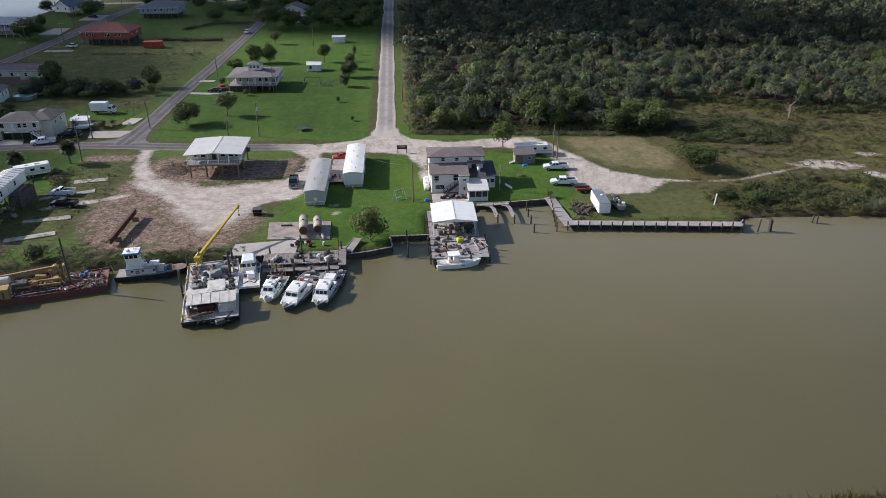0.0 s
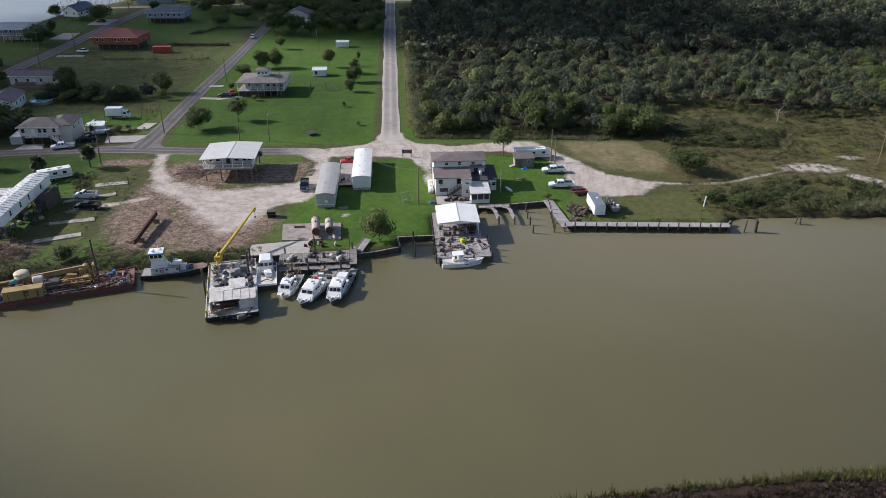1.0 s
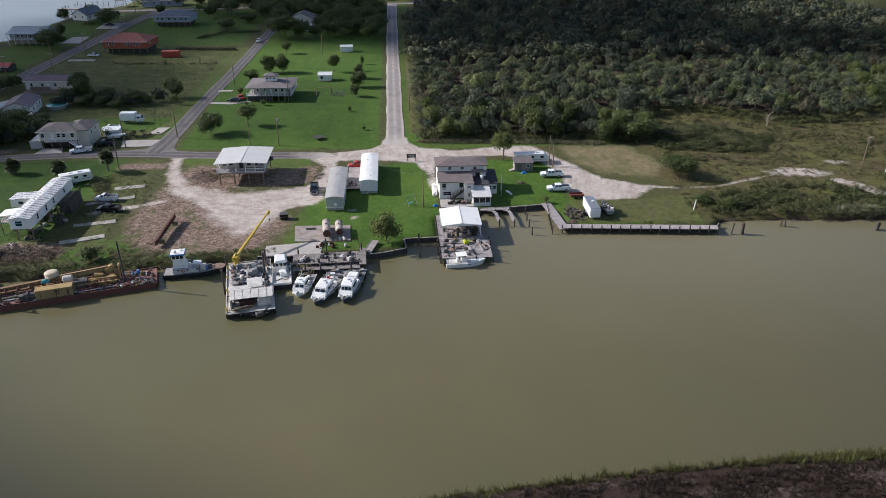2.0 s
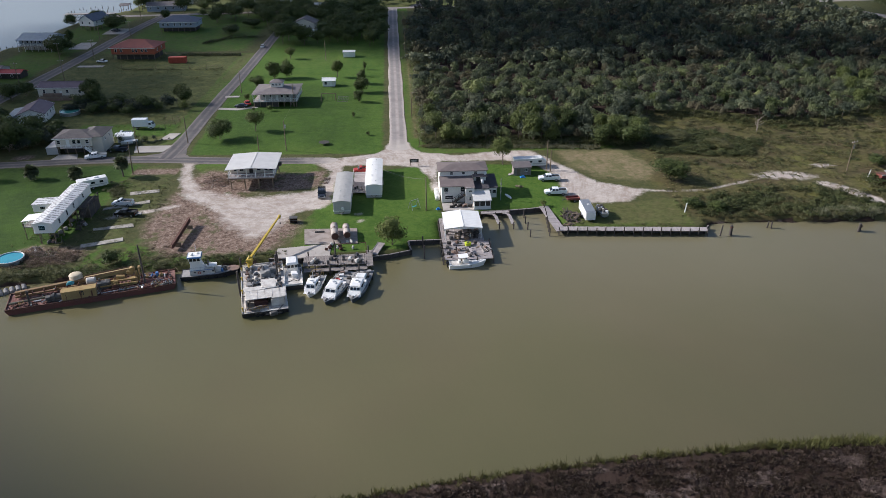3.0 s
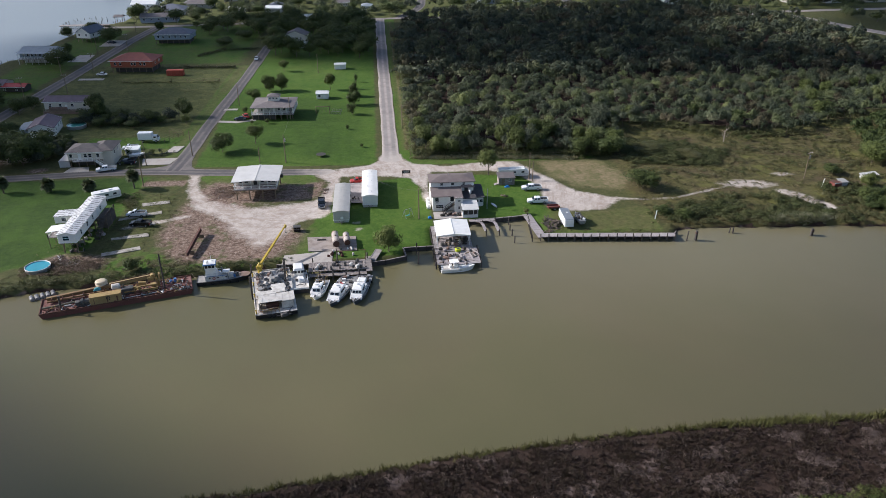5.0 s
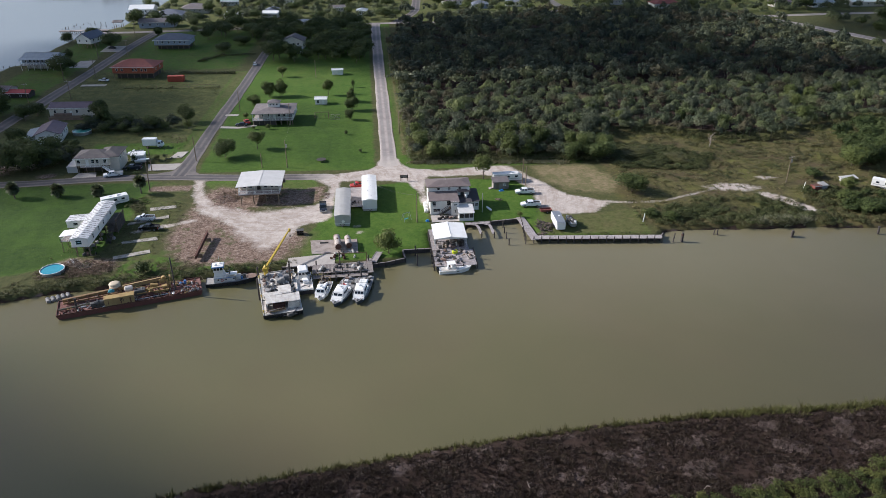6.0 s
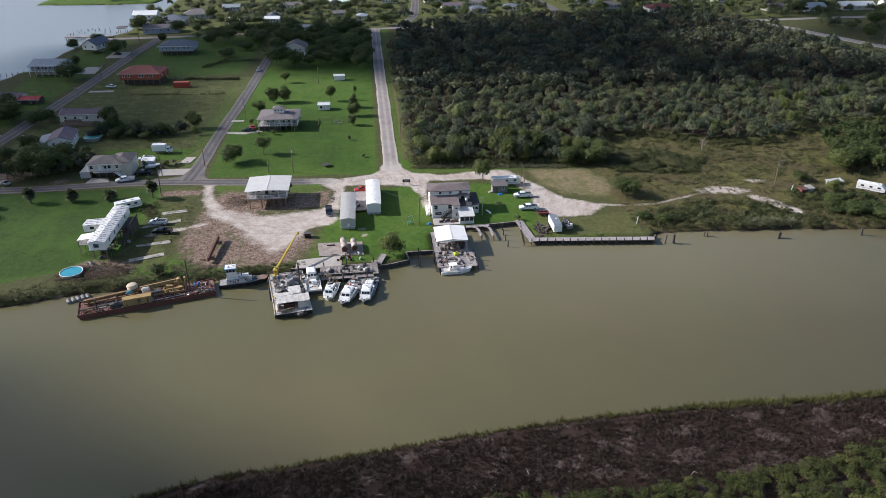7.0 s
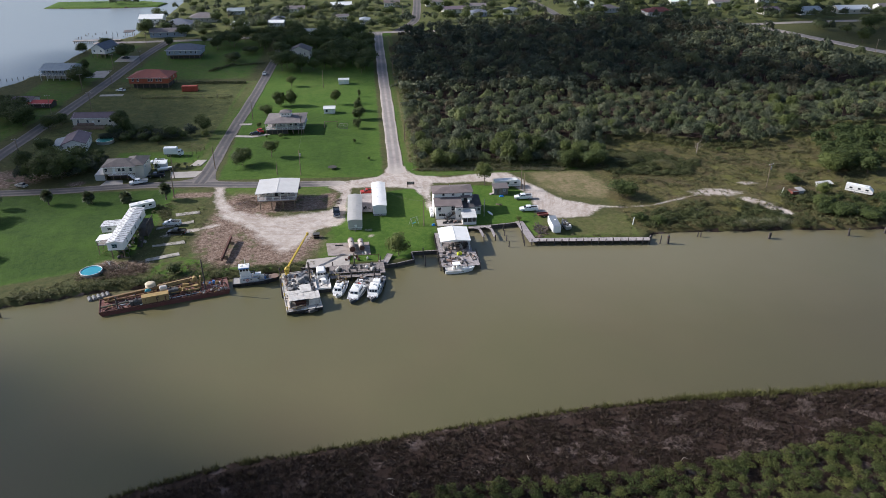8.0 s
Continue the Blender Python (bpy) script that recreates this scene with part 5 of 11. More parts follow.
def main_house():
    """The two-storey white house by the dock, grown by several low additions."""
    h = thing("house", "two-storey white house with brown shingle roofs beside the dock", "house", -20, 14.5)
    w = Geo()
    w.box(-2, -2.35, 2.2, 8.0, 4.7, 4.4, c=0.03)                      # front block
    part("wall", w, M_WHITE, h, "white painted front wing")
    part("wall", Geo().box(-0.3, 2.85, 3.35, 11.8, 5.7, 6.7, c=0.03), M_WHITE, h, "white painted upper storey")
    part("wall", Geo().box(3.85, -2.2, 1.7, 3.7, 4.4, 3.4, c=0.03), M_WHITE, h)
    part("wall", Geo().box(6.9, 1.0, 1.45, 2.4, 7.0, 2.9, c=0.03), M_WHITE, h, "white low side annex")
    part("wall", Geo().box(0.9, -5.35, 2.2, 2.2, 1.35, 4.4, c=0.03), M_WHITE, h, "white entrance bay")
    roof = Geo().slab([(-6.4, -5.1, 4.42), (2.1, -5.1, 4.42), (2.1, 0.02, 5.2), (-6.4, 0.02, 5.2)], 0.18)
    roof.slab([(-0.35, -6.3, 4.36), (2.15, -6.3, 4.36), (2.15, -5.05, 4.5), (-0.35, -5.05, 4.5)], 0.14)
    part("roof", roof, M_SHINGLE, h, "brown shingle lean-to roof")
    part("roof", hip(Geo(), -6.2, 5.6, 0, 5.7, 6.7, 0.8, 0.5), M_SHINGLE, h, "brown shingle hip roof")
    part("roof", Geo().slab([(1.9, -4.6, 3.42), (5.95, -4.6, 3.42), (5.95, 0.02, 3.75), (1.9, 0.02, 3.75)], 0.14), M_DARK_ROOF, h, "black tar roof")
    part("roof", Geo().slab([(5.5, -2.9, 2.92), (8.4, -2.9, 2.92), (8.4, 4.8, 3.7), (5.5, 4.8, 3.7)], 0.14), M_DARK_ROOF, h, "black tar annex roof")
    part("roof", Geo().slab([(2.1, -1.2, 5.3), (5.8, -1.2, 5.3), (5.8, 0.02, 5.6), (2.1, 0.02, 5.6)], 0.14), M_SHINGLE, h)
    part("roof", Geo().slab([(1.4, -10.1, 2.5), (5.9, -10.1, 2.5), (5.9, -5.0, 3.05), (1.4, -5.0, 3.05)], 0.1), M_PALE_METAL, h, "pale sheet-metal porch roof")
    pw = Geo().box(3.65, -9.7, 0.45, 4.1, 0.14, 0.9).box(1.67, -7.3, 0.45, 0.14, 4.6, 0.9).box(5.63, -7.3, 1.2, 0.14, 4.6, 2.4).box(3.65, -9.7, 2.3, 4.1, 0.14, 0.25)
    part("porch_wall", pw, M_WHITE, h)
    part("porch_screen", Geo().box(3.65, -9.68, 1.55, 3.9, 0.05, 1.3), M_INSIDE, h, "dark screened porch opening")
    posts(h, [(1.7, -9.7), (3.0, -9.7), (4.4, -9.7), (5.6, -9.7)], 0.9, 2.5, 0.07, M_TRIM, True)
    for x, z, ww, hh in ((-4.9, 3.4, 1.05, 1.15), (-0.75, 3.45, 1.15, 1.35), (-4.2, 1.4, 2.0, 1.0)):
        window(h, x, -4.7, z, ww, hh)
    for x in (-3.2, -0.2, 2.9):
        window(h, x, 0.0, 5.95, 0.85, 0.8)
    window(h, 1.0, -6.02, 3.4, 0.9, 0.5)
    window(h, 1.0, -6.02, 1.4, 0.5, 0.9)
    for x in (6.3, 7.5):
        window(h, x, -2.5, 1.7, 0.95, 0.9)
    door(h, 3.6, -0.02, 3.7, 1.0, 1.55, "s", M_INSIDE)
    window(h, -6.02, -2.4, 3.3, 1.0, 1.0, "w")
    window(h, 8.1, 0.5, 1.7, 1.2, 0.9, "e")
    stair(h, -3.4, -5.4, 0, -0.3, -5.4, 2.2, 1.0, M_PILE)
    part("landing", Geo().box(-0.4, -5.4, 2.2, 0.8, 1.2, 0.12), M_TIMBER, h)
    part("air_conditioner", Geo().box(-4.9, -4.95, 2.75, 0.7, 0.5, 0.45, c=0.04), M_STEEL, h, "window air conditioner")
    tank = Geo().cyl((4.5, -1.6, 3.6), (4.5, -1.6, 4.5), 0.38, 0.38, 12).ball((4.5, -1.6, 4.5), (0.38, 0.38, 0.16), 12, 4)
    part("water_tank", tank, M_HULL_WHITE, h, "small white roof tank", True)
    dish = Geo()
    dish.loft([[(5.3 + r * math.cos(a), 0.0 - 0.3 + r * 0.4 * math.sin(a) - k * 0.1, 5.95 + r * math.sin(a)) for a in np.linspace(0, 6.28, 13)[:-1]] for k, r in ((0, 0.06), (1, 0.3), (2, 0.42))])
    part("satellite_dish", dish, M_TRIM, h)
    part("vent_pipe", Geo().cyl((-1, 3.2, 7.1), (-1, 3.2, 8.0), 0.09, 0.09, 8), M_STEEL, h)
    pipes = Geo().cyl((8.9, -4.3, 0), (8.9, -4.3, 5.8), 0.1, 0.08, 8).box(8.9, -4.42, 4.4, 0.28, 0.2, 0.5)
    part("meter_pole", pipes, M_STEEL, h)
    patio = Geo().box(-1.2, -7.6, 0.06, 9.6, 4.6, 0.12, c=0.02)
    part("patio", patio, M_CONCRETE, h)
    rnd = random.Random(4)
    for k in range(9):
        g = Geo().box(0, 0, 0.3, rnd.uniform(0.5, 0.9), rnd.uniform(0.4, 0.8), rnd.uniform(0.4, 0.8), c=0.05)
        solid("box", g, rnd.choice([M_INSIDE, M_DEBRIS, M_MACHINE]), "weathered storage box on the house patio", "box", -24 + k * 0.62, 6.6 + rnd.uniform(-0.5, 0.8), G + 0.12, rnd.uniform(0, 90), "boxes on the patio")
    return h


main_house()
for k, (y, hh) in enumerate(((15.2, 1.6), (13.4, 1.3), (11.8, 1.1))):
    solid("water_drum", Geo().cyl((0, 0, 0), (0, 0, hh), 0.6, 0.6, 14).ball((0, 0, hh), (0.6, 0.6, 0.2), 14, 4), M_HULL_WHITE, "white plastic water drum standing by the house wall", "drum", -27, y, G, 0, "drums by the house", smooth=True)


def raised_cottage():
    h = thing("house", "small cottage with pale metal roof raised on tall wooden piles", "house", -75, 29.2)
    fl = 3.2
    part("wall", gable_wall(Geo().box(0, 1.4, fl + 1.05, 11.4, 8.6, 2.1, c=0.03), -5.7, 5.7, -2.9, 5.7, fl + 2.1, 0.36, "y"), M_PALE_WALL, h)
    part("roof", gable(Geo(), -6.0, 6.0, -5.3, 6.0, fl + 2.15, 0.38, "y", 0.6, 0.14), M_PALE_METAL, h, "pale grey-white metal roof")
    part("porch_floor", Geo().box(0, -0.2, fl - 0.12, 12.0, 12.4, 0.24, c=0.03), M_DECK, h)
    railing(h, -5.9, -6.3, 5.9, -6.3, fl, 0.95, 2.4, M_TRIM)
    railing(h, -5.9, -6.3, -5.9, -2.9, fl, 0.95, 1.7, M_TRIM)
    railing(h, 5.9, -6.3, 5.9, -2.9, fl, 0.95, 1.7, M_TRIM)
    posts(h, [(-5.8 + 11.6 * i / 5, -5.6) for i in range(6)], fl, fl + 2.12, 0.07, M_TRIM, True)
    for x in (-4.4, -2.9, 1.6, 3.4, 4.8):
        window(h, x, -2.9, fl + 1.2, 1.1, 1.2)
    door(h, -0.4, -2.9, fl, 1.0, 2.0, "s", M_INSIDE)
    window(h, 5.7, 0.5, fl + 1.2, 1.0, 1.2, "e")
    window(h, 5.7, 3.5, fl + 1.2, 1.0, 1.2, "e")
    posts(h, [(-5.4 + 10.8 * i / 3, -5.9 + 11.4 * j / 2) for i in range(4) for j in range(3)], -0.1, fl - 0.2, 0.19)
    beams = Geo()
    for j in range(3):
        beams.box(0, -5.9 + 5.7 * j, fl - 0.4, 11.4, 0.2, 0.35)
    part("floor_beams", beams, M_TIMBER, h)
    part("air_conditioner", Geo().box(6.4, 2.4, fl + 0.5, 0.9, 0.9, 0.8, c=0.05), M_MACHINE, h)
    part("bracket", Geo().box(6.3, 2.4, fl + 0.02, 1.0, 1.1, 0.1), M_TIMBER, h)
    return h


raised_cottage()


def mobile_home(label, x, y, w, ln, floor, wall, roof_m, wall_m, rz=0.0, bow=0.3, wins=(), stilts=False, vents=5, peak=False):
    """A long single-wide home: bowed or peaked roof, skirting or stilts, vents along the roof."""
    h = thing("mobile_home", label, "mobile home", x, y, G, rz)
    body = Geo().box(0, 0, floor + wall / 2, w, ln, wall, c=0.05)
    n = 2 if peak else 7
    prof = [(-w / 2 + w * i / n, floor + wall + bow * (1 - abs(2 * i / n - 1) ** (1 if peak else 2))) for i in range(n + 1)]
    for yy in (-ln / 2, ln / 2):
        s = 1 if yy > 0 else -1
        body.add([(a, yy, b) for a, b in prof] + [(a, yy - 0.08 * s, b) for a, b in prof], [tuple(range(n + 1))[::s], tuple(range(n + 1, 2 * n + 2))[::-s]])
    part("wall", body, wall_m, h)
    edge = [(prof[0][0] - 0.18, prof[0][1])] + prof[1:-1] + [(prof[-1][0] + 0.18, prof[-1][1])]
    ring = [(p, q + 0.09) for p, q in edge] + [(p, q + 0.01) for p, q in edge[::-1]]
    r = Geo().loft([[(p, yy, q) for p, q in ring] for yy in (ln / 2 + 0.2, -ln / 2 - 0.2)])
    part("roof", r, roof_m, h)
    for k in range(vents):
        yy = -ln / 2 + ln * (k + 0.6) / vents
        part("roof_vent", Geo().cyl((0.5 * (-1) ** k, yy, floor + wall + bow * 0.8), (0.5 * (-1) ** k, yy, floor + wall + bow + 0.2), 0.08, 0.08, 8).cyl((0.5 * (-1) ** k, yy, floor + wall + bow + 0.2), (0.5 * (-1) ** k, yy, floor + wall + bow + 0.26), 0.14, 0.1, 8), M_STEEL, h)
    if stilts:
        posts(h, [(sx * (w / 2 - 0.5), -ln / 2 + 1 + (ln - 2) * j / 5) for sx in (-1, 1) for j in range(6)], -0.1, floor - 0.1, 0.16)
        beams = Geo().box(-w / 2 + 0.5, 0, floor - 0.2, 0.2, ln, 0.34).box(w / 2 - 0.5, 0, floor - 0.2, 0.2, ln, 0.34)
        part("floor_beams", beams, M_TIMBER, h)
    else:
        part("skirting", Geo().box(0, 0, floor / 2, w - 0.2, ln - 0.2, floor), M_GREY_WALL, h)
    part("band", Geo().box(0, -ln / 2 - 0.03, floor + 0.12, w, 0.05, 0.2).box(-w / 2 - 0.03, 0, floor + 0.12, 0.05, ln, 0.2).box(w / 2 + 0.03, 0, floor + 0.12, 0.05, ln, 0.2), M_TRIM, h)
    for at, zz, ww, hh, face in wins:
        px, py = {"s": (at, -ln / 2), "e": (w / 2, at), "w": (-w / 2, at)}[face]
        window(h, px, py, floor + zz, ww, hh, face)
    return h


g1 = mobile_home("long mobile home with grey ribbed metal roof on grass", -50.6, 14.6, 4.1, 19.4, 0.65, 2.45, M_GREY_METAL, M_GREY_WALL, 0, 0.35,
                 [(7, 1.4, 1.0, 1.0, "e"), (2, 1.4, 1.0, 1.0, "e"), (-4, 1.4, 1.0, 1.0, "e"), (-8, 1.4, 1.0, 1.0, "w"), (0, 1.4, 1.0, 1.0, "w"), (6, 1.4, 1.0, 1.0, "w")])
g2 = mobile_home("long white mobile home with bright white bowed metal roof", -43.0, 24.0, 4.1, 19.2, 0.7, 2.6, M_WHITE_METAL, M_WHITE, 0, 0.35,
                 [(7, 1.4, 1.0, 1.0, "e"), (1, 1.4, 1.0, 1.0, "e"), (-5, 1.4, 1.0, 1.0, "e"), (-8, 1.4, 1.0, 1.0, "w"), (0, 1.4, 1.0, 1.0, "w")])
for h, zz in ((g1, 0.75), (g2, 0.8)):
    hitch = Geo().cyl((-0.7, -9.6, zz - 0.15), (0, -11.0, zz - 0.25), 0.07, 0.07, 6).cyl((0.7, -9.6, zz - 0.15), (0, -11.0, zz - 0.25), 0.07, 0.07, 6).cyl((0, -10.9, 0), (0, -10.9, zz), 0.06, 0.06, 6)
    part("tow_hitch", hitch, M_MACHINE, h)
dish = Geo().ball((0.2, -9.95, 1.5), (0.42, 0.12, 0.42), 12, 6)
part("satellite_dish", dish, M_TRIM, g1)
part("power_riser", Geo().cyl((2.3, -1, 0), (2.3, -1, 4.4), 0.05, 0.05, 6), M_STEEL, g2)
deck = thing("deck", "grey timber deck with rails between two mobile homes", "deck", -46.9, 24.0)
for k in range(34):
    part("plank", Geo().box(0, -7.4 + k * 0.44, 0.62, 3.4, 0.4, 0.06), M_DECK, deck)
part("frame", Geo().box(-1.6, 0, 0.48, 0.15, 15, 0.24).box(1.6, 0, 0.48, 0.15, 15, 0.24), M_TIMBER, deck)
posts(deck, [(sx, -7 + 3.5 * j) for sx in (-1.6, 1.6) for j in range(5)], 0, 1.5, 0.06, M_TIMBER, True)
railing(deck, -1.6, -7.5, 1.6, -7.5, 0.65, 0.9, 1.6, M_DECK)
for k, (dx, dy) in enumerate(((-0.9, -6.3), (-0.3, -5.4), (0.8, -6.0))):
    g = Geo().box(0, 0, 0.42, 0.5, 0.5, 0.06, c=0.02).box(0, 0.24, 0.7, 0.5, 0.05, 0.5, c=0.02)
    for a in (-0.2, 0.2):
        for b in (-0.2, 0.2):
            g.box(a, b, 0.2, 0.05, 0.05, 0.4)
    solid("garden_chair", g, M_INSIDE, "dark garden chair on the timber deck", "chair", -46.9 + dx, 24 + dy, G + 0.65, 30 * k, "chairs on the deck")

lm = mobile_home("white mobile home with streaked white roof raised on tall piles", -115.5, 4.7, 4.2, 23.3, 3.05, 2.25, M_MH_ROOF, M_WHITE, 0, 0.5,
                 [(-0.2, 1.3, 1.5, 1.2, "s"), (-8, 1.3, 0.8, 1.3, "e"), (-3.5, 1.3, 0.8, 1.3, "e"), (0.5, 1.3, 0.8, 1.3, "e"), (6.5, 1.3, 0.9, 1.1, "e")], True, 4, True)
door(lm, 2.1, 4.0, 3.05, 0.95, 2.0, "e", M_TRIM)
part("porch_floor", Geo().box(3.6, 5.5, 3.1, 2.4, 7.0, 0.16, c=0.02), M_PILE, lm)
part("porch_screen", Geo().box(4.7, 5.5, 1.6, 0.08, 6.8, 2.6).box(3.5, 2.05, 1.7, 2.3, 0.08, 2.4), M_PILE, lm, "dark lattice screen under the porch")
posts(lm, [(4.7, 2.2), (4.7, 5.5), (4.7, 8.8)], 0, 4.2, 0.1)
railing(lm, 4.75, 2.0, 4.75, 9.0, 3.18, 1.0, 1.7, M_PILE)
stair(lm, 3.9, -4.2, 0, 3.9, 2.0, 3.1, 1.1, M_PILE)

part("annex_wall", Geo().box(-4.7, 2.2, 4.0, 5.0, 3.8, 1.9, 0, 0.04), M_WHITE, lm, "white raised side annex")
part("annex_roof", Geo().slab([(-7.4, 0.1, 4.98), (-2.15, 0.1, 5.2), (-2.15, 4.3, 5.2), (-7.4, 4.3, 4.98)], 0.12), M_MH_ROOF, lm, "flat streaked annex roof")
window(lm, -4.9, 0.3, 4.1, 1.2, 0.8)
window(lm, -7.2, 2.2, 4.1, 1.0, 0.8, "w")
posts(lm, [(-6.9, 0.7), (-6.9, 3.8), (-4.4, 0.7), (-4.4, 3.8)], -0.1, 3.05, 0.14)
part("awning", Geo().slab([(-6.2, -8.2, 4.5), (-2.15, -8.2, 5.0), (-2.15, -4.3, 5.0), (-6.2, -4.3, 4.5)], 0.1), M_TRIM, lm, "white sheet awning")
part("balcony_floor", Geo().box(-4.1, -6.2, 3.0, 3.9, 3.8, 0.16, 0, 0.02), M_DECK, lm)
railing(lm, -6.0, -8.1, -2.2, -8.1, 3.1, 0.95, 1.6, M_TRIM)
railing(lm, -6.0, -8.1, -6.0, -4.4, 3.1, 0.95, 1.6, M_TRIM)
posts(lm, [(-5.9, -8.0), (-5.9, -4.5), (-2.6, -8.0)], -0.1, 4.5, 0.1)

ru = random.Random(14)
for k in range(22):
    a, b, q = ru.uniform(-1.9, 4.6), ru.uniform(-11, 11), ru.uniform(0.4, 1.1)
    g = Geo().box(0, 0, q * 0.35, q, q * ru.uniform(0.5, 1.1), q * 0.7, 0, 0.05).box(0.1, 0, q * 0.78, q * 0.5, q * 0.4, q * 0.2, 20, 0.03)
    solid(*(("crate", g, M_DECK, "weathered crate stored beneath the raised home", "crate") if k % 3 == 0 else ("tool_chest", g, M_MACHINE, "dark tool chest stored beneath the raised home", "chest") if k % 3 == 1 else ("storage_box", g, M_DEBRIS, "grubby brown storage box beneath the raised home", "box")), -115.5 + a, 4.7 + b, G, ru.uniform(0, 90), "goods under the raised home")
cart = thing("boat_trailer", "small dark boat trailer parked beneath the raised home", "trailer", -113.6, -5.4, G, 20)
part("frame", Geo().box(-0.6, 0, 0.55, 0.1, 3.6, 0.12).box(0.6, 0, 0.55, 0.1, 3.6, 0.12).box(0, -1.6, 0.55, 1.3, 0.1, 0.12).box(0, 1.6, 0.55, 1.3, 0.1, 0.12).cyl((0, 1.6, 0.55), (0, 3.0, 0.5), 0.06, 0.06, 6), M_MACHINE, cart)
for sx in (-0.85, 0.85):
    part("wheel", Geo().ring((sx, -0.3, 0.34), 0.24, 0.1, "x"), M_TYRE, cart)

cottage("barn", "long low red-roofed barn beside the bay street", -193.5, 153.5, 11.0, 5.5, 0.1, 2.2, 1.1, M_INSIDE, M_RED_PAINT, "gable_x", -6, 0.4, (-3, 2), category="barn")
# homes across the road and towards the bay
hA = cottage("house", "beige raised house with brown hip roof and carport below", -131.6, 58.5, 10.4, 8.2, 2.5, 2.6, 1.5, M_PALE_WALL, M_SHINGLE_SHADED, "hip", 0, 0.6, (-4.2, (-1.6, "door"), 0.2, 1.6, 4.0), (2.0,), stilts=(5, 3), under=M_INSIDE)
part("wall", Geo().box(5.6, 1.6, 2.55, 4.6, 9.0, 5.1, c=0.03), M_PALE_WALL, hA, "beige two-storey wing")
part("roof", hip(Geo(), 1.6, 7.9, -2.9, 6.1, 5.1, 1.35, 0.5), M_SHINGLE_SHADED, hA, "shingle wing roof with cloud shade in its colour")
part("porch_floor", Geo().box(-0.4, -4.7, 2.4, 6.2, 1.4, 0.16), M_DECK, hA)
railing(hA, -3.4, -5.3, 2.6, -5.3, 2.5, 0.95, 1.5, M_TRIM)
stair(hA, 6.6, -5.4, 0, 3.2, -4.8, 2.4, 1.1, M_TRIM)
window(hA, 7.9, 3.0, 3.8, 1.0, 1.1, "e")
window(hA, 7.9, -0.6, 3.8, 1.0, 1.1, "e")
part("lean_to", Geo().slab([(-8.6, -3.6, 2.1), (-5.2, -3.6, 2.3), (-5.2, 2.6, 2.6), (-8.6, 2.6, 2.3)], 0.12).box(-6.9, -3.4, 1.0, 3.2, 0.12, 2.0).box(-8.5, -0.5, 1.05, 0.12, 6, 2.1), M_GREY_WALL, hA)
hB = cottage("house", "long white house with mauve-brown roof and a dark rail porch", -159.2, 122.0, 17.6, 7.6, 0.9, 3.2, 1.6, M_PALE_WALL, M_ROOF_PURPLE, "gable_x", -3, 0.5, (-6.5, -2.6, (-0.4, "door"), 2.0, 6.6), (0.5,))
part("porch_floor", Geo().box(-1.5, -5.3, 0.85, 13.5, 2.9, 0.16), M_TIMBER, hB)
railing(hB, -8.2, -6.6, 5.2, -6.6, 0.9, 1.0, 1.6, M_TIMBER)
part("porch_screen", Geo().box(-1.5, -6.75, 0.45, 13.4, 0.08, 0.86).box(-3.4, -4.4, 1.5, 7.0, 0.5, 1.3, 0, 0.04), M_DEBRIS, hB, "dark red-brown boards and stored goods on the porch")
stair(hB, 6.6, -6.2, 0, 4.9, -5.6, 0.85, 1.2, M_TIMBER)
hC = cottage("house", "white gabled house with mauve-brown roof and a pale blue side roof", -157.8, 92.0, 8.2, 12.5, 0.4, 3.4, 1.7, M_WHITE, M_ROOF_PURPLE, "gable_y", 8, 0.5, (-2.0, 1.5), (-3, 1, 4))
part("lean_to", Geo().slab([(-8.4, -5.5, 2.6), (-4.1, -5.5, 3.3), (-4.1, 5.8, 3.3), (-8.4, 5.8, 2.6)], 0.12).box(-8.2, 0, 1.3, 0.14, 11, 2.6).box(-6.2, -5.3, 1.4, 4.2, 0.14, 2.8), M_ROOF_TEAL, hC)
cottage("house", "orange house with red-brown hip roof raised on piles", -151.5, 187.0, 19.5, 13.0, 2.6, 2.9, 2.6, M_ORANGE, M_ROOF_RED, "hip", -6, 0.7, (-7.6, -5.2, 0.2, 1.6, 4.2, 6.0), (-3, 2), stilts=(7, 3), under=M_INSIDE)
cottage("house", "grey-blue waterfront house with pale roof raised on piles", -203.5, 211.0, 16.0, 11.5, 2.5, 2.9, 2.0, M_BLUE_WALL, M_ROOF_TEAL, "gable_x", -6, 0.6, (-6, -4, -2, 0, 2, 4, 6), (-2, 2), stilts=(6, 3), porch=(2.2, M_TRIM), under=M_GREY_WALL)
cottage("house", "white gabled house with slate-blue roof by the bay", -196.5, 262.0, 9.0, 13.0, 2.2, 3.0, 3.0, M_WHITE, M_ROOF_BLUE, "gable_y", -20, 0.5, (-2.5, 2.0), (-4, 0, 4))
cottage("house", "blue-grey house with wide slate-blue hip roof on piles", -148.5, 252.0, 19.0, 12.0, 2.3, 2.8, 2.6, M_BLUE_WALL, M_ROOF_BLUE, "hip", -3, 0.7, (-7.5, -5, -1.5, 1.5, 4.5, 7), (-2, 2), stilts=(7, 3), under=M_INSIDE)
cottage("house", "low dark house under trees near the street", -203.5, 157.0, 13, 8, 0.5, 2.6, 1.3, M_GREY_WALL, M_ROOF_PURPLE, "gable_x", -8, 0.5, (-4, 0, 4))

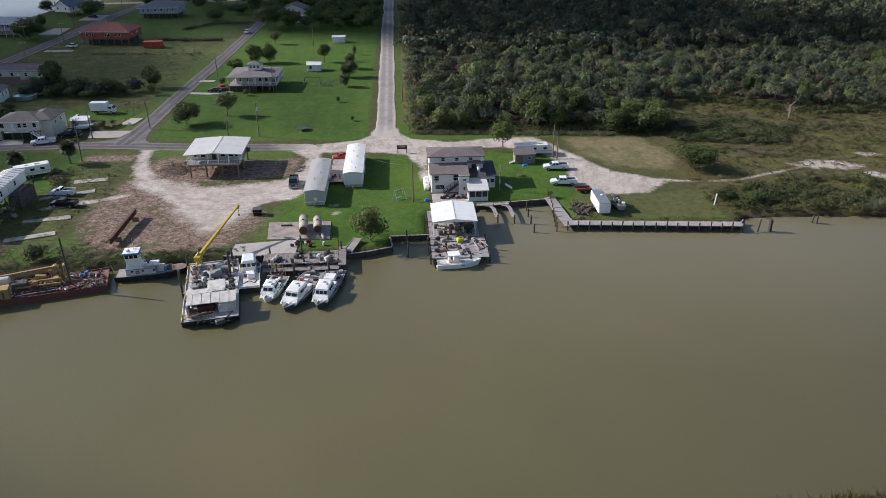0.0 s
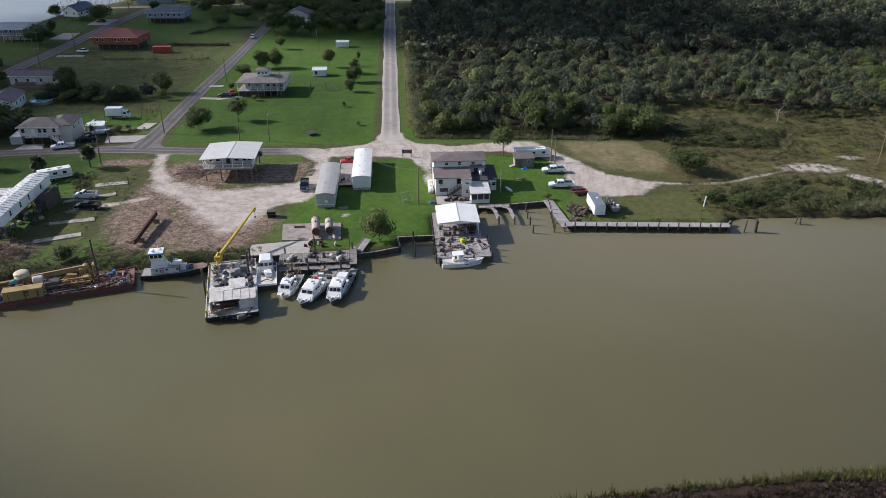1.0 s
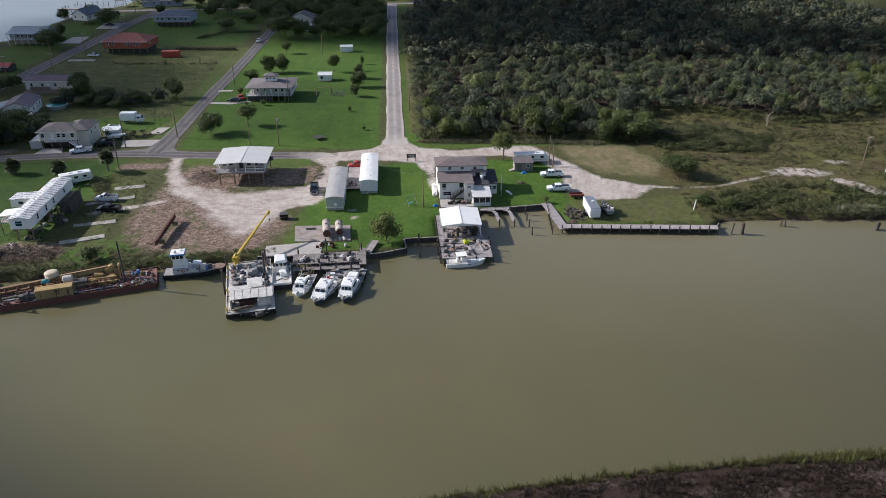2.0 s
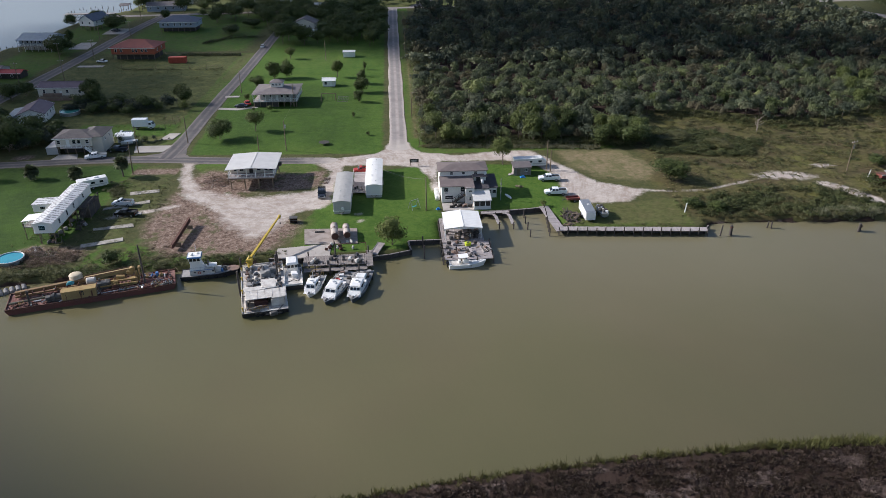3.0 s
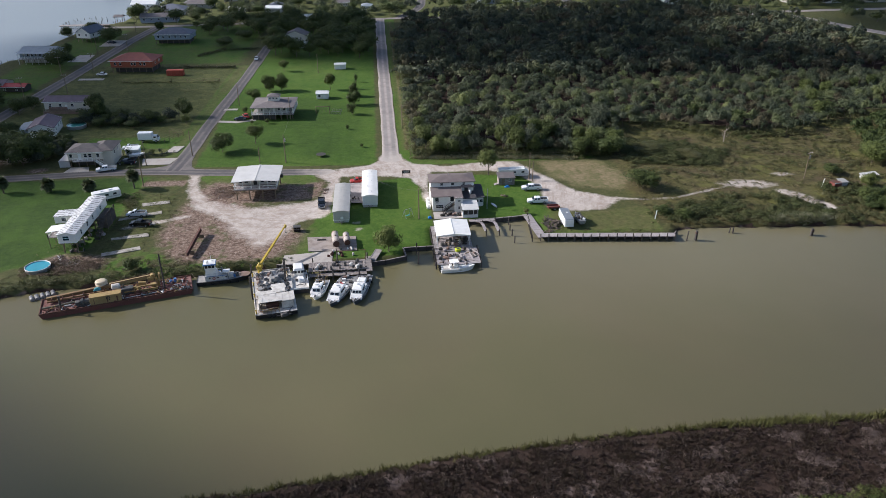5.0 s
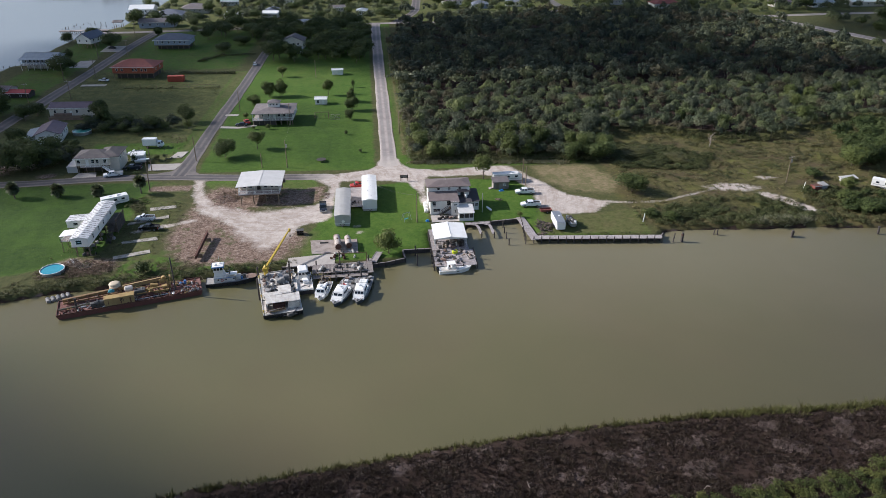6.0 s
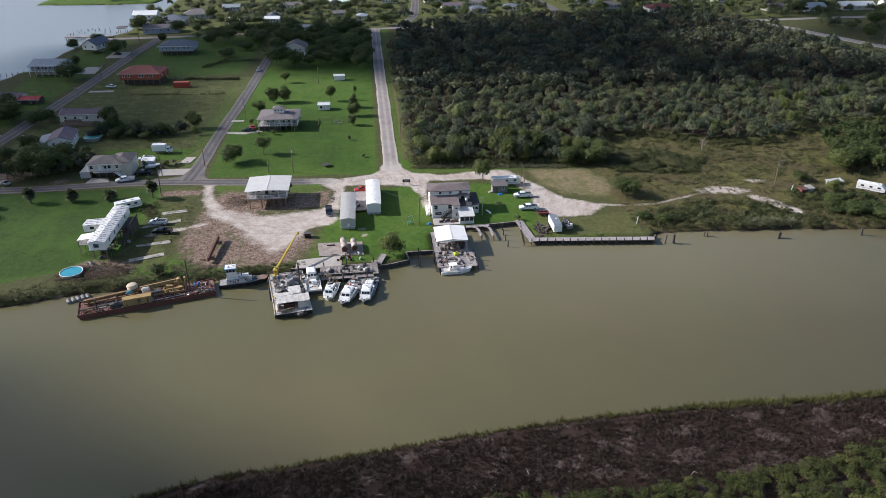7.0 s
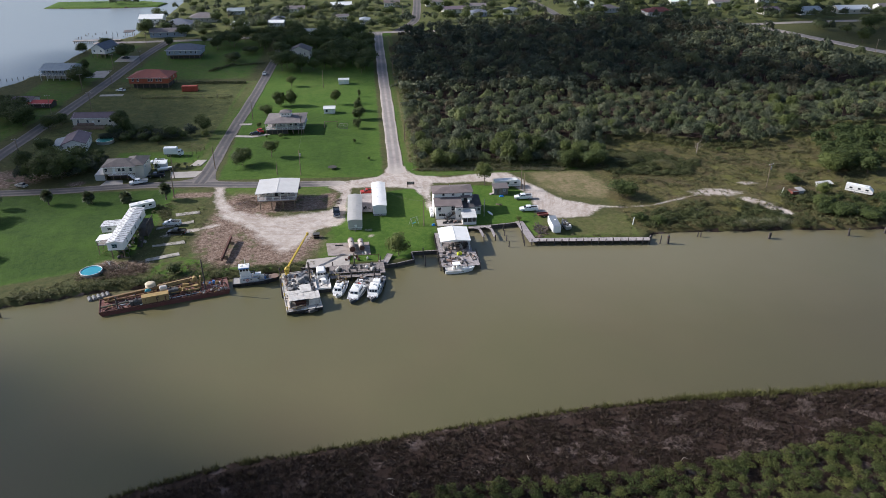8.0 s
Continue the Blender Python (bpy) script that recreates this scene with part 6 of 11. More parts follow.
# house on the big lawn, with a hipped porch all round and a lookout on top
hp = cottage("house", "cottage with grey hip roof, white porch and rooftop lookout", -78.8, 106.5, 11.0, 9.5, 2.0, 2.7, 1.2, M_GREY_WALL, M_SHINGLE_GREY, "hip", -2, 2.6, (-4, -1.6, (0.4, "door"), 2.2, 4.2), (-2, 1.5), stilts=(5, 4))
part("porch_floor", Geo().box(0, 0, 1.92, 15.6, 14.2, 0.16, c=0.02), M_DECK, hp)
railing(hp, -7.6, -6.9, 7.6, -6.9, 2.0, 0.95, 1.9, M_TRIM)
railing(hp, 7.6, -6.9, 7.6, 6.9, 2.0, 0.95, 1.9, M_TRIM)
posts(hp, [(-7.6 + 15.2 * i / 7, -6.9) for i in range(8)] + [(7.6, -6.9 + 13.8 * j / 6) for j in range(1, 7)], 2.0, 4.7, 0.09, M_TRIM, True)
posts(hp, [(-7.4 + 14.8 * i / 7, -6.7) for i in range(8)], 0, 1.9, 0.14)
part("lookout", Geo().box(0, 0.4, 6.5, 4.2, 3.2, 1.7, c=0.03), M_WHITE, hp)
part("lookout_roof", hip(Geo(), -2.1, 2.1, -1.2, 2.0, 7.35, 0.9, 0.4), M_SHINGLE_GREY, hp)
for x in (-1.2, 0, 1.2):
    window(hp, x, -1.2, 6.6, 0.8, 0.7)
# plain dark sheet that closes the space below the porch floor
part("lattice", Geo().box(-3.2, -6.6, 0.95, 8.4, 0.08, 1.8), M_INSIDE, hp, "plain dark sheet under the porch")
cottage("garden_shed", "small white garden shed on the lawn", -62.0, 128.0, 4.8, 3.4, 0.15, 2.2, 0.9, M_WHITE, M_TRIM, "gable_x", -2, 0.3, (-1.2, (0.8, "door")), category="shed")
cottage("garden_shed", "small white box shed with pale roof on the lawn", -56.5, 178.5, 5.2, 3.2, 0.15, 2.3, 0.5, M_WHITE, M_TRIM, "gable_x", 0, 0.25, ((0.5, "door"),), category="shed")
cottage("house", "cream gabled house among dark trees", -82.0, 243.0, 11.5, 9.0, 0.6, 4.2, 2.6, M_PALE_WALL, M_SHINGLE_GREY, "gable_y", -6, 0.6, (-3, 0.5, 3), (-2, 2))
cottage("garden_shed", "white shed under the trees", -79.5, 229.0, 6.0, 4.0, 0.2, 2.6, 0.6, M_WHITE, M_TRIM, "gable_x", -4, 0.3, (-1.5, 1.5), category="shed")
cottage("house", "white cottage with teal roof at the cross street", -78.5, 303.0, 10.5, 6.0, 1.6, 2.6, 1.2, M_WHITE, M_ROOF_TEAL, "gable_x", 0, 0.5, (-3, 0, 3))
cottage("house", "small white house beside the lane under trees", -50.3, 303.5, 8.0, 7.0, 0.5, 2.8, 1.6, M_WHITE, M_TRIM, "gable_y", 0, 0.4, (-2, 1.6))
cottage("garden_shed", "pale shed in deep shade", -49.5, 252.0, 5.0, 7.0, 0.3, 3.2, 1.2, M_PALE_WALL, M_SHINGLE_GREY, "gable_y", 6, 0.4, (0,), category="shed")

# far neighbourhood beyond the cross street
rnd = random.Random(77)
WALLS, ROOFS = [M_WHITE, M_PALE_WALL, M_GREY_WALL, M_BLUE_WALL], [M_SHINGLE_GREY, M_ROOF_TEAL, M_ROOF_BLUE, M_SHINGLE, M_TRIM, M_ROOF_PURPLE]
NAMES = {M_WHITE: "white", M_PALE_WALL: "cream", M_GREY_WALL: "grey", M_BLUE_WALL: "pale blue"}
FAR = [(-173, 318, 22, 10, 3, 0, 5), (-172, 347, 18, 15, 1, 2, 0), (-160, 372, 19, 14, 2, 0, 0), (-196, 372, 16, 12, 0, 4, 0), (-128, 330, 9, 8, 1, 4, -20), (-106, 352, 9, 20, 3, 2, -8), (-104, 334, 10, 7, 2, 4, -8), (-139, 388, 12, 9, 2, 1, 4),
       (-96, 402, 13, 9, 0, 0, 0), (-62, 415, 16, 10, 1, 4, 5), (-44, 346, 7, 9, 0, 1, 0), (-60, 352, 8, 7, 1, 0, 10), (-22, 420, 12, 10, 0, 3, 0), (12, 418, 14, 9, 0, 0, 4),
       (24, 384, 18, 9, 0, 5, 6), (44, 396, 12, 9, 1, 0, -8), (40, 366, 11, 8, 3, 2, 4), (66, 372, 12, 9, 0, 2, -10), (140, 372, 14, 10, 2, 0, 10), (128, 396, 15, 9, 0, 4, -8),
       (172, 352, 20, 13, 0, 3, 3), (206, 396, 16, 9, 0, 4, 0), (256, 348, 13, 9, 1, 5, 4), (284, 344, 17, 11, 0, 1, 6), (318, 344, 24, 12, 1, 4, -4), (236, 388, 14, 10, 2, 0, 8), (352, 352, 15, 10, 0, 0, 0), (280, 400, 17, 9, 0, 4, 4)]
for x, y, w, d, a, b, rz in FAR:
    wm, rm = WALLS[a], (ROOFS[b] if (x, y) != (172, 352) else M_ROOF_RED)
    fl = rnd.choice([0.3, 0.4, 1.8]) if x < 100 else 0.4
    cottage("house", f"{NAMES[wm]} far house with pitched roof among lawns and trees", x, y, w, d, fl, 3.0, min(w, d) * 0.2, wm, rm, rnd.choice(["hip", "gable_x", "gable_y" if d > w else "gable_x"]), rz, 0.5,
            tuple(-w / 2 + w * (i + 0.5) / 5 for i in range(5)), (-d / 4, d / 4), group="far houses")


# ---- docks and bulkheads ----
def piling(x, y, top, r=0.17, lean=0.0, label="dark weathered timber piling standing in the water", group="pilings"):
    g = Geo().cyl((0, 0, -1.6), (lean, lean * 0.3, top), r * 1.05, r * 0.92, 9)
    g.cyl((lean, lean * 0.3, top), (lean, lean * 0.3, top + 0.04), r * 0.92, r * 0.7, 9)
    return solid("piling", g, M_PILE, label, "piling", x, y, 0, 0, group)


def plank_deck(name, label, x0, x1, y0, y1, z, across="x", gap=0.3, rz=0.0, material=None, wobble=0.05, seed=1, cx=None, cy=None, miss=0.0):
    """A deck of single boards on beams; across: the way the boards run."""
    r = random.Random(seed)
    ob = thing(name, label, "dock", cx if cx is not None else (x0 + x1) / 2, cy if cy is not None else (y0 + y1) / 2, z, rz)
    w, d = x1 - x0, y1 - y0
    run, ln = (d, w) if across == "x" else (w, d)
    n = int(run / gap)
    base = Geo().box(0, 0, 0, ln, gap * 0.9, 0.07)
    me = base.mesh("plank", material or M_DECK)
    for i in range(n):
        if r.random() < miss:
            continue
        p = new("plank", me)
        p.parent = ob
        at = -run / 2 + (i + 0.5) * run / n
        s = r.uniform(-wobble, wobble)
        m = Matrix.Translation((s, at, r.uniform(-0.012, 0.012)) if across == "x" else (at, s, r.uniform(-0.012, 0.012)))
        p.matrix_local = m if across == "x" else m @ pose(0, 0, 0, 0, 0, 90)
    m = max(2, int(ln / 2.5))
    for k in range(m):
        t = -ln / 2 + 0.4 + (ln - 0.8) * k / (m - 1)
        part("joist", Geo().box(t, 0, -0.16, 0.16, d, 0.24) if across == "x" else Geo().box(0, t, -0.16, w, 0.16, 0.24), M_TIMBER, ob)
    return ob


def bulkhead(label, line, top, cap=0.35, drop=1.6):
    """A timber wall that holds the bank, with upright boards' joints and a cap."""
    ob = thing("bulkhead", label, "bulkhead", 0, 0, 0)
    for (ax, ay), (bx, by) in zip(line, line[1:]):
        ln, ang = math.hypot(bx - ax, by - ay), math.degrees(math.atan2(by - ay, bx - ax))
        mx, my = (ax + bx) / 2, (ay + by) / 2
        part("wall", Geo().box(mx, my, top - drop / 2, ln, 0.18, drop, ang), M_PILE, ob)
        part("cap", Geo().box(mx, my, top + 0.05, ln + 0.1, cap, 0.12, ang, 0.02), M_WOOD, ob)
        n = max(1, int(ln / 1.8))
        for k in range(n + 1):
            f = k / n
            part("post", Geo().cyl((ax + (bx - ax) * f, ay + (by - ay) * f - 0.2, -1.2), (ax + (bx - ax) * f, ay + (by - ay) * f - 0.2, top + 0.2), 0.13, 0.12, 7), M_PILE, ob)
    return ob


bulkhead("dark timber bulkhead holding the lawn's edge", [(-43.2, -18.3), (-39.5, -17.7), (-34.5, -15.9), (-35.0, -11.4), (-27.4, -11.2)], 1.05)
bulkhead("dark timber bulkhead at the head of the boat slips", [(-17.0, 2.9), (-9.8, 3.2), (-1.3, 4.3)], 1.2, 0.4)
bulkhead("dark timber bulkhead behind the work dock", [(-65, -17.7), (-58, -18.0), (-44, -17.0), (-43.2, -18.3)], 1.15)

# L-shaped plank dock on the east side
arm = plank_deck("dock", "weathered grey plank walkway leading down to the long dock", -1.15, 1.15, -7.2, 7.2, 1.25, "x", 0.28, 5.5, M_DECK, 0.05, 3, -0.5, -2.2)
plank_deck("dock", "long weathered grey plank dock along the grassy bank", -17, 17, -1.05, 1.05, 1.25, "y", 0.32, -5.4, M_DECK, 0.05, 4, 17.0, -9.6)
for k in range(17):
    f = k / 16
    piling(-0.2 + 33.9 * f + 0.1 * math.sin(k * 5), -9.05 - 3.2 * f, 2.0 + 0.15 * math.sin(k * 3), 0.15, 0, "dark square-cut timber pile fixed along the dock's front", "dock piles")
for k in range(7):
    f = k / 6
    piling(-2.4 + 1.35 * f, -9.3 + 13.6 * f, 2.0 + 0.1 * math.sin(k * 2), 0.15, 0, "dark timber pile along the plank walkway", "dock piles")
bulkhead("low timber wall below the long dock", [(0.9, -7.6), (17, -8.7), (33.4, -10.9), (35.2, -8.6)], 0.95, 0.25)
for x, y, t, ln in ((-6.9, -9.4, 1.9, 0), (-6.9, -5.4, 1.9, 0.08), (-6.8, -2.0, 1.9, -0.05), (-6.6, 1.4, 2.1, 0), (-31.7, -18.2, 3.2, 0.05), (-31.8, -12.8, 2.9, 0),
                    (49.0, -9.1, 1.6, 0.5), (50.1, -9.4, 1.7, -0.1), (69.2, -12.8, 1.5, 0.2), (93.6, -13.4, 1.8, -0.3), (104.9, -13.1, 1.7, 0.3), (36.4, -12.4, 2.6, 0.5), (-136, -33, 1.4, 0.1)):
    piling(x, y, t + (0.5 if x > 60 else 0), 0.17 if x < 60 else 0.32, ln)
dol = thing("dolphin", "cluster of dark timber piles bound together in the water", "pile cluster", 39.0, -12.3, 0)
for k in range(3):
    a = k * 2.1
    part("timber", Geo().cyl((0.26 * math.cos(a), 0.26 * math.sin(a), -1.6), (0.14 * math.cos(a), 0.14 * math.sin(a), 2.6), 0.2, 0.18, 9), M_PILE, dol)
part("band", Geo().cyl((0, 0, 2.0), (0, 0, 2.2), 0.42, 0.42, 12), M_RUST_DARK, dol)
copy_thing(dol, pose(69.6, -12.4, -0.9, 3, 5, 40))

# finger piers of the small slips: two bent arms that reach out from the walkway
for k, line in enumerate((((-15.4, 1.9), (-14.2, 1.4), (-13.7, 0.2), (-13.5, -4.2)), ((-11.8, 1.9), (-10.7, 1.4), (-10.3, 0.2), (-10.2, -4.6)))):
    fp = thing("finger_pier", "narrow bent finger pier of silvered planks in the boat slip", "pier", line[0][0], line[0][1], 1.2, 0, "finger piers")
    for (ax, ay), (bx, by) in zip(line, line[1:]):
        ang, ln = math.degrees(math.atan2(by - ay, bx - ax)), math.hypot(bx - ax, by - ay)
        mx, my = (ax + bx) / 2 - line[0][0], (ay + by) / 2 - line[0][1]
        part("beam", Geo().box(mx, my, -0.12, ln + 0.15, 0.5, 0.16, ang), M_TIMBER, fp)
        n = int(ln / 0.3)
        for q in range(n):
            f = (q + 0.5) / n
            part("plank", Geo().box(ax + (bx - ax) * f - line[0][0], ay + (by - ay) * f - line[0][1], 0, 0.27, 0.8, 0.06, ang), M_DECK, fp)
    piling(line[-1][0] + 0.1, line[-1][1] - 0.3, 1.8)
    piling(line[1][0] + 0.6, line[1][1], 1.6, 0.13)
plank_deck("walkway", "narrow plank walkway along the slips", -3.4, 3.4, -0.5, 0.5, 1.25, "y", 0.3, 3, M_DECK, 0.03, 9, -13.6, 2.25)

# house dock with its canopy
plank_deck("dock", "wide weathered plank dock before the white house", -27.5, -18.0, -13.0, -0.4, 1.3, "y", 0.32, 0, M_DECK, 0.06, 11)
plank_deck("dock", "open weathered plank dock with gear lying about", -27.4, -17.1, -21.4, -13.05, 1.2, "x", 0.32, 0, M_DECK, 0.08, 12, miss=0.03)
for k, (x, y) in enumerate([(-27.7, -3 - 2.6 * i) for i in range(8)] + [(-17.0, -13.2 - 2.7 * i) for i in range(4)] + [(-24, -21.6), (-20.5, -21.6)]):
    piling(x, y, 2.0 + 0.3 * math.sin(k * 2.3), 0.18, 0, "dark timber pile at the edge of the house dock", "house dock piles")
for k in range(5):
    tyre = Geo().ring((0, 0, 0), 0.34, 0.13, "x")
    solid("tyre_fender", tyre, M_TYRE, "old black tyre hung on the dock as a fender", "tyre", -27.85, -12.6 - 1.9 * k, 0.75, 0, "tyre fenders")

canopy = thing("canopy", "white sheet-metal gable canopy on posts over the dock", "canopy", -22.6, -7.6, 1.3)
part("roof", gable(Geo(), -4.1, 4.1, -4.4, 4.4, 2.85, 0.5, "y", 0.2, 0.06), M_WHITE_METAL, canopy)
for yy in (-4.35, 4.35):
    part("gable_end", Geo().loft([[(-4.1, yy - 0.03, 2.72), (4.1, yy - 0.03, 2.72), (0, yy - 0.03, 3.22)], [(-4.1, yy + 0.03, 2.72), (4.1, yy + 0.03, 2.72), (0, yy + 0.03, 3.22)]]), M_TRIM, canopy)
posts(canopy, [(sx * 4.0, -4.2 + 2.1 * j) for sx in (-1, 1) for j in range(5)], 0, 2.75, 0.07, M_TRIM, True)
part("beam", Geo().box(-4.0, 0, 2.68, 0.12, 8.8, 0.2).box(4.0, 0, 2.68, 0.12, 8.8, 0.2).box(0, -4.3, 2.68, 8.1, 0.1, 0.2), M_TRIM, canopy)
rd = random.Random(9)
for k in range(26):
    x, y = rd.uniform(-26.6, -19), rd.uniform(-12.2, -4)
    s = rd.choice(["box", "barrel", "rack"])
    if s == "box":
        g, nm, m, lab, c = Geo().box(0, 0, 0.35, rd.uniform(0.5, 1.2), rd.uniform(0.5, 1.0), 0.7, c=0.05).box(0, 0, 0.72, 0.6, 0.5, 0.06), "crate", rd.choice([M_INSIDE, M_DEBRIS, M_MACHINE]), "scuffed storage crate on the covered dock", "crate"
    elif s == "barrel":
        g = Geo().cyl((0, 0, 0), (0, 0, 0.85), 0.28, 0.28, 12).cyl((0, 0, 0.28), (0, 0, 0.31), 0.3, 0.3, 12).cyl((0, 0, 0.56), (0, 0, 0.59), 0.3, 0.3, 12)
        nm, m, lab, c = "barrel", rd.choice([M_MACHINE, M_INSIDE, M_HULL_WHITE]), "old ribbed drum on the covered dock", "barrel"
    else:
        rack = thing("shelf_rack", "open dark wooden rack on the covered dock", "shelf", x, y, 1.34, rd.uniform(0, 180), "gear under the canopy")
        m = rd.choice([M_PILE, M_TIMBER])
        for a in (-0.5, 0.5):
            for b in (-0.25, 0.25):
                part("leg", Geo().box(a, b, 0.7, 0.06, 0.06, 1.4), m, rack)
        for zz in (0.2, 0.75, 1.35):
            part("shelf", Geo().box(0, 0, zz, 1.06, 0.56, 0.05), m, rack)
        continue
    solid(nm, g, m, lab, c, x, y, 1.34, rd.uniform(0, 180), "gear under the canopy")
for k, (x, y) in enumerate([(-26, -13.8), (-25, -14.6), (-24.3, -13.6), (-26.5, -16.0), (-20.2, -13.9), (-19.3, -14.8), (-24.9, -18.6), (-26.4, -18.6)]):
    g = Geo().box(0, 0, 0.25, 0.9, 0.7, 0.5, c=0.05).box(0.1, 0, 0.56, 0.5, 0.5, 0.12, c=0.03)
    solid("crate", g, [M_INSIDE, M_DECK, M_DEBRIS, M_MACHINE][k % 4], "weathered fishing crate on the open dock", "crate", x, y, 1.24, 27 * k, "gear on the open dock")
yb = thing("tote_bin", "bright lime-yellow plastic tote on the dock", "bin", -21.9, -14.9, 1.24, 20)
part("body", Geo().box(0, 0, 0.35, 1.2, 0.9, 0.7, c=0.08), M_GREEN_YELLOW, yb)
part("rim", Geo().box(0, 0, 0.72, 1.3, 1.0, 0.08, c=0.03), M_GREEN_YELLOW, yb)
part("contents", Geo().box(0.1, 0, 0.79, 0.7, 0.5, 0.1, c=0.03), M_MACHINE, yb, "dark net in the tote")
for k in range(7):
    g = Geo().cyl((-1.6, 0, 0.1), (1.6, 0, 0.1), 0.09, 0.09, 7)
    solid("pipe", g, [M_DECK, M_MACHINE, M_WOOD][k % 3], "length of pipe lying on the open dock", "pipe", -19.0 + 0.22 * k, -17.3 + 0.25 * k, 1.24, 100 + 3 * k, "pipes on the dock")
for k in range(34):
    x, y = rd.uniform(-26.9, -17.8), rd.uniform(-20.8, -13.4)
    w = rd.uniform(0.3, 0.75)
    if k % 3 == 0:
        solid("crab_trap", Geo().box(0, 0, 0.22, w, w, 0.44, 0, 0.02).box(0, 0, 0.46, w * 0.5, w * 0.3, 0.05), [M_MACHINE, M_DEBRIS][k % 2], "dark wire crab trap on the open dock", "trap", x, y, 1.24, 20 * k, "traps on the dock")
    elif k % 3 == 1:
        solid("board", Geo().box(0, 0, 0.05, rd.uniform(0.8, 2.4), 0.22, 0.07).box(0.2, 0.18, 0.05, 0.9, 0.14, 0.06), [M_WOOD, M_TIMBER, M_TRIM][k % 3 if k % 4 else 0], "loose weathered board lying on the open dock", "board", x, y, 1.24, 37 * k, "boards on the dock")
    else:
        solid("bucket", Geo().cyl((0, 0, 0), (0, 0, 0.38), 0.15, 0.19, 10).ring((0, 0, 0.38), 0.19, 0.025, "z", 10, 4), [M_HULL_WHITE, M_INSIDE, M_TYRE][k % 3], "bucket standing on the open dock", "bucket", x, y, 1.24, 0, "buckets on the dock")
mat_ob = thing("ramp_mat", "dark rubber ramp mat laid over the dock planks", "mat", -18.4, -16.4, 1.245, 10)
part("slat", Geo().box(0, 0, 0.04, 0.9, 4.2, 0.06), M_TYRE, mat_ob)
bench = Geo().box(0, 0, 0.55, 1.9, 0.6, 0.08, c=0.02).box(-0.8, 0, 0.27, 0.1, 0.5, 0.54).box(0.8, 0, 0.27, 0.1, 0.5, 0.54)
for k, (x, y) in enumerate(((-23.4, -16.9), (-21.6, -18.3))):
    solid("work_bench", bench, M_DECK, "grey weathered wooden work bench on the open dock", "bench", x, y, 1.24, 15 + 80 * k, "benches on the dock")

# work dock and concrete apron on the west side
work = plank_deck("dock", "broad old plank dock with gaps, behind the moored boats", -57.4, -44.2, -22.6, -18.2, 1.7, "y", 0.33, 1.5, M_WOOD, 0.15, 15)
plank_deck("dock", "low old plank landing below the work dock", -57.0, -43.9, -24.2, -22.7, 1.15, "x", 0.3, 1.5, M_WOOD, 0.15, 16)
for k in range(10):
    piling(-57.6 + 1.5 * k, -22.9 + 0.03 * k + (0.9 if k % 2 else -1.3), 1.95 + 0.3 * ((k * 7) % 3), 0.19, 0, "thick dark piling of the work dock", "work dock piles")
piling(-56.6, -17.9, 2.6), piling(-50.8, -18.4, 5.0), piling(-43.8, -17.2, 3.2)
rw = random.Random(52)
for k in range(16):
    x, y = rw.uniform(-56.5, -45), rw.uniform(-22.3, -18.6)
    q = rw.uniform(0.5, 1.1)
    if k % 4 == 0:
        solid("oil_drum", Geo().cyl((0, 0, 0), (0, 0, 0.88), 0.29, 0.29, 12).cyl((0, 0, 0.3), (0, 0, 0.33), 0.31, 0.31, 12).cyl((0, 0, 0.6), (0, 0, 0.63), 0.31, 0.31, 12), M_MACHINE, "dark ribbed oil drum on the work dock", "drum", x, y, 1.74, 0, "gear on the work dock")
    elif k % 4 == 1:
        solid("rope_coil", Geo().ring((0, 0, 0.1), q * 0.45, 0.12, "z").ring((0, 0, 0.26), q * 0.38, 0.1, "z"), M_TYRE, "coil of dark mooring rope on the work dock", "rope", x, y, 1.74, 0, "gear on the work dock")
    else:
        solid("fish_box", Geo().box(0, 0, q * 0.3, q, q * 0.7, q * 0.6, 0, 0.04).box(0.05, 0, q * 0.66, q * 0.7, q * 0.4, 0.1, 15, 0.02), [M_INSIDE, M_DEBRIS, M_DIRTY_WHITE, M_MACHINE][k % 4], "scuffed fish box on the old work dock", "box", x, y, 1.74, rw.uniform(0, 90), "gear on the work dock")
boom_frame = thing("hoist_frame", "dark pipe hoist frame standing behind the work dock", "hoist", -50.8, -18.2, G)
part("post", Geo().cyl((-0.1, 0, 0), (-0.1, 0, 4.2), 0.09, 0.08, 8), M_RUST_DARK, boom_frame)
part("post", Geo().cyl((6.6, 0.3, 0), (6.6, 0.3, 3.4), 0.08, 0.07, 8), M_RUST_DARK, boom_frame)
part("cross_pipe", Geo().cyl((-0.1, 0, 3.4), (6.6, 0.3, 3.3), 0.06, 0.06, 6), M_RUST_DARK, boom_frame)
plank_deck("gangway", "narrow plank gangway at the end of the work dock", -0.7, 0.7, -3.6, 3.6, 1.65, "x", 0.3, 3, M_WOOD, 0.04, 18, -43.5, -19.9)
apron = Geo().prism([(-64.0, -17.9), (-63.8, -12.9), (-56, -11.9), (-52.0, -11.7), (-52.2, -17.7)], -0.5, 0.14)
solid("concrete_apron", apron, M_CONCRETE, "pale cracked concrete apron behind the work dock", "slab", 0, 0, G, kind="structure")
slab2 = Geo().prism([(-58.1, -11.3), (-58.9, -3.5), (-46.7, -3.8), (-46.3, -11.8)], -0.4, 0.2)
solid("concrete_pad", slab2, M_PAD, "rough stained concrete pad among the grass", "slab", 0, 0, G, kind="structure")
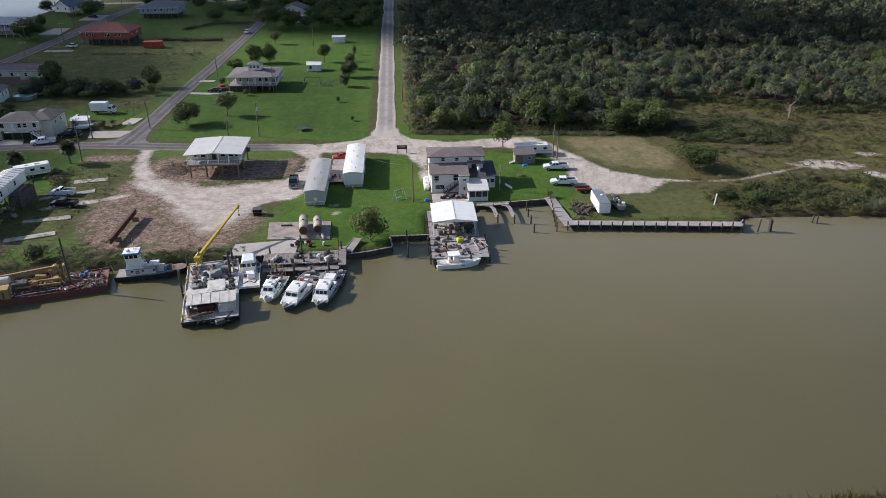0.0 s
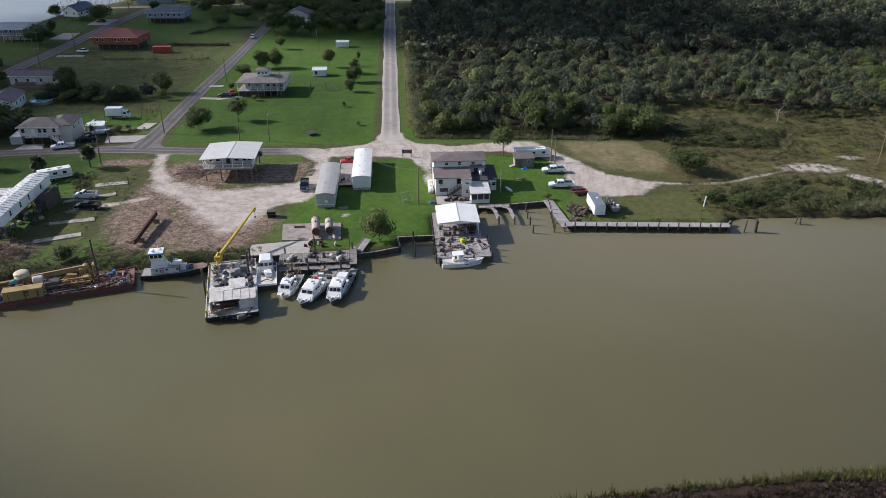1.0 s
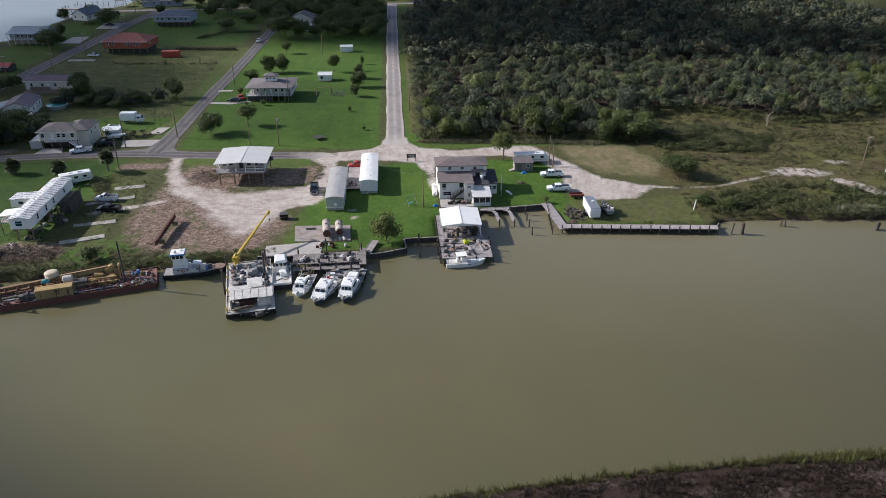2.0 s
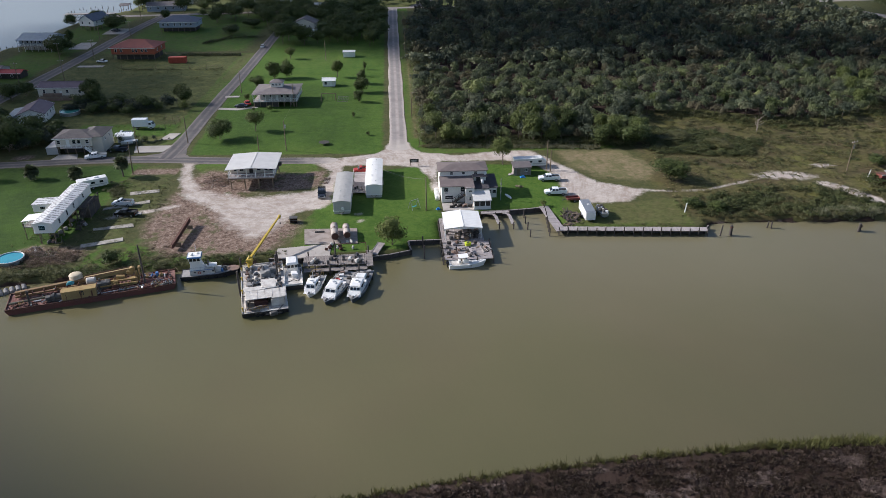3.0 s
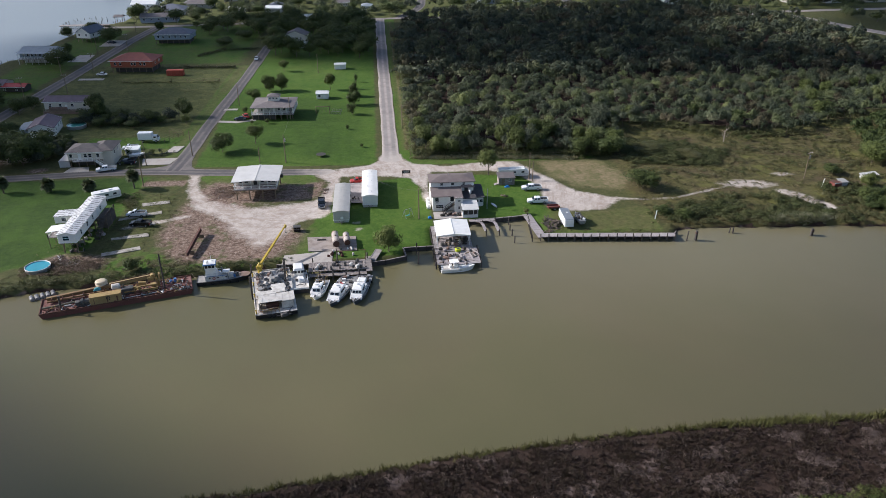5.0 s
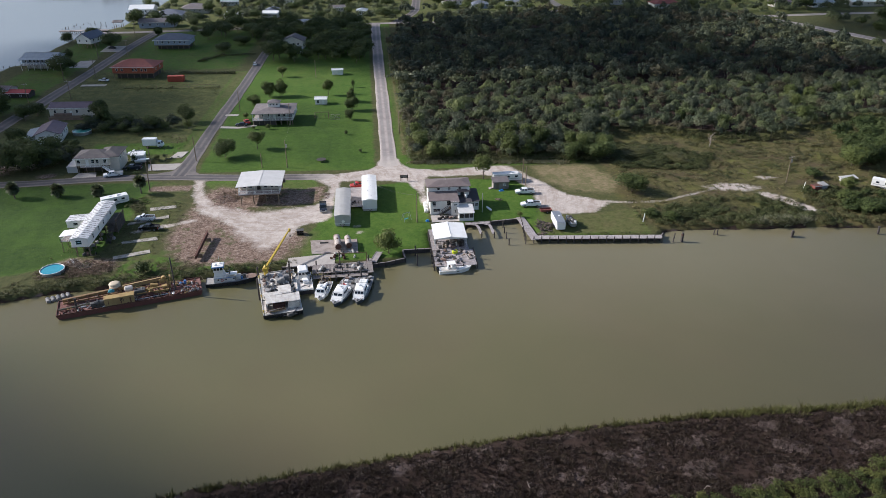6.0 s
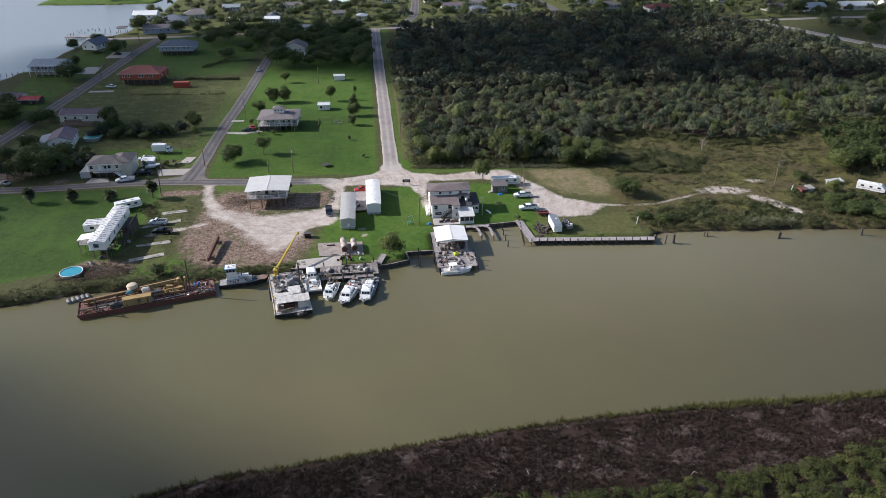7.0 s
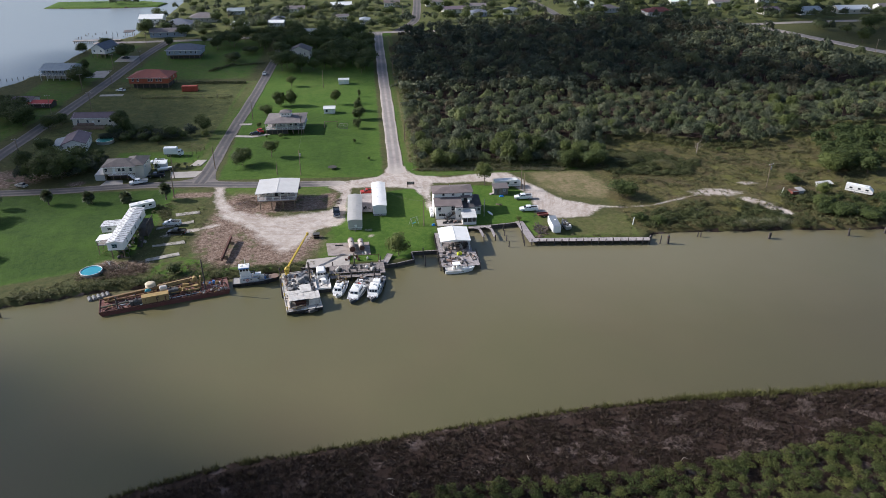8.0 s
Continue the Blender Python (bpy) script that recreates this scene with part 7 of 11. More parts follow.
for k, (x, y, ln, r) in enumerate(((-51.6, -7.6, 5.8, 0.86), (-48.9, -7.6, 4.6, 0.8))):
    tk = thing("fuel_tank", "rust-streaked horizontal steel tank on a pad", "tank", x, y, G + 0.2, 6, "fuel tanks")
    c = Geo().cyl((0, -ln / 2, r + 0.45), (0, ln / 2, r + 0.45), r, r, 20)
    c.ball((0, -ln / 2, r + 0.45), (r * 0.98, 0.18, r * 0.98), 16, 8)
    part("shell", c, M_TANK, tk)
    for s in (-0.3, 0.3):
        part("saddle", Geo().box(0, ln * s, 0.4, 1.5, 0.3, 0.8), M_CONCRETE, tk)
    part("end_cap", Geo().cyl((0, -ln / 2 - 0.2, r + 0.45), (0, -ln / 2 - 0.16, r + 0.45), r * 0.8, r * 0.92, 20), M_RUST_DARK, tk, "rusted end plate")
    part("filler_cap", Geo().cyl((0, 0, 2 * r + 0.4), (0, 0, 2 * r + 0.65), 0.16, 0.16, 8), M_RUST_DARK, tk)
    for s in (-0.45, 0.0, 0.45):
        seg = Geo().cyl((0, ln * s - 0.03, r + 0.45), (0, ln * s + 0.03, r + 0.45), r + 0.02, r + 0.02, 20)
        part("hoop", seg, M_RUST_DARK, tk)
for k in range(12):
    g = Geo().box(0, 0, 0.2, rd.uniform(0.4, 1.0), rd.uniform(0.3, 0.8), rd.uniform(0.25, 0.6), c=0.06).box(0.1, 0.1, 0.5, 0.3, 0.3, 0.2, c=0.03)
    solid("scrap", g, rd.choice([M_MACHINE, M_RUST_DARK, M_DIRTY_WHITE, M_DIRTY_WHITE]), "discarded machine scrap on the concrete", "scrap", rd.uniform(-53.5, -47), rd.uniform(-14.6, -10.4), G + 0.16, rd.uniform(0, 180), "scrap by the tanks")
solid("hatch", Geo().box(0, 0, 0.1, 2.2, 0.5, 0.2, c=0.03).box(0, 0, 0.21, 1.8, 0.3, 0.04), M_TYRE, "dark steel hatch on the concrete pad", "hatch", -55.2, -5.4, G + 0.2, 0)
solid("boat_ramp_plate", Geo().box(0, 0, 0.3, 1.7, 4.6, 0.16, 0, 0.03, 8).box(0.8, 0, 0.42, 0.1, 4.6, 0.12, 0, 0, 8).box(-0.8, 0, 0.42, 0.1, 4.6, 0.12, 0, 0, 8), M_DECK, "old grey plank ramp lying on the bank", "ramp", -41.8, -15.0, G, -22)
bin_ob = thing("waste_bin", "dark steel waste bin standing on the lot's edge", "bin", -61.8, 0.9, G, 4)
part("body", Geo().loft([[(-0.8, -0.6, 0), (0.8, -0.6, 0), (0.8, 0.6, 0), (-0.8, 0.6, 0)], [(-0.9, -0.7, 1.3), (0.9, -0.7, 1.3), (0.9, 0.7, 1.3), (-0.9, 0.7, 1.3)]]), M_CAR_BLACK, bin_ob)
part("lid", Geo().box(0, 0, 1.36, 1.9, 1.5, 0.1, c=0.03), M_MACHINE, bin_ob)
part("rib", Geo().box(0, -0.69, 0.8, 1.75, 0.08, 0.1), M_MACHINE, bin_ob)

# leaning steel beam in the dirt yard
ib = thing("steel_beam", "rusty steel beam propped up on the dirt yard", "beam", -86.4, -5.2, G, -3)
ibg = Geo()
for dx, w, h in ((0, 0.1, 0.9),):
    ibg.box(0, 0, 1.35, w, 13.6, h, 0, 0, 2)
ibg.box(0, 0, 1.8, 0.5, 13.6, 0.08, 0, 0, 2).box(0, 0, 0.9, 0.5, 13.6, 0.08, 0, 0, 2)
part("web", ibg, M_RUST_DARK, ib)
for yy in (-4.5, 4.5):
    part("trestle", Geo().box(0.5, yy, 0.45, 1.3, 0.3, 0.9, c=0.03), M_TIMBER, ib)


# ---- boats ----
def hull(ln, beam, height, draft=0.5, rake=0.9, bow_fine=0.42, tumble=0.88, blunt=2.1):
    """A hull with its bow to +y, its waterline at z = 0; returns the hull, and its half-width along the deck."""
    def half(s):
        return beam / 2 * (1.0 if s < bow_fine else max(0.03, 1 - ((s - bow_fine) / (1 - bow_fine)) ** blunt)) * (0.93 + 0.07 * min(1, s / 0.2))
    rings = []
    for s in (0, 0.08, 0.2, 0.35, 0.5, 0.62, 0.72, 0.81, 0.88, 0.94, 0.98, 1.0):
        b, sheer = half(s), height * (1 + 0.35 * max(0, s - 0.45) ** 1.5 * 2)
        y = (s - 0.5) * ln
        yb = y - rake * max(0, s - 0.5) ** 2 * 4 * 0.5
        rings.append([(b, y, sheer), (b * tumble, yb, 0.05), (b * 0.45, yb, -draft * 0.8), (0, yb, -draft), (-b * 0.45, yb, -draft * 0.8), (-b * tumble, yb, 0.05), (-b, y, sheer)])
    return Geo().loft(rings), half


def gunwale(ln, half, height, r=0.07):
    rings = []
    for side, run in ((-1, np.linspace(0, 1, 13)), (1, np.linspace(1, 0, 13))):
        for s in run:
            x, y, z = side * half(s), (s - 0.5) * ln, height * (1 + 0.35 * max(0, s - 0.45) ** 1.5 * 2)
            rings.append([(x - r, y, z - r), (x + r, y, z - r), (x + r, y, z + r), (x - r, y, z + r)])
    return Geo().loft(rings)


def cabin(y0, y1, w, z0, h, slope=0.5, tuck=0.15):
    """A deckhouse: sides lean in, front (+y) slopes."""
    a, b = w / 2, w / 2 - tuck
    return Geo().loft([[(-a, y0, z0), (a, y0, z0), (a * 0.9, y1 + slope, z0), (-a * 0.9, y1 + slope, z0)], [(-b, y0 + 0.05, z0 + h), (b, y0 + 0.05, z0 + h), (b * 0.9, y1, z0 + h), (-b * 0.9, y1, z0 + h)]])


def panes(boat, y, w, z, h, n, tilt=0.0):
    """Window panes across a front at y."""
    for i in range(n):
        x = -w / 2 + w * (i + 0.5) / n
        part("pane", Geo().box(x, y, z, w / n * 0.78, 0.06, h, 0, 0.01, -tilt), M_GLASS, boat)


def crew_boat(label, bow, stern, beam, height, dark=True, seed=1, fronts=2):
    """A workboat moored bow out: full bow, broad white trunk cabin and wheelhouse forward, grey after deck."""
    bx, by = bow
    sx, sy = stern
    ln = math.hypot(bx - sx, by - sy)
    b = thing("work_boat", label, "boat", (bx + sx) / 2, (by + sy) / 2, 0, math.degrees(math.atan2(by - sy, bx - sx)) - 90, "moored work boats")
    hg, half = hull(ln, beam, height, 0.5, 0.9, 0.55, 0.9, 2.5)

    def sheer(s):
        return height * (1 + 0.35 * max(0, s - 0.45) ** 1.5 * 2)

    part("hull", hg, M_HULL_DARK if dark else M_HULL_WHITE, b, "dark slate hull" if dark else "white hull")
    part("gunwale", gunwale(ln, half, height + 0.03, 0.06), M_DECK_GREY if dark else M_HULL_WHITE, b)
    part("foredeck", Geo().loft([[(-half(s) * 0.95, (s - 0.5) * ln, sheer(s)), (half(s) * 0.95, (s - 0.5) * ln, sheer(s)), (half(s) * 0.9, (s - 0.5) * ln, sheer(s) + 0.06), (-half(s) * 0.9, (s - 0.5) * ln, sheer(s) + 0.06)] for s in (0.6, 0.75, 0.88, 0.97)]), M_DECK_GREY if dark else M_HULL_WHITE, b)
    part("after_deck", Geo().box(0, -ln * 0.24, height + 0.03, beam * 0.9, ln * 0.5, 0.06), M_DECK_GREY, b)
    y1 = ln * 0.26
    part("trunk_cabin", cabin(-ln * 0.1, y1 + ln * 0.06, beam * 0.8, height, 0.6, 0.9, 0.12), M_HULL_WHITE, b)
    part("wheelhouse", cabin(ln * 0.0, y1 - 0.2, beam * 0.7, height + 0.55, 0.85, 0.7, 0.2), M_HULL_WHITE, b)
    rf = height + 1.41
    part("wheelhouse_roof", Geo().loft([[(-beam * 0.35, -0.3, rf), (beam * 0.35, -0.3, rf), (beam * 0.3, y1 - 0.1, rf), (-beam * 0.3, y1 - 0.1, rf)], [(-beam * 0.26, 0.2, rf + 0.16), (beam * 0.26, 0.2, rf + 0.16), (beam * 0.22, y1 - 0.6, rf + 0.14), (-beam * 0.22, y1 - 0.6, rf + 0.14)]]), M_HULL_WHITE, b)
    for i in range(fronts):
        w = beam * 0.54 / fronts
        part("pane", Geo().box(-beam * 0.27 + w * (i + 0.5), y1 + 0.17, height + 1.0, w * 0.78, 0.1, 0.55, 0, 0.02, 36), M_GLASS, b)
    for side in (-1, 1):
        for k in range(3):
            part("pane", Geo().box(side * (beam * 0.325 - 0.03), ln * 0.035 + k * ln * 0.068, height + 1.0, 0.1, ln * 0.05, 0.4, 0, 0.02, 0, side * -10), M_GLASS, b)
        for k in range(2):
            part("port_light", Geo().cyl((side * beam * 0.37, -ln * 0.04 + k * ln * 0.1, height + 0.34), (side * (beam * 0.37 + 0.06), -ln * 0.04 + k * ln * 0.1, height + 0.34), 0.13, 0.13, 8), M_GLASS, b)
    part("fore_hatch", Geo().box(0, y1 + ln * 0.12, height * 1.15 + 0.1, 0.7, 0.7, 0.14, 0, 0.03), M_HULL_WHITE, b)
    part("mast", Geo().cyl((0, 0.3, rf), (0, 0.1, rf + 1.7), 0.05, 0.03, 6).cyl((-0.6, 0.2, rf + 1.0), (0.6, 0.2, rf + 1.0), 0.03, 0.03, 6), M_TRIM, b)
    part("radar", Geo().cyl((0.3, 0.9, rf + 0.1), (0.3, 0.9, rf + 0.38), 0.32, 0.27, 12), M_HULL_WHITE, b)
    part("horn", Geo().cyl((-0.5, 1.2, rf + 0.22), (-0.5, 1.8, rf + 0.22), 0.05, 0.1, 8), M_STEEL, b)
    r = random.Random(seed)
    for k in range(9):
        part("deck_box", Geo().box(r.uniform(-beam * 0.34, beam * 0.34), -ln * (0.1 + 0.042 * k), height + 0.28, r.uniform(0.35, 1.0), r.uniform(0.4, 0.9), r.uniform(0.25, 0.6), r.uniform(0, 30), 0.04), r.choice([M_MACHINE, M_HULL_WHITE, M_DECK_GREY, M_INSIDE, M_DEBRIS]), b)
    for k in range(3):
        part("rope_coil", Geo().ring((r.uniform(-beam * 0.3, beam * 0.3), -ln * r.uniform(0.15, 0.44), height + 0.12), 0.3, 0.07, "z", 12, 5), M_TYRE, b)
    for side in (-1, 1):
        tops = []
        for s in (0.62, 0.7, 0.78, 0.86, 0.93):
            p = Vector((side * half(s) * 0.94, (s - 0.5) * ln, sheer(s)))
            tops.append(p + Vector((0, 0, 0.55)))
            part("stanchion", Geo().cyl(p, tops[-1], 0.022, 0.022, 5), M_STEEL, b)
        part("bow_rail", Geo().tube(tops, [0.022] * 5, 5), M_STEEL, b)
    part("anchor", Geo().box(0, ln * 0.44, height * 1.2 + 0.16, 0.3, 0.9, 0.16, c=0.03), M_MACHINE, b)
    for side in (-1, 1):
        for s in (0.2, 0.42):
            part("fender", Geo().cyl((side * (half(s) + 0.12), (s - 0.5) * ln, height - 0.7), (side * (half(s) + 0.12), (s - 0.5) * ln, height - 0.05), 0.14, 0.14, 8), M_TYRE, b)
    return b


b1 = crew_boat("small white cabin boat with cream after deck moored at the dock", (-55.3, -33.2), (-53.8, -25.0), 3.2, 0.7, False, 2)
b2 = crew_boat("dark-hulled work boat with white wheelhouse moored at the dock", (-51.8, -36.4), (-47.8, -23.9), 3.9, 0.8, True, 3)
b3 = crew_boat("dark-hulled patrol-type work boat with white cabin at the dock's end", (-46.6, -36.0), (-44.3, -23.9), 3.7, 0.85, True, 4, 3)
raft = Geo().ring((0, 0, 0), 0.5, 0.14, "z")
raft_ob = part("life_ring", raft, M_RED_PAINT, b2, "orange-red life ring")
raft_ob.location = (0.3, -1.1, 1.65)
part("engine_cover", Geo().box(0, -2.3, 1.55, 1.9, 1.8, 0.7, c=0.12), M_HULL_WHITE, b3)
part("outboard", Geo().box(0, -4.5, 1.2, 0.5, 0.5, 0.8, c=0.1), M_MACHINE, b1)
frame_g = Geo()
for x in (-1.1, 1.1):
    for y in (-3.6, -1.0):
        frame_g.cyl((x, y, 0.9), (x, y, 2.3), 0.04, 0.04, 6)
frame_g.cyl((-1.1, -3.6, 2.3), (1.1, -3.6, 2.3), 0.04, 0.04, 6).cyl((-1.1, -1, 2.3), (1.1, -1, 2.3), 0.04, 0.04, 6).cyl((-1.1, -3.6, 2.3), (-1.1, -1, 2.3), 0.04, 0.04, 6).cyl((1.1, -3.6, 2.3), (1.1, -1, 2.3), 0.04, 0.04, 6)
part("awning_frame", frame_g, M_YELLOW_OLD, b1)


def push_boat():
    """The square white boat lying beside the crane barge."""
    b = thing("push_boat", "square-sterned white utility boat beside the crane barge", "boat", -59.2, -24.4, 0, 8)
    g = Geo().loft([[(-1.8, y, h), (1.8, y, h), (1.7, y, -0.3), (-1.7, y, -0.3)] for y, h in ((-5.2, 0.95), (3.0, 0.95))] + [[(-1.1, 5.2, 1.15), (1.1, 5.2, 1.15), (0.7, 4.7, -0.2), (-0.7, 4.7, -0.2)]])
    part("hull", g, M_HULL_BLACK, b)
    part("deck", Geo().box(0, -1.3, 1.0, 3.5, 7.7, 0.08, c=0.02), M_DIRTY_WHITE, b)
    part("bulwark", Geo().box(-1.78, -1.2, 1.25, 0.08, 8.0, 0.5).box(1.78, -1.2, 1.25, 0.08, 8.0, 0.5).box(0, -5.15, 1.2, 3.5, 0.1, 0.4), M_HULL_WHITE, b)
    part("cabin", cabin(0.6, 3.6, 2.4, 1.0, 1.9, 0.4, 0.2), M_HULL_WHITE, b)
    part("roof", Geo().loft([[(-1.25, 0.3, 2.9), (1.25, 0.3, 2.9), (1.15, 3.8, 2.9), (-1.15, 3.8, 2.9)], [(-0.9, 0.6, 3.25), (0.9, 0.6, 3.25), (0.8, 3.4, 3.25), (-0.8, 3.4, 3.25)]]), M_HULL_WHITE, b)
    for x in (-0.75, 0, 0.75):
        part("pane", Geo().box(x, 0.58, 2.35, 0.55, 0.06, 0.6, 0, 0.01), M_GLASS, b)
    for s in (-1, 1):
        for y in (1.3, 2.4):
            part("pane", Geo().box(s * 1.09, y, 2.35, 0.06, 0.7, 0.6), M_GLASS, b)
    part("engine_box", Geo().box(0.3, -1.2, 1.4, 1.3, 1.8, 0.8, 8, 0.08), M_HULL_WHITE, b)
    part("fire_hose", Geo().tube([(-1, -3.5, 1.1), (0, -2.8, 1.12), (0.9, -3.6, 1.1), (1.3, -2.6, 1.1)], [0.05] * 4, 6), M_TYRE, b)
    part("winch", Geo().cyl((-0.9, -0.9, 1.3), (0.0, -1.1, 1.3), 0.25, 0.25, 10), M_MACHINE, b)
    return b


push_boat()


def console_boat():
    b = thing("motor_boat", "white open motor boat with a canvas top and black outboards", "boat", -22.7, -22.2, 0, -86)
    hg, half = hull(8.0, 2.6, 0.9, 0.35, 1.0, 0.45)
    part("hull", hg, M_HULL_WHITE, b)
    part("gunwale", gunwale(8.0, half, 0.93, 0.06), M_TRIM, b)
    part("cockpit_sole", Geo().box(0, -1.3, 0.97, 1.9, 4.6, 0.05, c=0.01), M_DIRTY_WHITE, b)
    part("console", Geo().loft([[(-0.5, -1.0, 1), (0.5, -1.0, 1), (0.5, 0.3, 1), (-0.5, 0.3, 1)], [(-0.42, -0.9, 1.9), (0.42, -0.9, 1.9), (0.42, -0.2, 1.9), (-0.42, -0.2, 1.9)]]), M_HULL_WHITE, b)
    part("windscreen", Geo().box(0, -0.15, 2.1, 0.9, 0.05, 0.45, 0, 0, -20), M_GLASS, b)
    part("seat", Geo().box(0, -1.7, 1.3, 1.0, 0.5, 0.6, c=0.08), M_TRIM, b)
    part("canvas_top", Geo().slab([(-0.95, -2.0, 2.5), (0.95, -2.0, 2.5), (0.95, 0.1, 2.58), (-0.95, 0.1, 2.58)], 0.07), M_HULL_WHITE, b)
    fr = Geo()
    for x in (-0.95, 0.95):
        for y in (-1.9, 0.0):
            fr.cyl((x * 0.9, y * 0.8, 0.95), (x * 0.92, y, 2.5), 0.035, 0.035, 6)
    part("top_frame", fr, M_STEEL, b)
    for x in (-0.4, 0.4):
        part("outboard", Geo().box(x, -4.25, 1.05, 0.42, 0.55, 0.75, 0, 0.1).box(x, -4.25, 0.3, 0.16, 0.25, 0.9), M_CAR_BLACK, b)
    for k in range(2):
        part("stripe", Geo().box(1.2, -1.8 + 2.2 * k, 0.62, 0.03, 0.9, 0.16), M_MACHINE, b, "dark lettering bar on the hull")
    part("fender", Geo().cyl((-1.35, 0.5, 0.4), (-1.35, 0.5, 1.0), 0.14, 0.14, 8), M_TRIM, b)
    return b


console_boat()


def crane_barge():
    """A square barge with deckhouse, machinery and a yellow crane boom over its stern."""
    b = thing("crane_barge", "square work barge with cluttered dirty-white deck and yellow crane", "barge", -64.5, -29.6, 0, 10.4)
    w, ln = 8.6, 19.6
    part("hull", Geo().loft([[(-w / 2, -ln / 2, 1.1), (w / 2, -ln / 2, 1.1), (w / 2, -ln / 2 + 0.8, -0.5), (-w / 2, -ln / 2 + 0.8, -0.5)], [(-w / 2, ln / 2, 1.1), (w / 2, ln / 2, 1.1), (w / 2, ln / 2 - 0.8, -0.5), (-w / 2, ln / 2 - 0.8, -0.5)]]), M_HULL_BLACK, b)
    part("deck", Geo().box(0, 0, 1.14, w - 0.1, ln - 0.1, 0.1, c=0.03), M_BARGE_DECK, b)
    part("kerb", Geo().box(-w / 2 + 0.06, 0, 1.28, 0.12, ln, 0.22).box(w / 2 - 0.06, 0, 1.28, 0.12, ln, 0.22).box(0, ln / 2 - 0.06, 1.28, w, 0.12, 0.22), M_DIRTY_WHITE, b)
    # deckhouse with an open front
    part("house_wall", Geo().box(-3.3, -6.9, 2.1, 0.3, 2.6, 1.8, c=0.03).box(2.7, -7.2, 2.1, 2.4, 2.0, 1.8, c=0.03).box(0.2, -5.3, 2.1, 6.6, 0.14, 1.8), M_BARGE_DECK, b)
    part("house_roof", Geo().box(0.4, -6.5, 3.08, 7.5, 2.9, 0.12, 0, 0.03, 5), M_DIRTY_WHITE, b, "flat stained steel roof")
    part("house_roof", Geo().box(-1.6, -4.2, 3.2, 4.0, 1.4, 0.1, 2, 0.03, 3), M_DIRTY_WHITE, b, "raised flat roof sheet")
    part("side_panel", Geo().box(2.5, -8.3, 2.0, 2.4, 0.1, 1.4, 0, 0.02), M_DIRTY_WHITE, b, "pale front panel")
    for k in range(7):
        part("timber", Geo().cyl((-3.4 + 0.1 * k, -8.6 - 0.12 * k, 1.35 + 0.07 * k), (0.7 - 0.2 * k, -8.0 - 0.14 * k, 1.4 + 0.1 * k), 0.09, 0.09, 6), [M_DECK, M_RUST_DARK, M_TIMBER][k % 3], b)
    part("dark_bay", Geo().box(-0.6, -6.6, 1.7, 2.6, 1.8, 1.0, c=0.1).box(-0.6, -7.9, 1.45, 2.2, 0.8, 0.5, c=0.1), M_RUST_DARK, b)
    part("locker", Geo().box(1.3, -3.4, 2.2, 2.2, 2.4, 2.1, 0, 0.05), M_DIRTY_WHITE, b, "white locker house")
    part("locker_roof", Geo().box(1.1, -2.8, 3.35, 2.8, 3.0, 0.1, 0, 0.03, 4), M_DIRTY_WHITE, b)
    r = random.Random(12)
    mats = [M_MACHINE, M_DECK_GREY, M_BARGE_DECK, M_DIRTY_WHITE, M_MACHINE, M_DEBRIS, M_HULL_DARK]
    for k in range(80):
        x, y = r.uniform(-3.9, 3.7), r.uniform(-2.4, 8.6)
        s = r.uniform(0.3, 1.0)
        if r.random() < 0.5:
            g = Geo().box(x, y, 1.2 + s * 0.35, s, s * r.uniform(0.5, 1.2), s * 0.7, r.uniform(0, 90), 0.06).box(x, y, 1.2 + s * 0.75, s * 0.5, s * 0.4, 0.2, r.uniform(0, 90), 0.03)
            part("machine", g, r.choice(mats), b)
        else:
            a = r.uniform(0, 3.1)
            part("winch_drum", Geo().cyl((x - math.cos(a) * s * 0.5, y - math.sin(a) * s * 0.5, 1.65), (x + math.cos(a) * s * 0.5, y + math.sin(a) * s * 0.5, 1.65), 0.24, 0.24, 12).cyl((x - math.cos(a) * s * 0.55, y - math.sin(a) * s * 0.55, 1.65), (x - math.cos(a) * s * 0.5, y - math.sin(a) * s * 0.5, 1.65), 0.36, 0.36, 12), r.choice(mats), b)
    part("sheet_stack", Geo().box(0.6, 0.4, 1.5, 4.4, 1.9, 0.3, 3, 0.04).box(0.2, 0.6, 1.72, 3.0, 1.3, 0.14, -6, 0.03), M_BARGE_DECK, b, "stack of pale steel sheets")
    part("generator", Geo().box(0.6, 3.6, 1.9, 2.0, 1.5, 1.3, 14, 0.08).box(0.9, 3.2, 2.7, 0.9, 0.7, 0.4, 30, 0.05).cyl((0.2, 4.2, 2.4), (0.2, 4.2, 3.4), 0.1, 0.1, 8), M_DECK_GREY, b, "grey generator set")
    part("winch_frame", Geo().box(2.2, 4.9, 1.7, 1.6, 1.2, 0.9, -10, 0.05).cyl((1.6, 4.9, 2.3), (2.8, 4.7, 2.3), 0.45, 0.45, 14), M_DECK_GREY, b)
    part("round_hatch", Geo().cyl((-2.5, -0.6, 2.3), (-2.5, -0.6, 2.5), 0.75, 0.7, 16).cyl((-2.5, -0.6, 1.2), (-2.5, -0.6, 2.3), 0.62, 0.62, 16), M_DECK_GREY, b, "grey round capstan")
    part("side_walk", Geo().box(3.9, -2.0, 1.3, 0.5, 13.5, 0.2, 0, 0.03), M_DIRTY_WHITE, b)
    for k in range(5):
        part("roof_seam", Geo().box(-2.6 + 1.4 * k, -6.5, 3.17, 0.06, 2.9, 0.05, 0, 0, 5), M_BARGE_DECK, b)
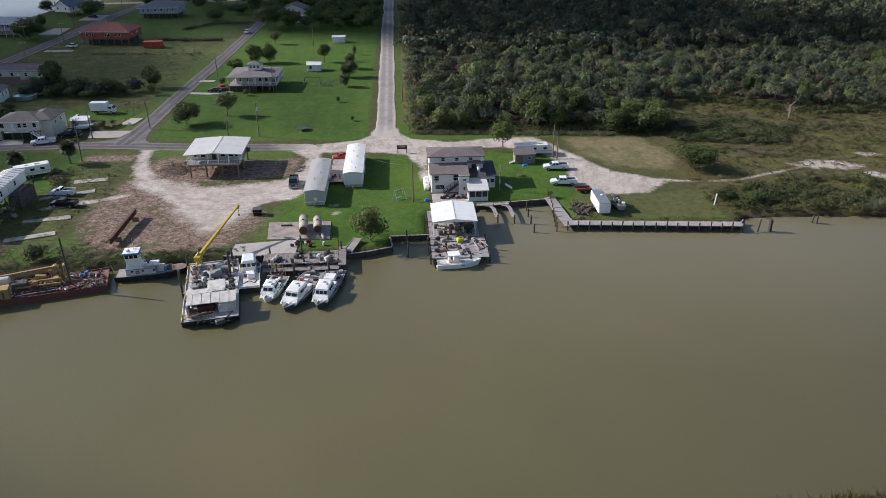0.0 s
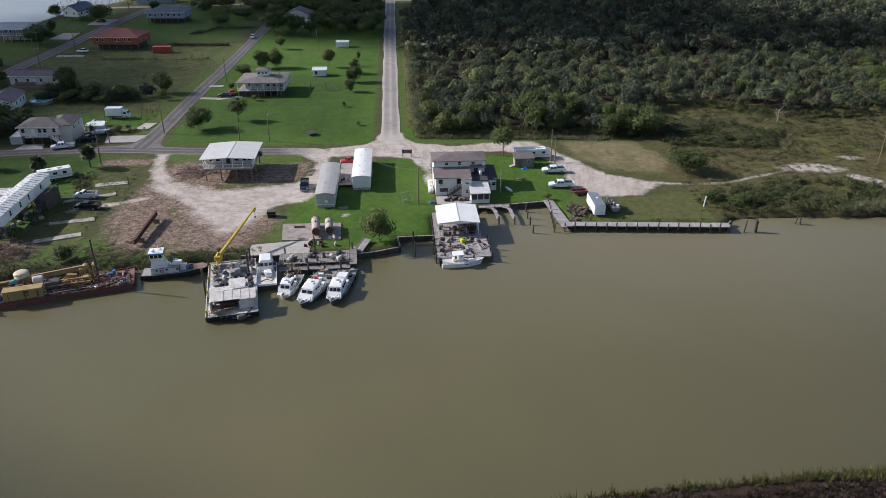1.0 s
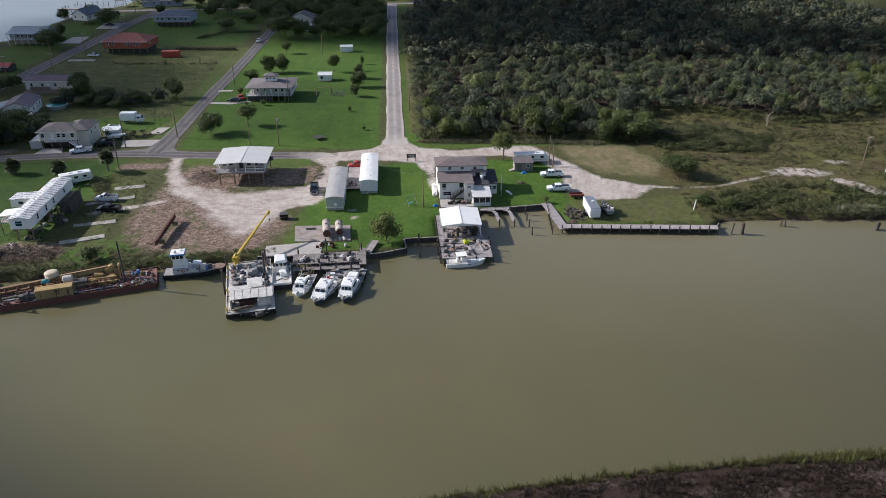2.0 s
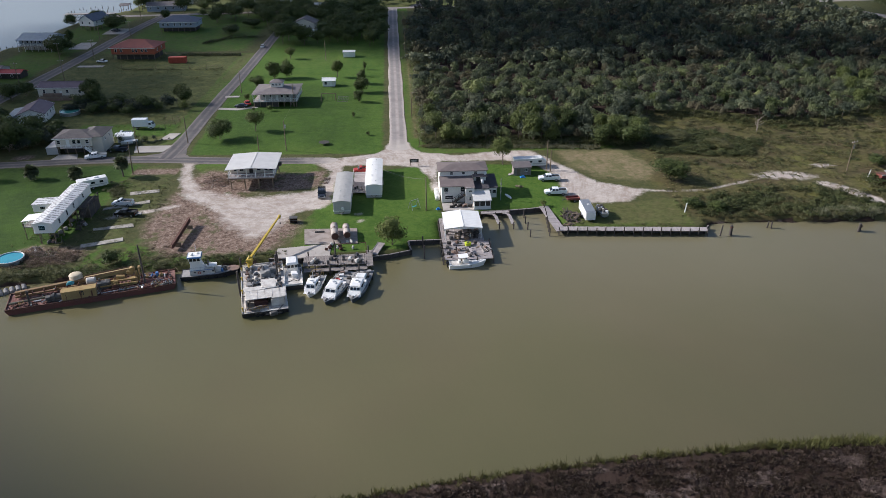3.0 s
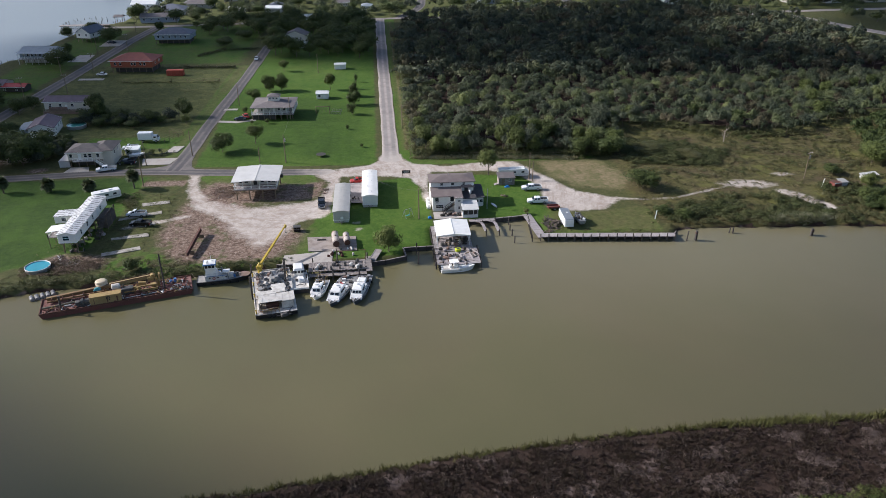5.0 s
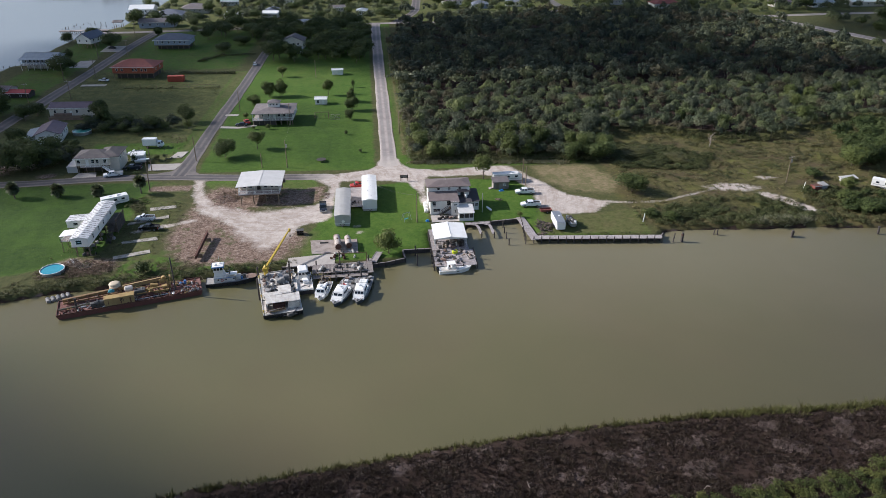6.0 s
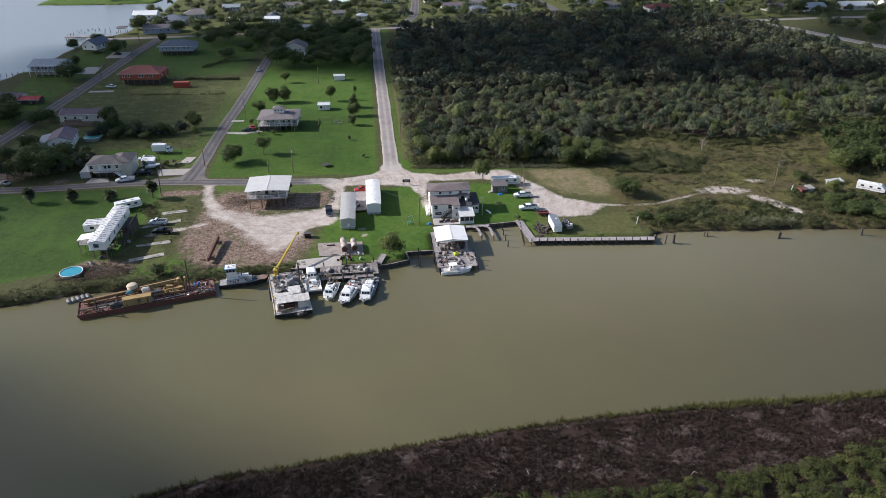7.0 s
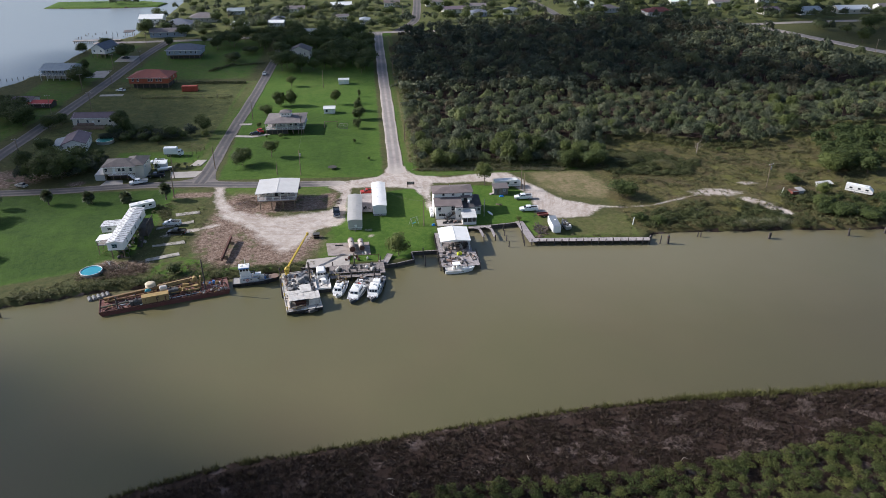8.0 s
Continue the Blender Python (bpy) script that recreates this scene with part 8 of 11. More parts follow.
    part("yellow_guard", Geo().box(3.5, -3.6, 1.8, 0.12, 1.6, 1.1, 0, 0.02).box(3.5, 5.6, 1.7, 0.1, 1.2, 1.0, 0, 0.02), M_YELLOW_OLD, b)
    part("engine", Geo().box(-2.2, 0.2, 1.75, 1.6, 2.2, 1.2, 12, 0.08).cyl((-2.2, -0.6, 2.3), (-2.2, -0.6, 3.2), 0.1, 0.1, 8).box(-2.4, 0.9, 2.5, 0.8, 0.8, 0.3, 12, 0.04), M_MACHINE, b)
    for k in range(26):
        x, y, a, q = r.uniform(-3.8, 3.8), r.uniform(-9.2, 9), r.uniform(0, 3.14), r.uniform(0.4, 1.6)
        part("pipe_length", Geo().cyl((x - math.cos(a) * q, y - math.sin(a) * q, 1.26), (x + math.cos(a) * q, y + math.sin(a) * q, 1.3), 0.07, 0.07, 6), r.choice([M_RUST_DARK, M_MACHINE, M_DECK, M_STEEL, M_RUST]), b)
    for k in range(4):
        part("rope_coil", Geo().ring((r.uniform(-3.7, 3.6), r.uniform(-3, 8.5), 1.28), r.uniform(0.3, 0.5), 0.09, "z"), r.choice([M_TYRE, M_TIMBER, M_DECK]), b)
    part("tank", Geo().cyl((-3.2, -2.2, 1.2), (-3.2, -2.2, 2.4), 0.6, 0.6, 14), M_DIRTY_WHITE, b)
    for x, y, z in ((-4.6, -0.6, 5.6), (3.0, 3.9, 6.0), (3.3, 9.3, 4.0), (-4.2, 8.6, 3.8)):
        part("spud", Geo().cyl((x, y, -1.4), (x, y, z), 0.2, 0.2, 8), M_PILE, b, "dark steel spud")
    for y in (-8.9, -2.0, 3.2, 7.4):
        part("bollard", Geo().cyl((-4.1, y, 1.2), (-4.1, y, 1.95), 0.12, 0.12, 8).box(-4.1, y, 2.0, 0.4, 0.22, 0.1), M_YELLOW, b, "yellow bollard")
    rail = Geo()
    for k in range(6):
        x = -3.6 + 0.85 * k
        rail.cyl((x, -9.4, 1.2), (x, -9.4, 2.2), 0.04, 0.04, 6)
    rail.cyl((-3.6, -9.4, 2.2), (0.65, -9.4, 2.2), 0.04, 0.04, 6).cyl((-3.6, -9.4, 1.7), (0.65, -9.4, 1.7), 0.04, 0.04, 6)
    part("rail", rail, M_YELLOW_OLD, b)
    for k in range(6):
        x = -1.5 + 0.9 * k
        g = Geo().ring((x, -ln / 2 - 0.2, 0.7), 0.36, 0.13, "y")
        part("tyre", g, M_TYRE, b)
    part("pump", Geo().box(1.5, -ln / 2 - 0.6, 0.9, 1.4, 0.9, 0.7, 20, 0.1).cyl((0, -ln / 2 - 0.4, 0.7), (3, -ln / 2 - 0.5, 0.8), 0.12, 0.12, 8), M_MACHINE, b)
    # crane: pedestal, cab, boom
    ped = Geo().cyl((-2.3, 9.0, 1.2), (-2.3, 9.0, 2.4), 0.6, 0.5, 14)
    part("pedestal", ped, M_YELLOW, b)
    part("crane_cab", Geo().box(-2.3, 9.0, 2.8, 1.2, 1.5, 0.9, -16, 0.1).cyl((-2.7, 8.6, 2.9), (-2.2, 9.4, 3.6), 0.22, 0.2, 8), M_YELLOW, b, "yellow slewing base")
    p0, p1 = Vector((-2.3, 9.0, 3.0)), Vector((4.9, 20.8, 6.9))
    d = (p1 - p0).normalized()
    q = d.to_track_quat("Y", "Z")
    boom = Geo()
    for f0, f1, s in ((0, 0.55, 0.46), (0.5, 0.8, 0.37), (0.76, 1.0, 0.28)):
        a, e = p0.lerp(p1, f0), p0.lerp(p1, f1)
        pts = [q @ Vector((sx * s / 2, 0, sz * s / 2)) for sx, sz in ((-1, -1), (1, -1), (1, 1), (-1, 1))]
        boom.loft([[a + p for p in pts], [e + p * 0.92 for p in pts]])
    part("boom", boom, M_YELLOW, b, "yellow telescopic boom")
    part("boom_ram", Geo().cyl((-2.0, 9.6, 2.6), p0.lerp(p1, 0.4) - Vector((0, 0, 0.3)), 0.16, 0.1, 8), M_STEEL, b)
    part("boom_head", Geo().box(p1.x, p1.y, p1.z, 0.5, 0.6, 0.6, 35, 0.08).cyl(p1 - Vector((0.2, 0, 0.3)), p1 + Vector((0.2, 0, -0.3)), 0.3, 0.3, 10), M_YELLOW, b)
    part("hook_line", Geo().cyl(p1 - Vector((0, 0, 0.3)), p1 - Vector((0, 0, 1.6)), 0.03, 0.03, 5).box(p1.x, p1.y, p1.z - 1.8, 0.3, 0.3, 0.4, 0, 0.06), M_MACHINE, b)
    return b


crane_barge()


def dredge_barge():
    """The long rusty barge with a yellow dredging ladder along its deck."""
    b = thing("dredge_barge", "long rusty red barge carrying faded yellow dredging gear", "barge", -98.2, -27.9, -0.4, 15.2)
    ln, w = 31.0, 6.8
    part("hull", Geo().loft([[(-ln / 2, -w / 2, 1.3), (-ln / 2, w / 2, 1.3), (-ln / 2 + 1.0, w / 2, -0.5), (-ln / 2 + 1.0, -w / 2, -0.5)], [(ln / 2, -w / 2, 1.3), (ln / 2, w / 2, 1.3), (ln / 2 - 1.0, w / 2, -0.5), (ln / 2 - 1.0, -w / 2, -0.5)]]), M_HULL_RUST, b, "rusted black-red hull")
    part("deck", Geo().box(0, 0, 1.34, ln - 0.1, w - 0.1, 0.1, c=0.03), M_RUST, b, "rusty red deck plating")
    part("kerb", Geo().box(0, -w / 2 + 0.1, 1.5, ln, 0.16, 0.24).box(0, w / 2 - 0.1, 1.5, ln, 0.16, 0.24).box(-ln / 2 + 0.1, 0, 1.5, 0.16, w, 0.24), M_RUST_DARK, b)
    eh = part("engine_house", Geo().box(-2.3, -2.3, 2.35, 6.2, 1.7, 1.95, 0, 0.06), M_TAN_STEEL, b, "faded yellow engine house with rust runs")
    part("roof_plate", Geo().box(-2.3, -2.3, 3.37, 6.35, 1.85, 0.08, 0, 0.02), M_YELLOW_OLD, eh)
    for k in range(3):
        part("rust_run", Geo().box(-4.6 + 2.3 * k + 0.3 * (k % 2), -3.17, 2.3, 0.12 + 0.08 * k, 0.02, 1.2), M_RUST_DARK, eh)
    for x, z, w2, h2 in ((-2.1, 2.75, 0.16, 0.5), (-1.8, 2.8, 0.16, 0.45), (-1.5, 2.75, 0.16, 0.5), (-1.8, 3.02, 0.75, 0.14), (-1.9, 2.28, 0.22, 0.2), (-1.55, 2.28, 0.22, 0.2)):
        part("house_mark", Geo().box(x, -3.17, z, w2, 0.03, h2), M_INSIDE, eh, "dark painted mark")
    part("ladder_beam", Geo().box(-7.2, 2.0, 2.55, 14.2, 0.75, 0.7, 0.5, 0.06, 0, -3.2).box(-8.0, 1.0, 2.1, 12.4, 0.3, 0.35, 0.5, 0.03, 0, -2.0), M_RUSTY_YELLOW, b, "long rust-brown ladder beam")
    for k in range(7):
        part("ladder_rib", Geo().box(-13.2 + 2.1 * k, 1.55, 2.2 + 0.08 * k, 0.14, 1.5, 0.5, 4), M_RUST_DARK, b)
    part("boom_box", Geo().box(3.2, 1.9, 3.4, 9.4, 0.8, 0.75, 0.5, 0.06, 0, -3.2), M_TAN_STEEL, b, "faded yellow box boom")
    part("boom_rail", Geo().box(3.2, 1.45, 3.86, 9.0, 0.08, 0.12, 0.5, 0, 0, -3.2).box(3.2, 2.35, 3.86, 9.0, 0.08, 0.12, 0.5, 0, 0, -3.2), M_RUST_DARK, b)
    for k in range(9):
        part("frame_member", Geo().box(1.6 + 0.75 * k, 0.5 - 0.2 * (k % 3), 2.3 + 0.12 * (k % 4), 0.22, 1.9, 0.24, 14 * (k % 3) - 14, 0.03).box(1.6 + 0.75 * k, -0.9, 1.9, 0.18, 0.18, 1.2), [M_YELLOW_OLD, M_RUSTY_YELLOW, M_RUST_DARK][k % 3], b)
    part("frame_rail", Geo().box(4.7, -0.35, 2.75, 7.4, 0.24, 0.3, -2, 0.03).box(4.9, -1.3, 2.35, 7.0, 0.22, 0.26, -2, 0.03), M_YELLOW_OLD, b)
    for k in range(11):
        part("deck_stain", Geo().box(-13.4 + 2.6 * k, -2.75 + 0.25 * (k % 3), 1.4, 1.6 + 0.4 * (k % 2), 0.22 + 0.1 * (k % 3), 0.02, 5 * (k % 3) - 5), [M_DEBRIS, M_STEEL, M_RUST_DARK][k % 3], b, "loose pale plate on the deck")
    part("boom_sheave", Geo().cyl((7.5, 1.1, 3.8), (7.5, 2.1, 3.8), 0.55, 0.55, 14).box(7.0, 1.6, 3.3, 1.2, 1.3, 0.9, 0, 0.08), M_YELLOW_OLD, b)
    for k, (x, y, z, lx, ly, lz) in enumerate(((3.6, -0.6, 2.5, 2.6, 0.25, 0.3), (6.2, -0.6, 2.8, 2.8, 0.3, 0.3), (5.2, 0.5, 2.9, 1.6, 0.8, 0.9), (7.6, 0.0, 2.2, 1.0, 1.4, 1.3), (6.6, -1.4, 2.0, 3.2, 0.22, 0.22), (4.4, -1.5, 2.4, 0.5, 0.5, 1.8), (8.3, 0.9, 2.6, 0.5, 0.5, 2.2))):
        part("frame_member", Geo().box(x, y, z, lx, ly, lz, 3 * k - 8, 0.04, 0, (k % 3) * 9 - 9), M_YELLOW_OLD, b)
    part("diesel_engine", Geo().box(2.1, -0.4, 2.3, 2.4, 1.5, 1.5, 0, 0.1).cyl((1.4, -0.4, 3.0), (1.4, -0.4, 3.9), 0.12, 0.12, 8).cyl((2.6, -0.9, 2.6), (2.6, 0.5, 2.6), 0.5, 0.5, 12), M_MACHINE, b)
    part("winch", Geo().cyl((4.2, -1.8, 1.95), (4.2, -0.2, 1.95), 0.5, 0.5, 14).cyl((4.2, -1.9, 1.95), (4.2, -1.8, 1.95), 0.75, 0.75, 14).cyl((4.2, -0.2, 1.95), (4.2, -0.1, 1.95), 0.75, 0.75, 14), M_RUST_DARK, b)
    part("hydraulic_pipe", Geo().tube([(1.0, -2.7, 1.7), (4.0, -2.6, 1.75), (7.5, -2.4, 1.7), (9.4, -1.8, 1.7)], [0.09] * 4, 6), M_STEEL, b)
    part("hydraulic_pipe", Geo().tube([(1.0, -2.3, 1.9), (5.0, -2.1, 2.0), (8.5, -1.9, 1.8)], [0.07] * 3, 6), M_RUST, b)
    part("gantry", Geo().cyl((8.6, 0.2, 1.3), (8.9, 1.0, 4.2), 0.14, 0.12, 8).cyl((8.6, 2.4, 1.3), (8.9, 1.6, 4.2), 0.14, 0.12, 8).box(8.9, 1.3, 4.2, 0.4, 1.2, 0.4, 0, 0.05), M_YELLOW_OLD, b)
    part("water_tank", Geo().cyl((-3.2, 3.1, 1.4), (-3.2, 3.1, 3.7), 1.25, 1.25, 20).cyl((-3.2, 3.1, 3.7), (-3.2, 3.1, 3.85), 1.32, 1.2, 20).ball((-3.2, 3.1, 3.85), (1.2, 1.2, 0.22), 18, 6), M_PLASTIC, b, "cream round water tank", True)
    part("white_tank", Geo().cyl((-0.9, 0.5, 3.2), (0.5, 0.5, 3.2), 0.7, 0.7, 16).ball((-0.9, 0.5, 3.2), (0.25, 0.7, 0.7), 12, 6).ball((0.5, 0.5, 3.2), (0.25, 0.7, 0.7), 12, 6).box(-0.2, 0.5, 2.0, 1.4, 0.9, 1.3), M_DIRTY_WHITE, b)
    part("tarp", Geo().loft([[(-4.6, -0.9, 3.66), (-3.2, -0.9, 3.66), (-3.1, 0.2, 3.66), (-4.5, 0.2, 3.66)], [(-4.2, -0.6, 4.1), (-3.6, -0.6, 4.2), (-3.6, -0.1, 4.15), (-4.2, -0.1, 4.1)]]), M_TEAL_TARP, b, "teal tarpaulin")
    part("pump", Geo().cyl((-7.4, -2.0, 2.1), (-5.4, -1.9, 2.1), 0.65, 0.65, 14).cyl((-7.0, -2.0, 2.1), (-6.7, -2.0, 2.1), 0.9, 0.9, 14).box(-6.3, -2.0, 1.6, 2.2, 1.5, 0.5, 0, 0.04).box(-7.9, -2.0, 2.0, 0.9, 1.1, 1.0, 0, 0.06), M_MACHINE, b)
    part("pipe", Geo().cyl((-15, -1.3, 1.75), (-7.6, -0.9, 1.9), 0.24, 0.24, 10), M_PIPE_GREEN, b, "green-grey discharge pipe")
    part("mast", Geo().cyl((9.7, -1.1, 1.2), (9.7, -1.1, 10.2), 0.2, 0.15, 8), M_PILE, b, "tall dark steel spud")
    part("mast", Geo().cyl((-11.2, -2.4, -1.2), (-11.2, -2.4, 4.6), 0.22, 0.2, 8).box(-11.2, -2.0, 4.0, 0.3, 1.0, 0.3), M_PILE, b, "short dark steel spud")
    for k in range(7):
        part("deck_plate", Geo().box(-13.6 + 1.7 * k, 0.2 * (-1) ** k - 0.6, 1.41, 1.4, 1.1 + 0.3 * (k % 3), 0.03, 7 * (-1) ** k), [M_RUST, M_RUST_DARK, M_STEEL][k % 3], b)
    r = random.Random(31)
    for k in range(190):
        x, y, s = r.choice([r.uniform(8, 15), r.uniform(-14.6, 14)]), r.choice([r.uniform(-2.9, 2.9), r.uniform(-3.0, -1.2)]), r.uniform(0.25, 0.75)
        m = r.choice([M_RUST_DARK, M_MACHINE, M_RUST_DARK, M_STEEL, M_RUST, M_BLUE_PAINT if x > 9 and k % 4 == 1 else M_MACHINE, M_DIRTY_WHITE if k % 5 == 0 else M_RUST, M_YELLOW_OLD])
        if k % 3 == 0:
            a = r.uniform(0, 3)
            part("pipe_length", Geo().cyl((x - math.cos(a), y - math.sin(a) * 0.6, 1.6), (x + math.cos(a), y + math.sin(a) * 0.6, 1.7), 0.12, 0.12, 8), m, b)
        else:
            part("gear", Geo().box(x, y, 1.4 + s * 0.3, s, s * r.uniform(0.4, 1), s * 0.6, r.uniform(0, 90), 0.05).cyl((x, y, 1.4 + s * 0.5), (x, y, 1.5 + s), 0.1, 0.1, 6), m, b)
    part("barrel", Geo().cyl((12.0, 1.6, 1.4), (12.0, 1.6, 2.3), 0.32, 0.32, 12), M_BLUE_PAINT, b, "blue drum")
    for k in range(10):
        part("bollard", Geo().cyl((-14.6 + 3.2 * k, -3.0, 1.4), (-14.6 + 3.2 * k, -3.0, 1.9), 0.12, 0.14, 8), M_RUST_DARK, b)
    return b


dredge_barge()
for k in range(5):
    f = Geo()
    f.cyl((0, 0, -0.1), (-0.85, 1.55, -0.1), 0.44, 0.44, 14)
    for q in (0.15, 0.4, 0.65, 0.9):
        f.cyl((-0.85 * q, 1.55 * q, -0.1), (-0.85 * q - 0.06, 1.55 * q + 0.11, -0.1), 0.49, 0.49, 14)
    solid("pontoon", f, M_DECK_GREY, "grey corrugated steel pontoon float by the bank", "pontoon", -116.8 + 0.95 * k, -27.3 + 0.52 * k, 0.3, 0, "pontoon floats")


def tug():
    b = thing("tugboat", "small tugboat with black hull, white house and blue-edged wheelhouse", "boat", -76.4, -21.9, 0, -83)
    b.scale = (0.88, 0.9, 0.88)
    hg, half = hull(13.4, 4.2, 1.0, 0.8, 0.8, 0.55)
    part("hull", hg, M_HULL_BLACK, b)
    part("gunwale", gunwale(13.4, half, 1.05, 0.12), M_TYRE, b)
    part("deck", Geo().loft([[(-half(s) * 0.9, (s - 0.5) * 13.4, z), (half(s) * 0.9, (s - 0.5) * 13.4, z), (half(s) * 0.88, (s - 0.5) * 13.4, z + 0.05), (-half(s) * 0.88, (s - 0.5) * 13.4, z + 0.05)] for s, z in ((0.02, 1.02), (0.3, 1.02), (0.6, 1.12), (0.8, 1.3), (0.95, 1.45))]), M_DECK_GREY, b)
    part("foredeck", Geo().cyl((0, 5.0, 1.42), (0, 5.0, 1.5), 1.45, 1.4, 18), M_DEBRIS, b, "tan-brown round foredeck")
    part("deckhouse", Geo().loft([[(-1.5, -4.6, 1.0), (1.5, -4.6, 1.0), (1.4, 0.9, 1.0), (-1.4, 0.9, 1.0)], [(-1.4, -4.5, 2.3), (1.4, -4.5, 2.3), (1.25, 0.7, 2.3), (-1.25, 0.7, 2.3)]]), M_DIRTY_WHITE, b)
    part("tower", Geo().loft([[(-1.3, -4.4, 2.3), (1.3, -4.4, 2.3), (1.2, -1.3, 2.3), (-1.2, -1.3, 2.3)], [(-1.05, -4.2, 4.1), (1.05, -4.2, 4.1), (1.0, -2.0, 4.1), (-1.0, -2.0, 4.1)]]), M_HULL_WHITE, b)
    part("wheelhouse", Geo().loft([[(-1.15, -4.3, 4.1), (1.15, -4.3, 4.1), (1.1, -1.9, 4.1), (-1.1, -1.9, 4.1)], [(-1.25, -4.4, 5.6), (1.25, -4.4, 5.6), (1.2, -1.75, 5.6), (-1.2, -1.75, 5.6)]]), M_HULL_WHITE, b)
    part("visor", Geo().box(0, -3.05, 5.6, 2.95, 3.15, 0.34, 0, 0.05), M_BLUE_PAINT, b, "blue wheelhouse visor")
    part("wheelhouse_roof", Geo().box(0, -3.05, 5.8, 2.7, 2.9, 0.1, 0, 0.03), M_HULL_WHITE, b)
    for k in range(3):
        part("pane", Geo().box(1.22, -3.9 + 0.82 * k, 5.0, 0.06, 0.66, 0.7), M_GLASS, b)
        part("pane", Geo().box(-1.22, -3.9 + 0.82 * k, 5.0, 0.06, 0.66, 0.7), M_GLASS, b)
        part("pane", Geo().box(-0.75 + 0.75 * k, -1.86, 5.0, 0.6, 0.06, 0.7), M_GLASS, b)
    part("mast", Geo().cyl((0, -2.6, 5.9), (0, -2.6, 8.4), 0.06, 0.03, 6).cyl((0.5, -3.4, 5.9), (0.5, -3.4, 6.5), 0.16, 0.16, 8), M_TRIM, b)
    part("skylight", Geo().box(0, 0.4, 2.75, 1.6, 2.2, 0.5, 0, 0.08), M_HULL_WHITE, b)
    part("stack", Geo().cyl((0.5, -0.4, 2.5), (0.5, -0.4, 3.9), 0.18, 0.16, 8).cyl((-0.5, -0.4, 2.5), (-0.5, -0.4, 3.9), 0.18, 0.16, 8), M_MACHINE, b)
    for y in (-3.4, -1.4, 0.6):
        part("port_light", Geo().cyl((1.42, y, 1.9), (1.52, y, 1.9), 0.2, 0.2, 10), M_GLASS, b)
    g = Geo().ring((1.56, -2.4, 1.7), 0.3, 0.08, "x")
    part("life_ring", g, M_RED_PAINT, b)
    part("rail", Geo().cyl((1.4, -4.5, 3.0), (1.3, 0.6, 3.0), 0.03, 0.03, 6).cyl((-1.4, -4.5, 3.0), (-1.3, 0.6, 3.0), 0.03, 0.03, 6).cyl((1.4, -4.5, 2.3), (1.4, -4.5, 3.0), 0.03, 0.03, 6).cyl((1.35, -2.0, 2.3), (1.35, -2.0, 3.0), 0.03, 0.03, 6).cyl((1.3, 0.6, 2.3), (1.3, 0.6, 3.0), 0.03, 0.03, 6), M_STEEL, b)
    part("coaming", Geo().box(1.46, -1.9, 2.32, 0.06, 5.4, 0.1).box(-1.46, -1.9, 2.32, 0.06, 5.4, 0.1), M_BLUE_PAINT, b, "blue painted coaming")
    part("engine_casing", Geo().box(0, 1.7, 1.6, 1.7, 1.3, 1.0, 0, 0.08), M_DIRTY_WHITE, b)
    part("deck_gear", Geo().box(-0.7, 3.0, 1.5, 0.5, 0.9, 0.6, 20, 0.05).box(0.5, 3.2, 1.45, 0.6, 0.5, 0.5, 40, 0.05).cyl((0, 2.4, 1.9), (0.9, 2.5, 1.9), 0.12, 0.12, 6), M_MACHINE, b)
    part("roof_light", Geo().ball((0.5, -3.7, 6.05), (0.28, 0.28, 0.26), 10, 6).cyl((-0.5, -2.4, 5.84), (-0.5, -2.4, 6.1), 0.22, 0.2, 10), M_HULL_WHITE, b, "", True)
    part("bitts", Geo().cyl((-0.4, 3.6, 1.3), (-0.4, 3.6, 2.0), 0.12, 0.12, 8).cyl((0.4, 3.6, 1.3), (0.4, 3.6, 2.0), 0.12, 0.12, 8).box(0, 3.6, 1.8, 1.2, 0.12, 0.12), M_MACHINE, b)
    part("winch", Geo().cyl((-0.5, 2.8, 1.6), (0.5, 2.8, 1.6), 0.35, 0.35, 12), M_MACHINE, b)
    part("barrel", Geo().cyl((0.9, 2.6, 1.2), (0.9, 2.6, 2.0), 0.28, 0.28, 10), M_BLUE_PAINT, b)
    for k in range(5):
        g = Geo().ring((2.12, -4.8 + 2.0 * k, 0.6), 0.33, 0.1, "x")
        part("tyre", g, M_TYRE, b)
    return b


tug()
for label, pts in (("slack mooring rope between barge and tugboat", [(-84, -20.5, 1.5), (-83.2, -21.6, 1.1), (-82.6, -22.6, 1.3)]), ("slack mooring rope from crane barge to dock", [(-60.8, -20.5, 1.4), (-59.8, -19.2, 1.2), (-58.6, -18.3, 1.9)]),
                   ("mooring rope from work boat to dock", [(-49, -24.2, 1.2), (-48.6, -23.3, 1.25), (-48.2, -22.6, 1.9)]), ("mooring rope from white cabin boat to dock", [(-54, -25.2, 1.0), (-53.8, -24, 1.2), (-53.6, -22.7, 1.9)])):
    g = Geo().tube(pts, [0.04] * 3, 5)
    solid("mooring_rope", g, M_TIMBER, label, "rope", 0, 0, 0, 0, "mooring ropes")


# ---- vehicles ----
def wheel(car, x, y, r=0.38, w=0.26):
    t = part("wheel", Geo().cyl((x - w / 2, y, r), (x + w / 2, y, r), r, r, 14), M_TYRE, car)
    s = 1 if x > 0 else -1
    part("rim", Geo().cyl((x + s * (w / 2 - 0.02), y, r), (x + s * (w / 2 + 0.015), y, r), r * 0.62, r * 0.55, 10), M_STEEL, t)


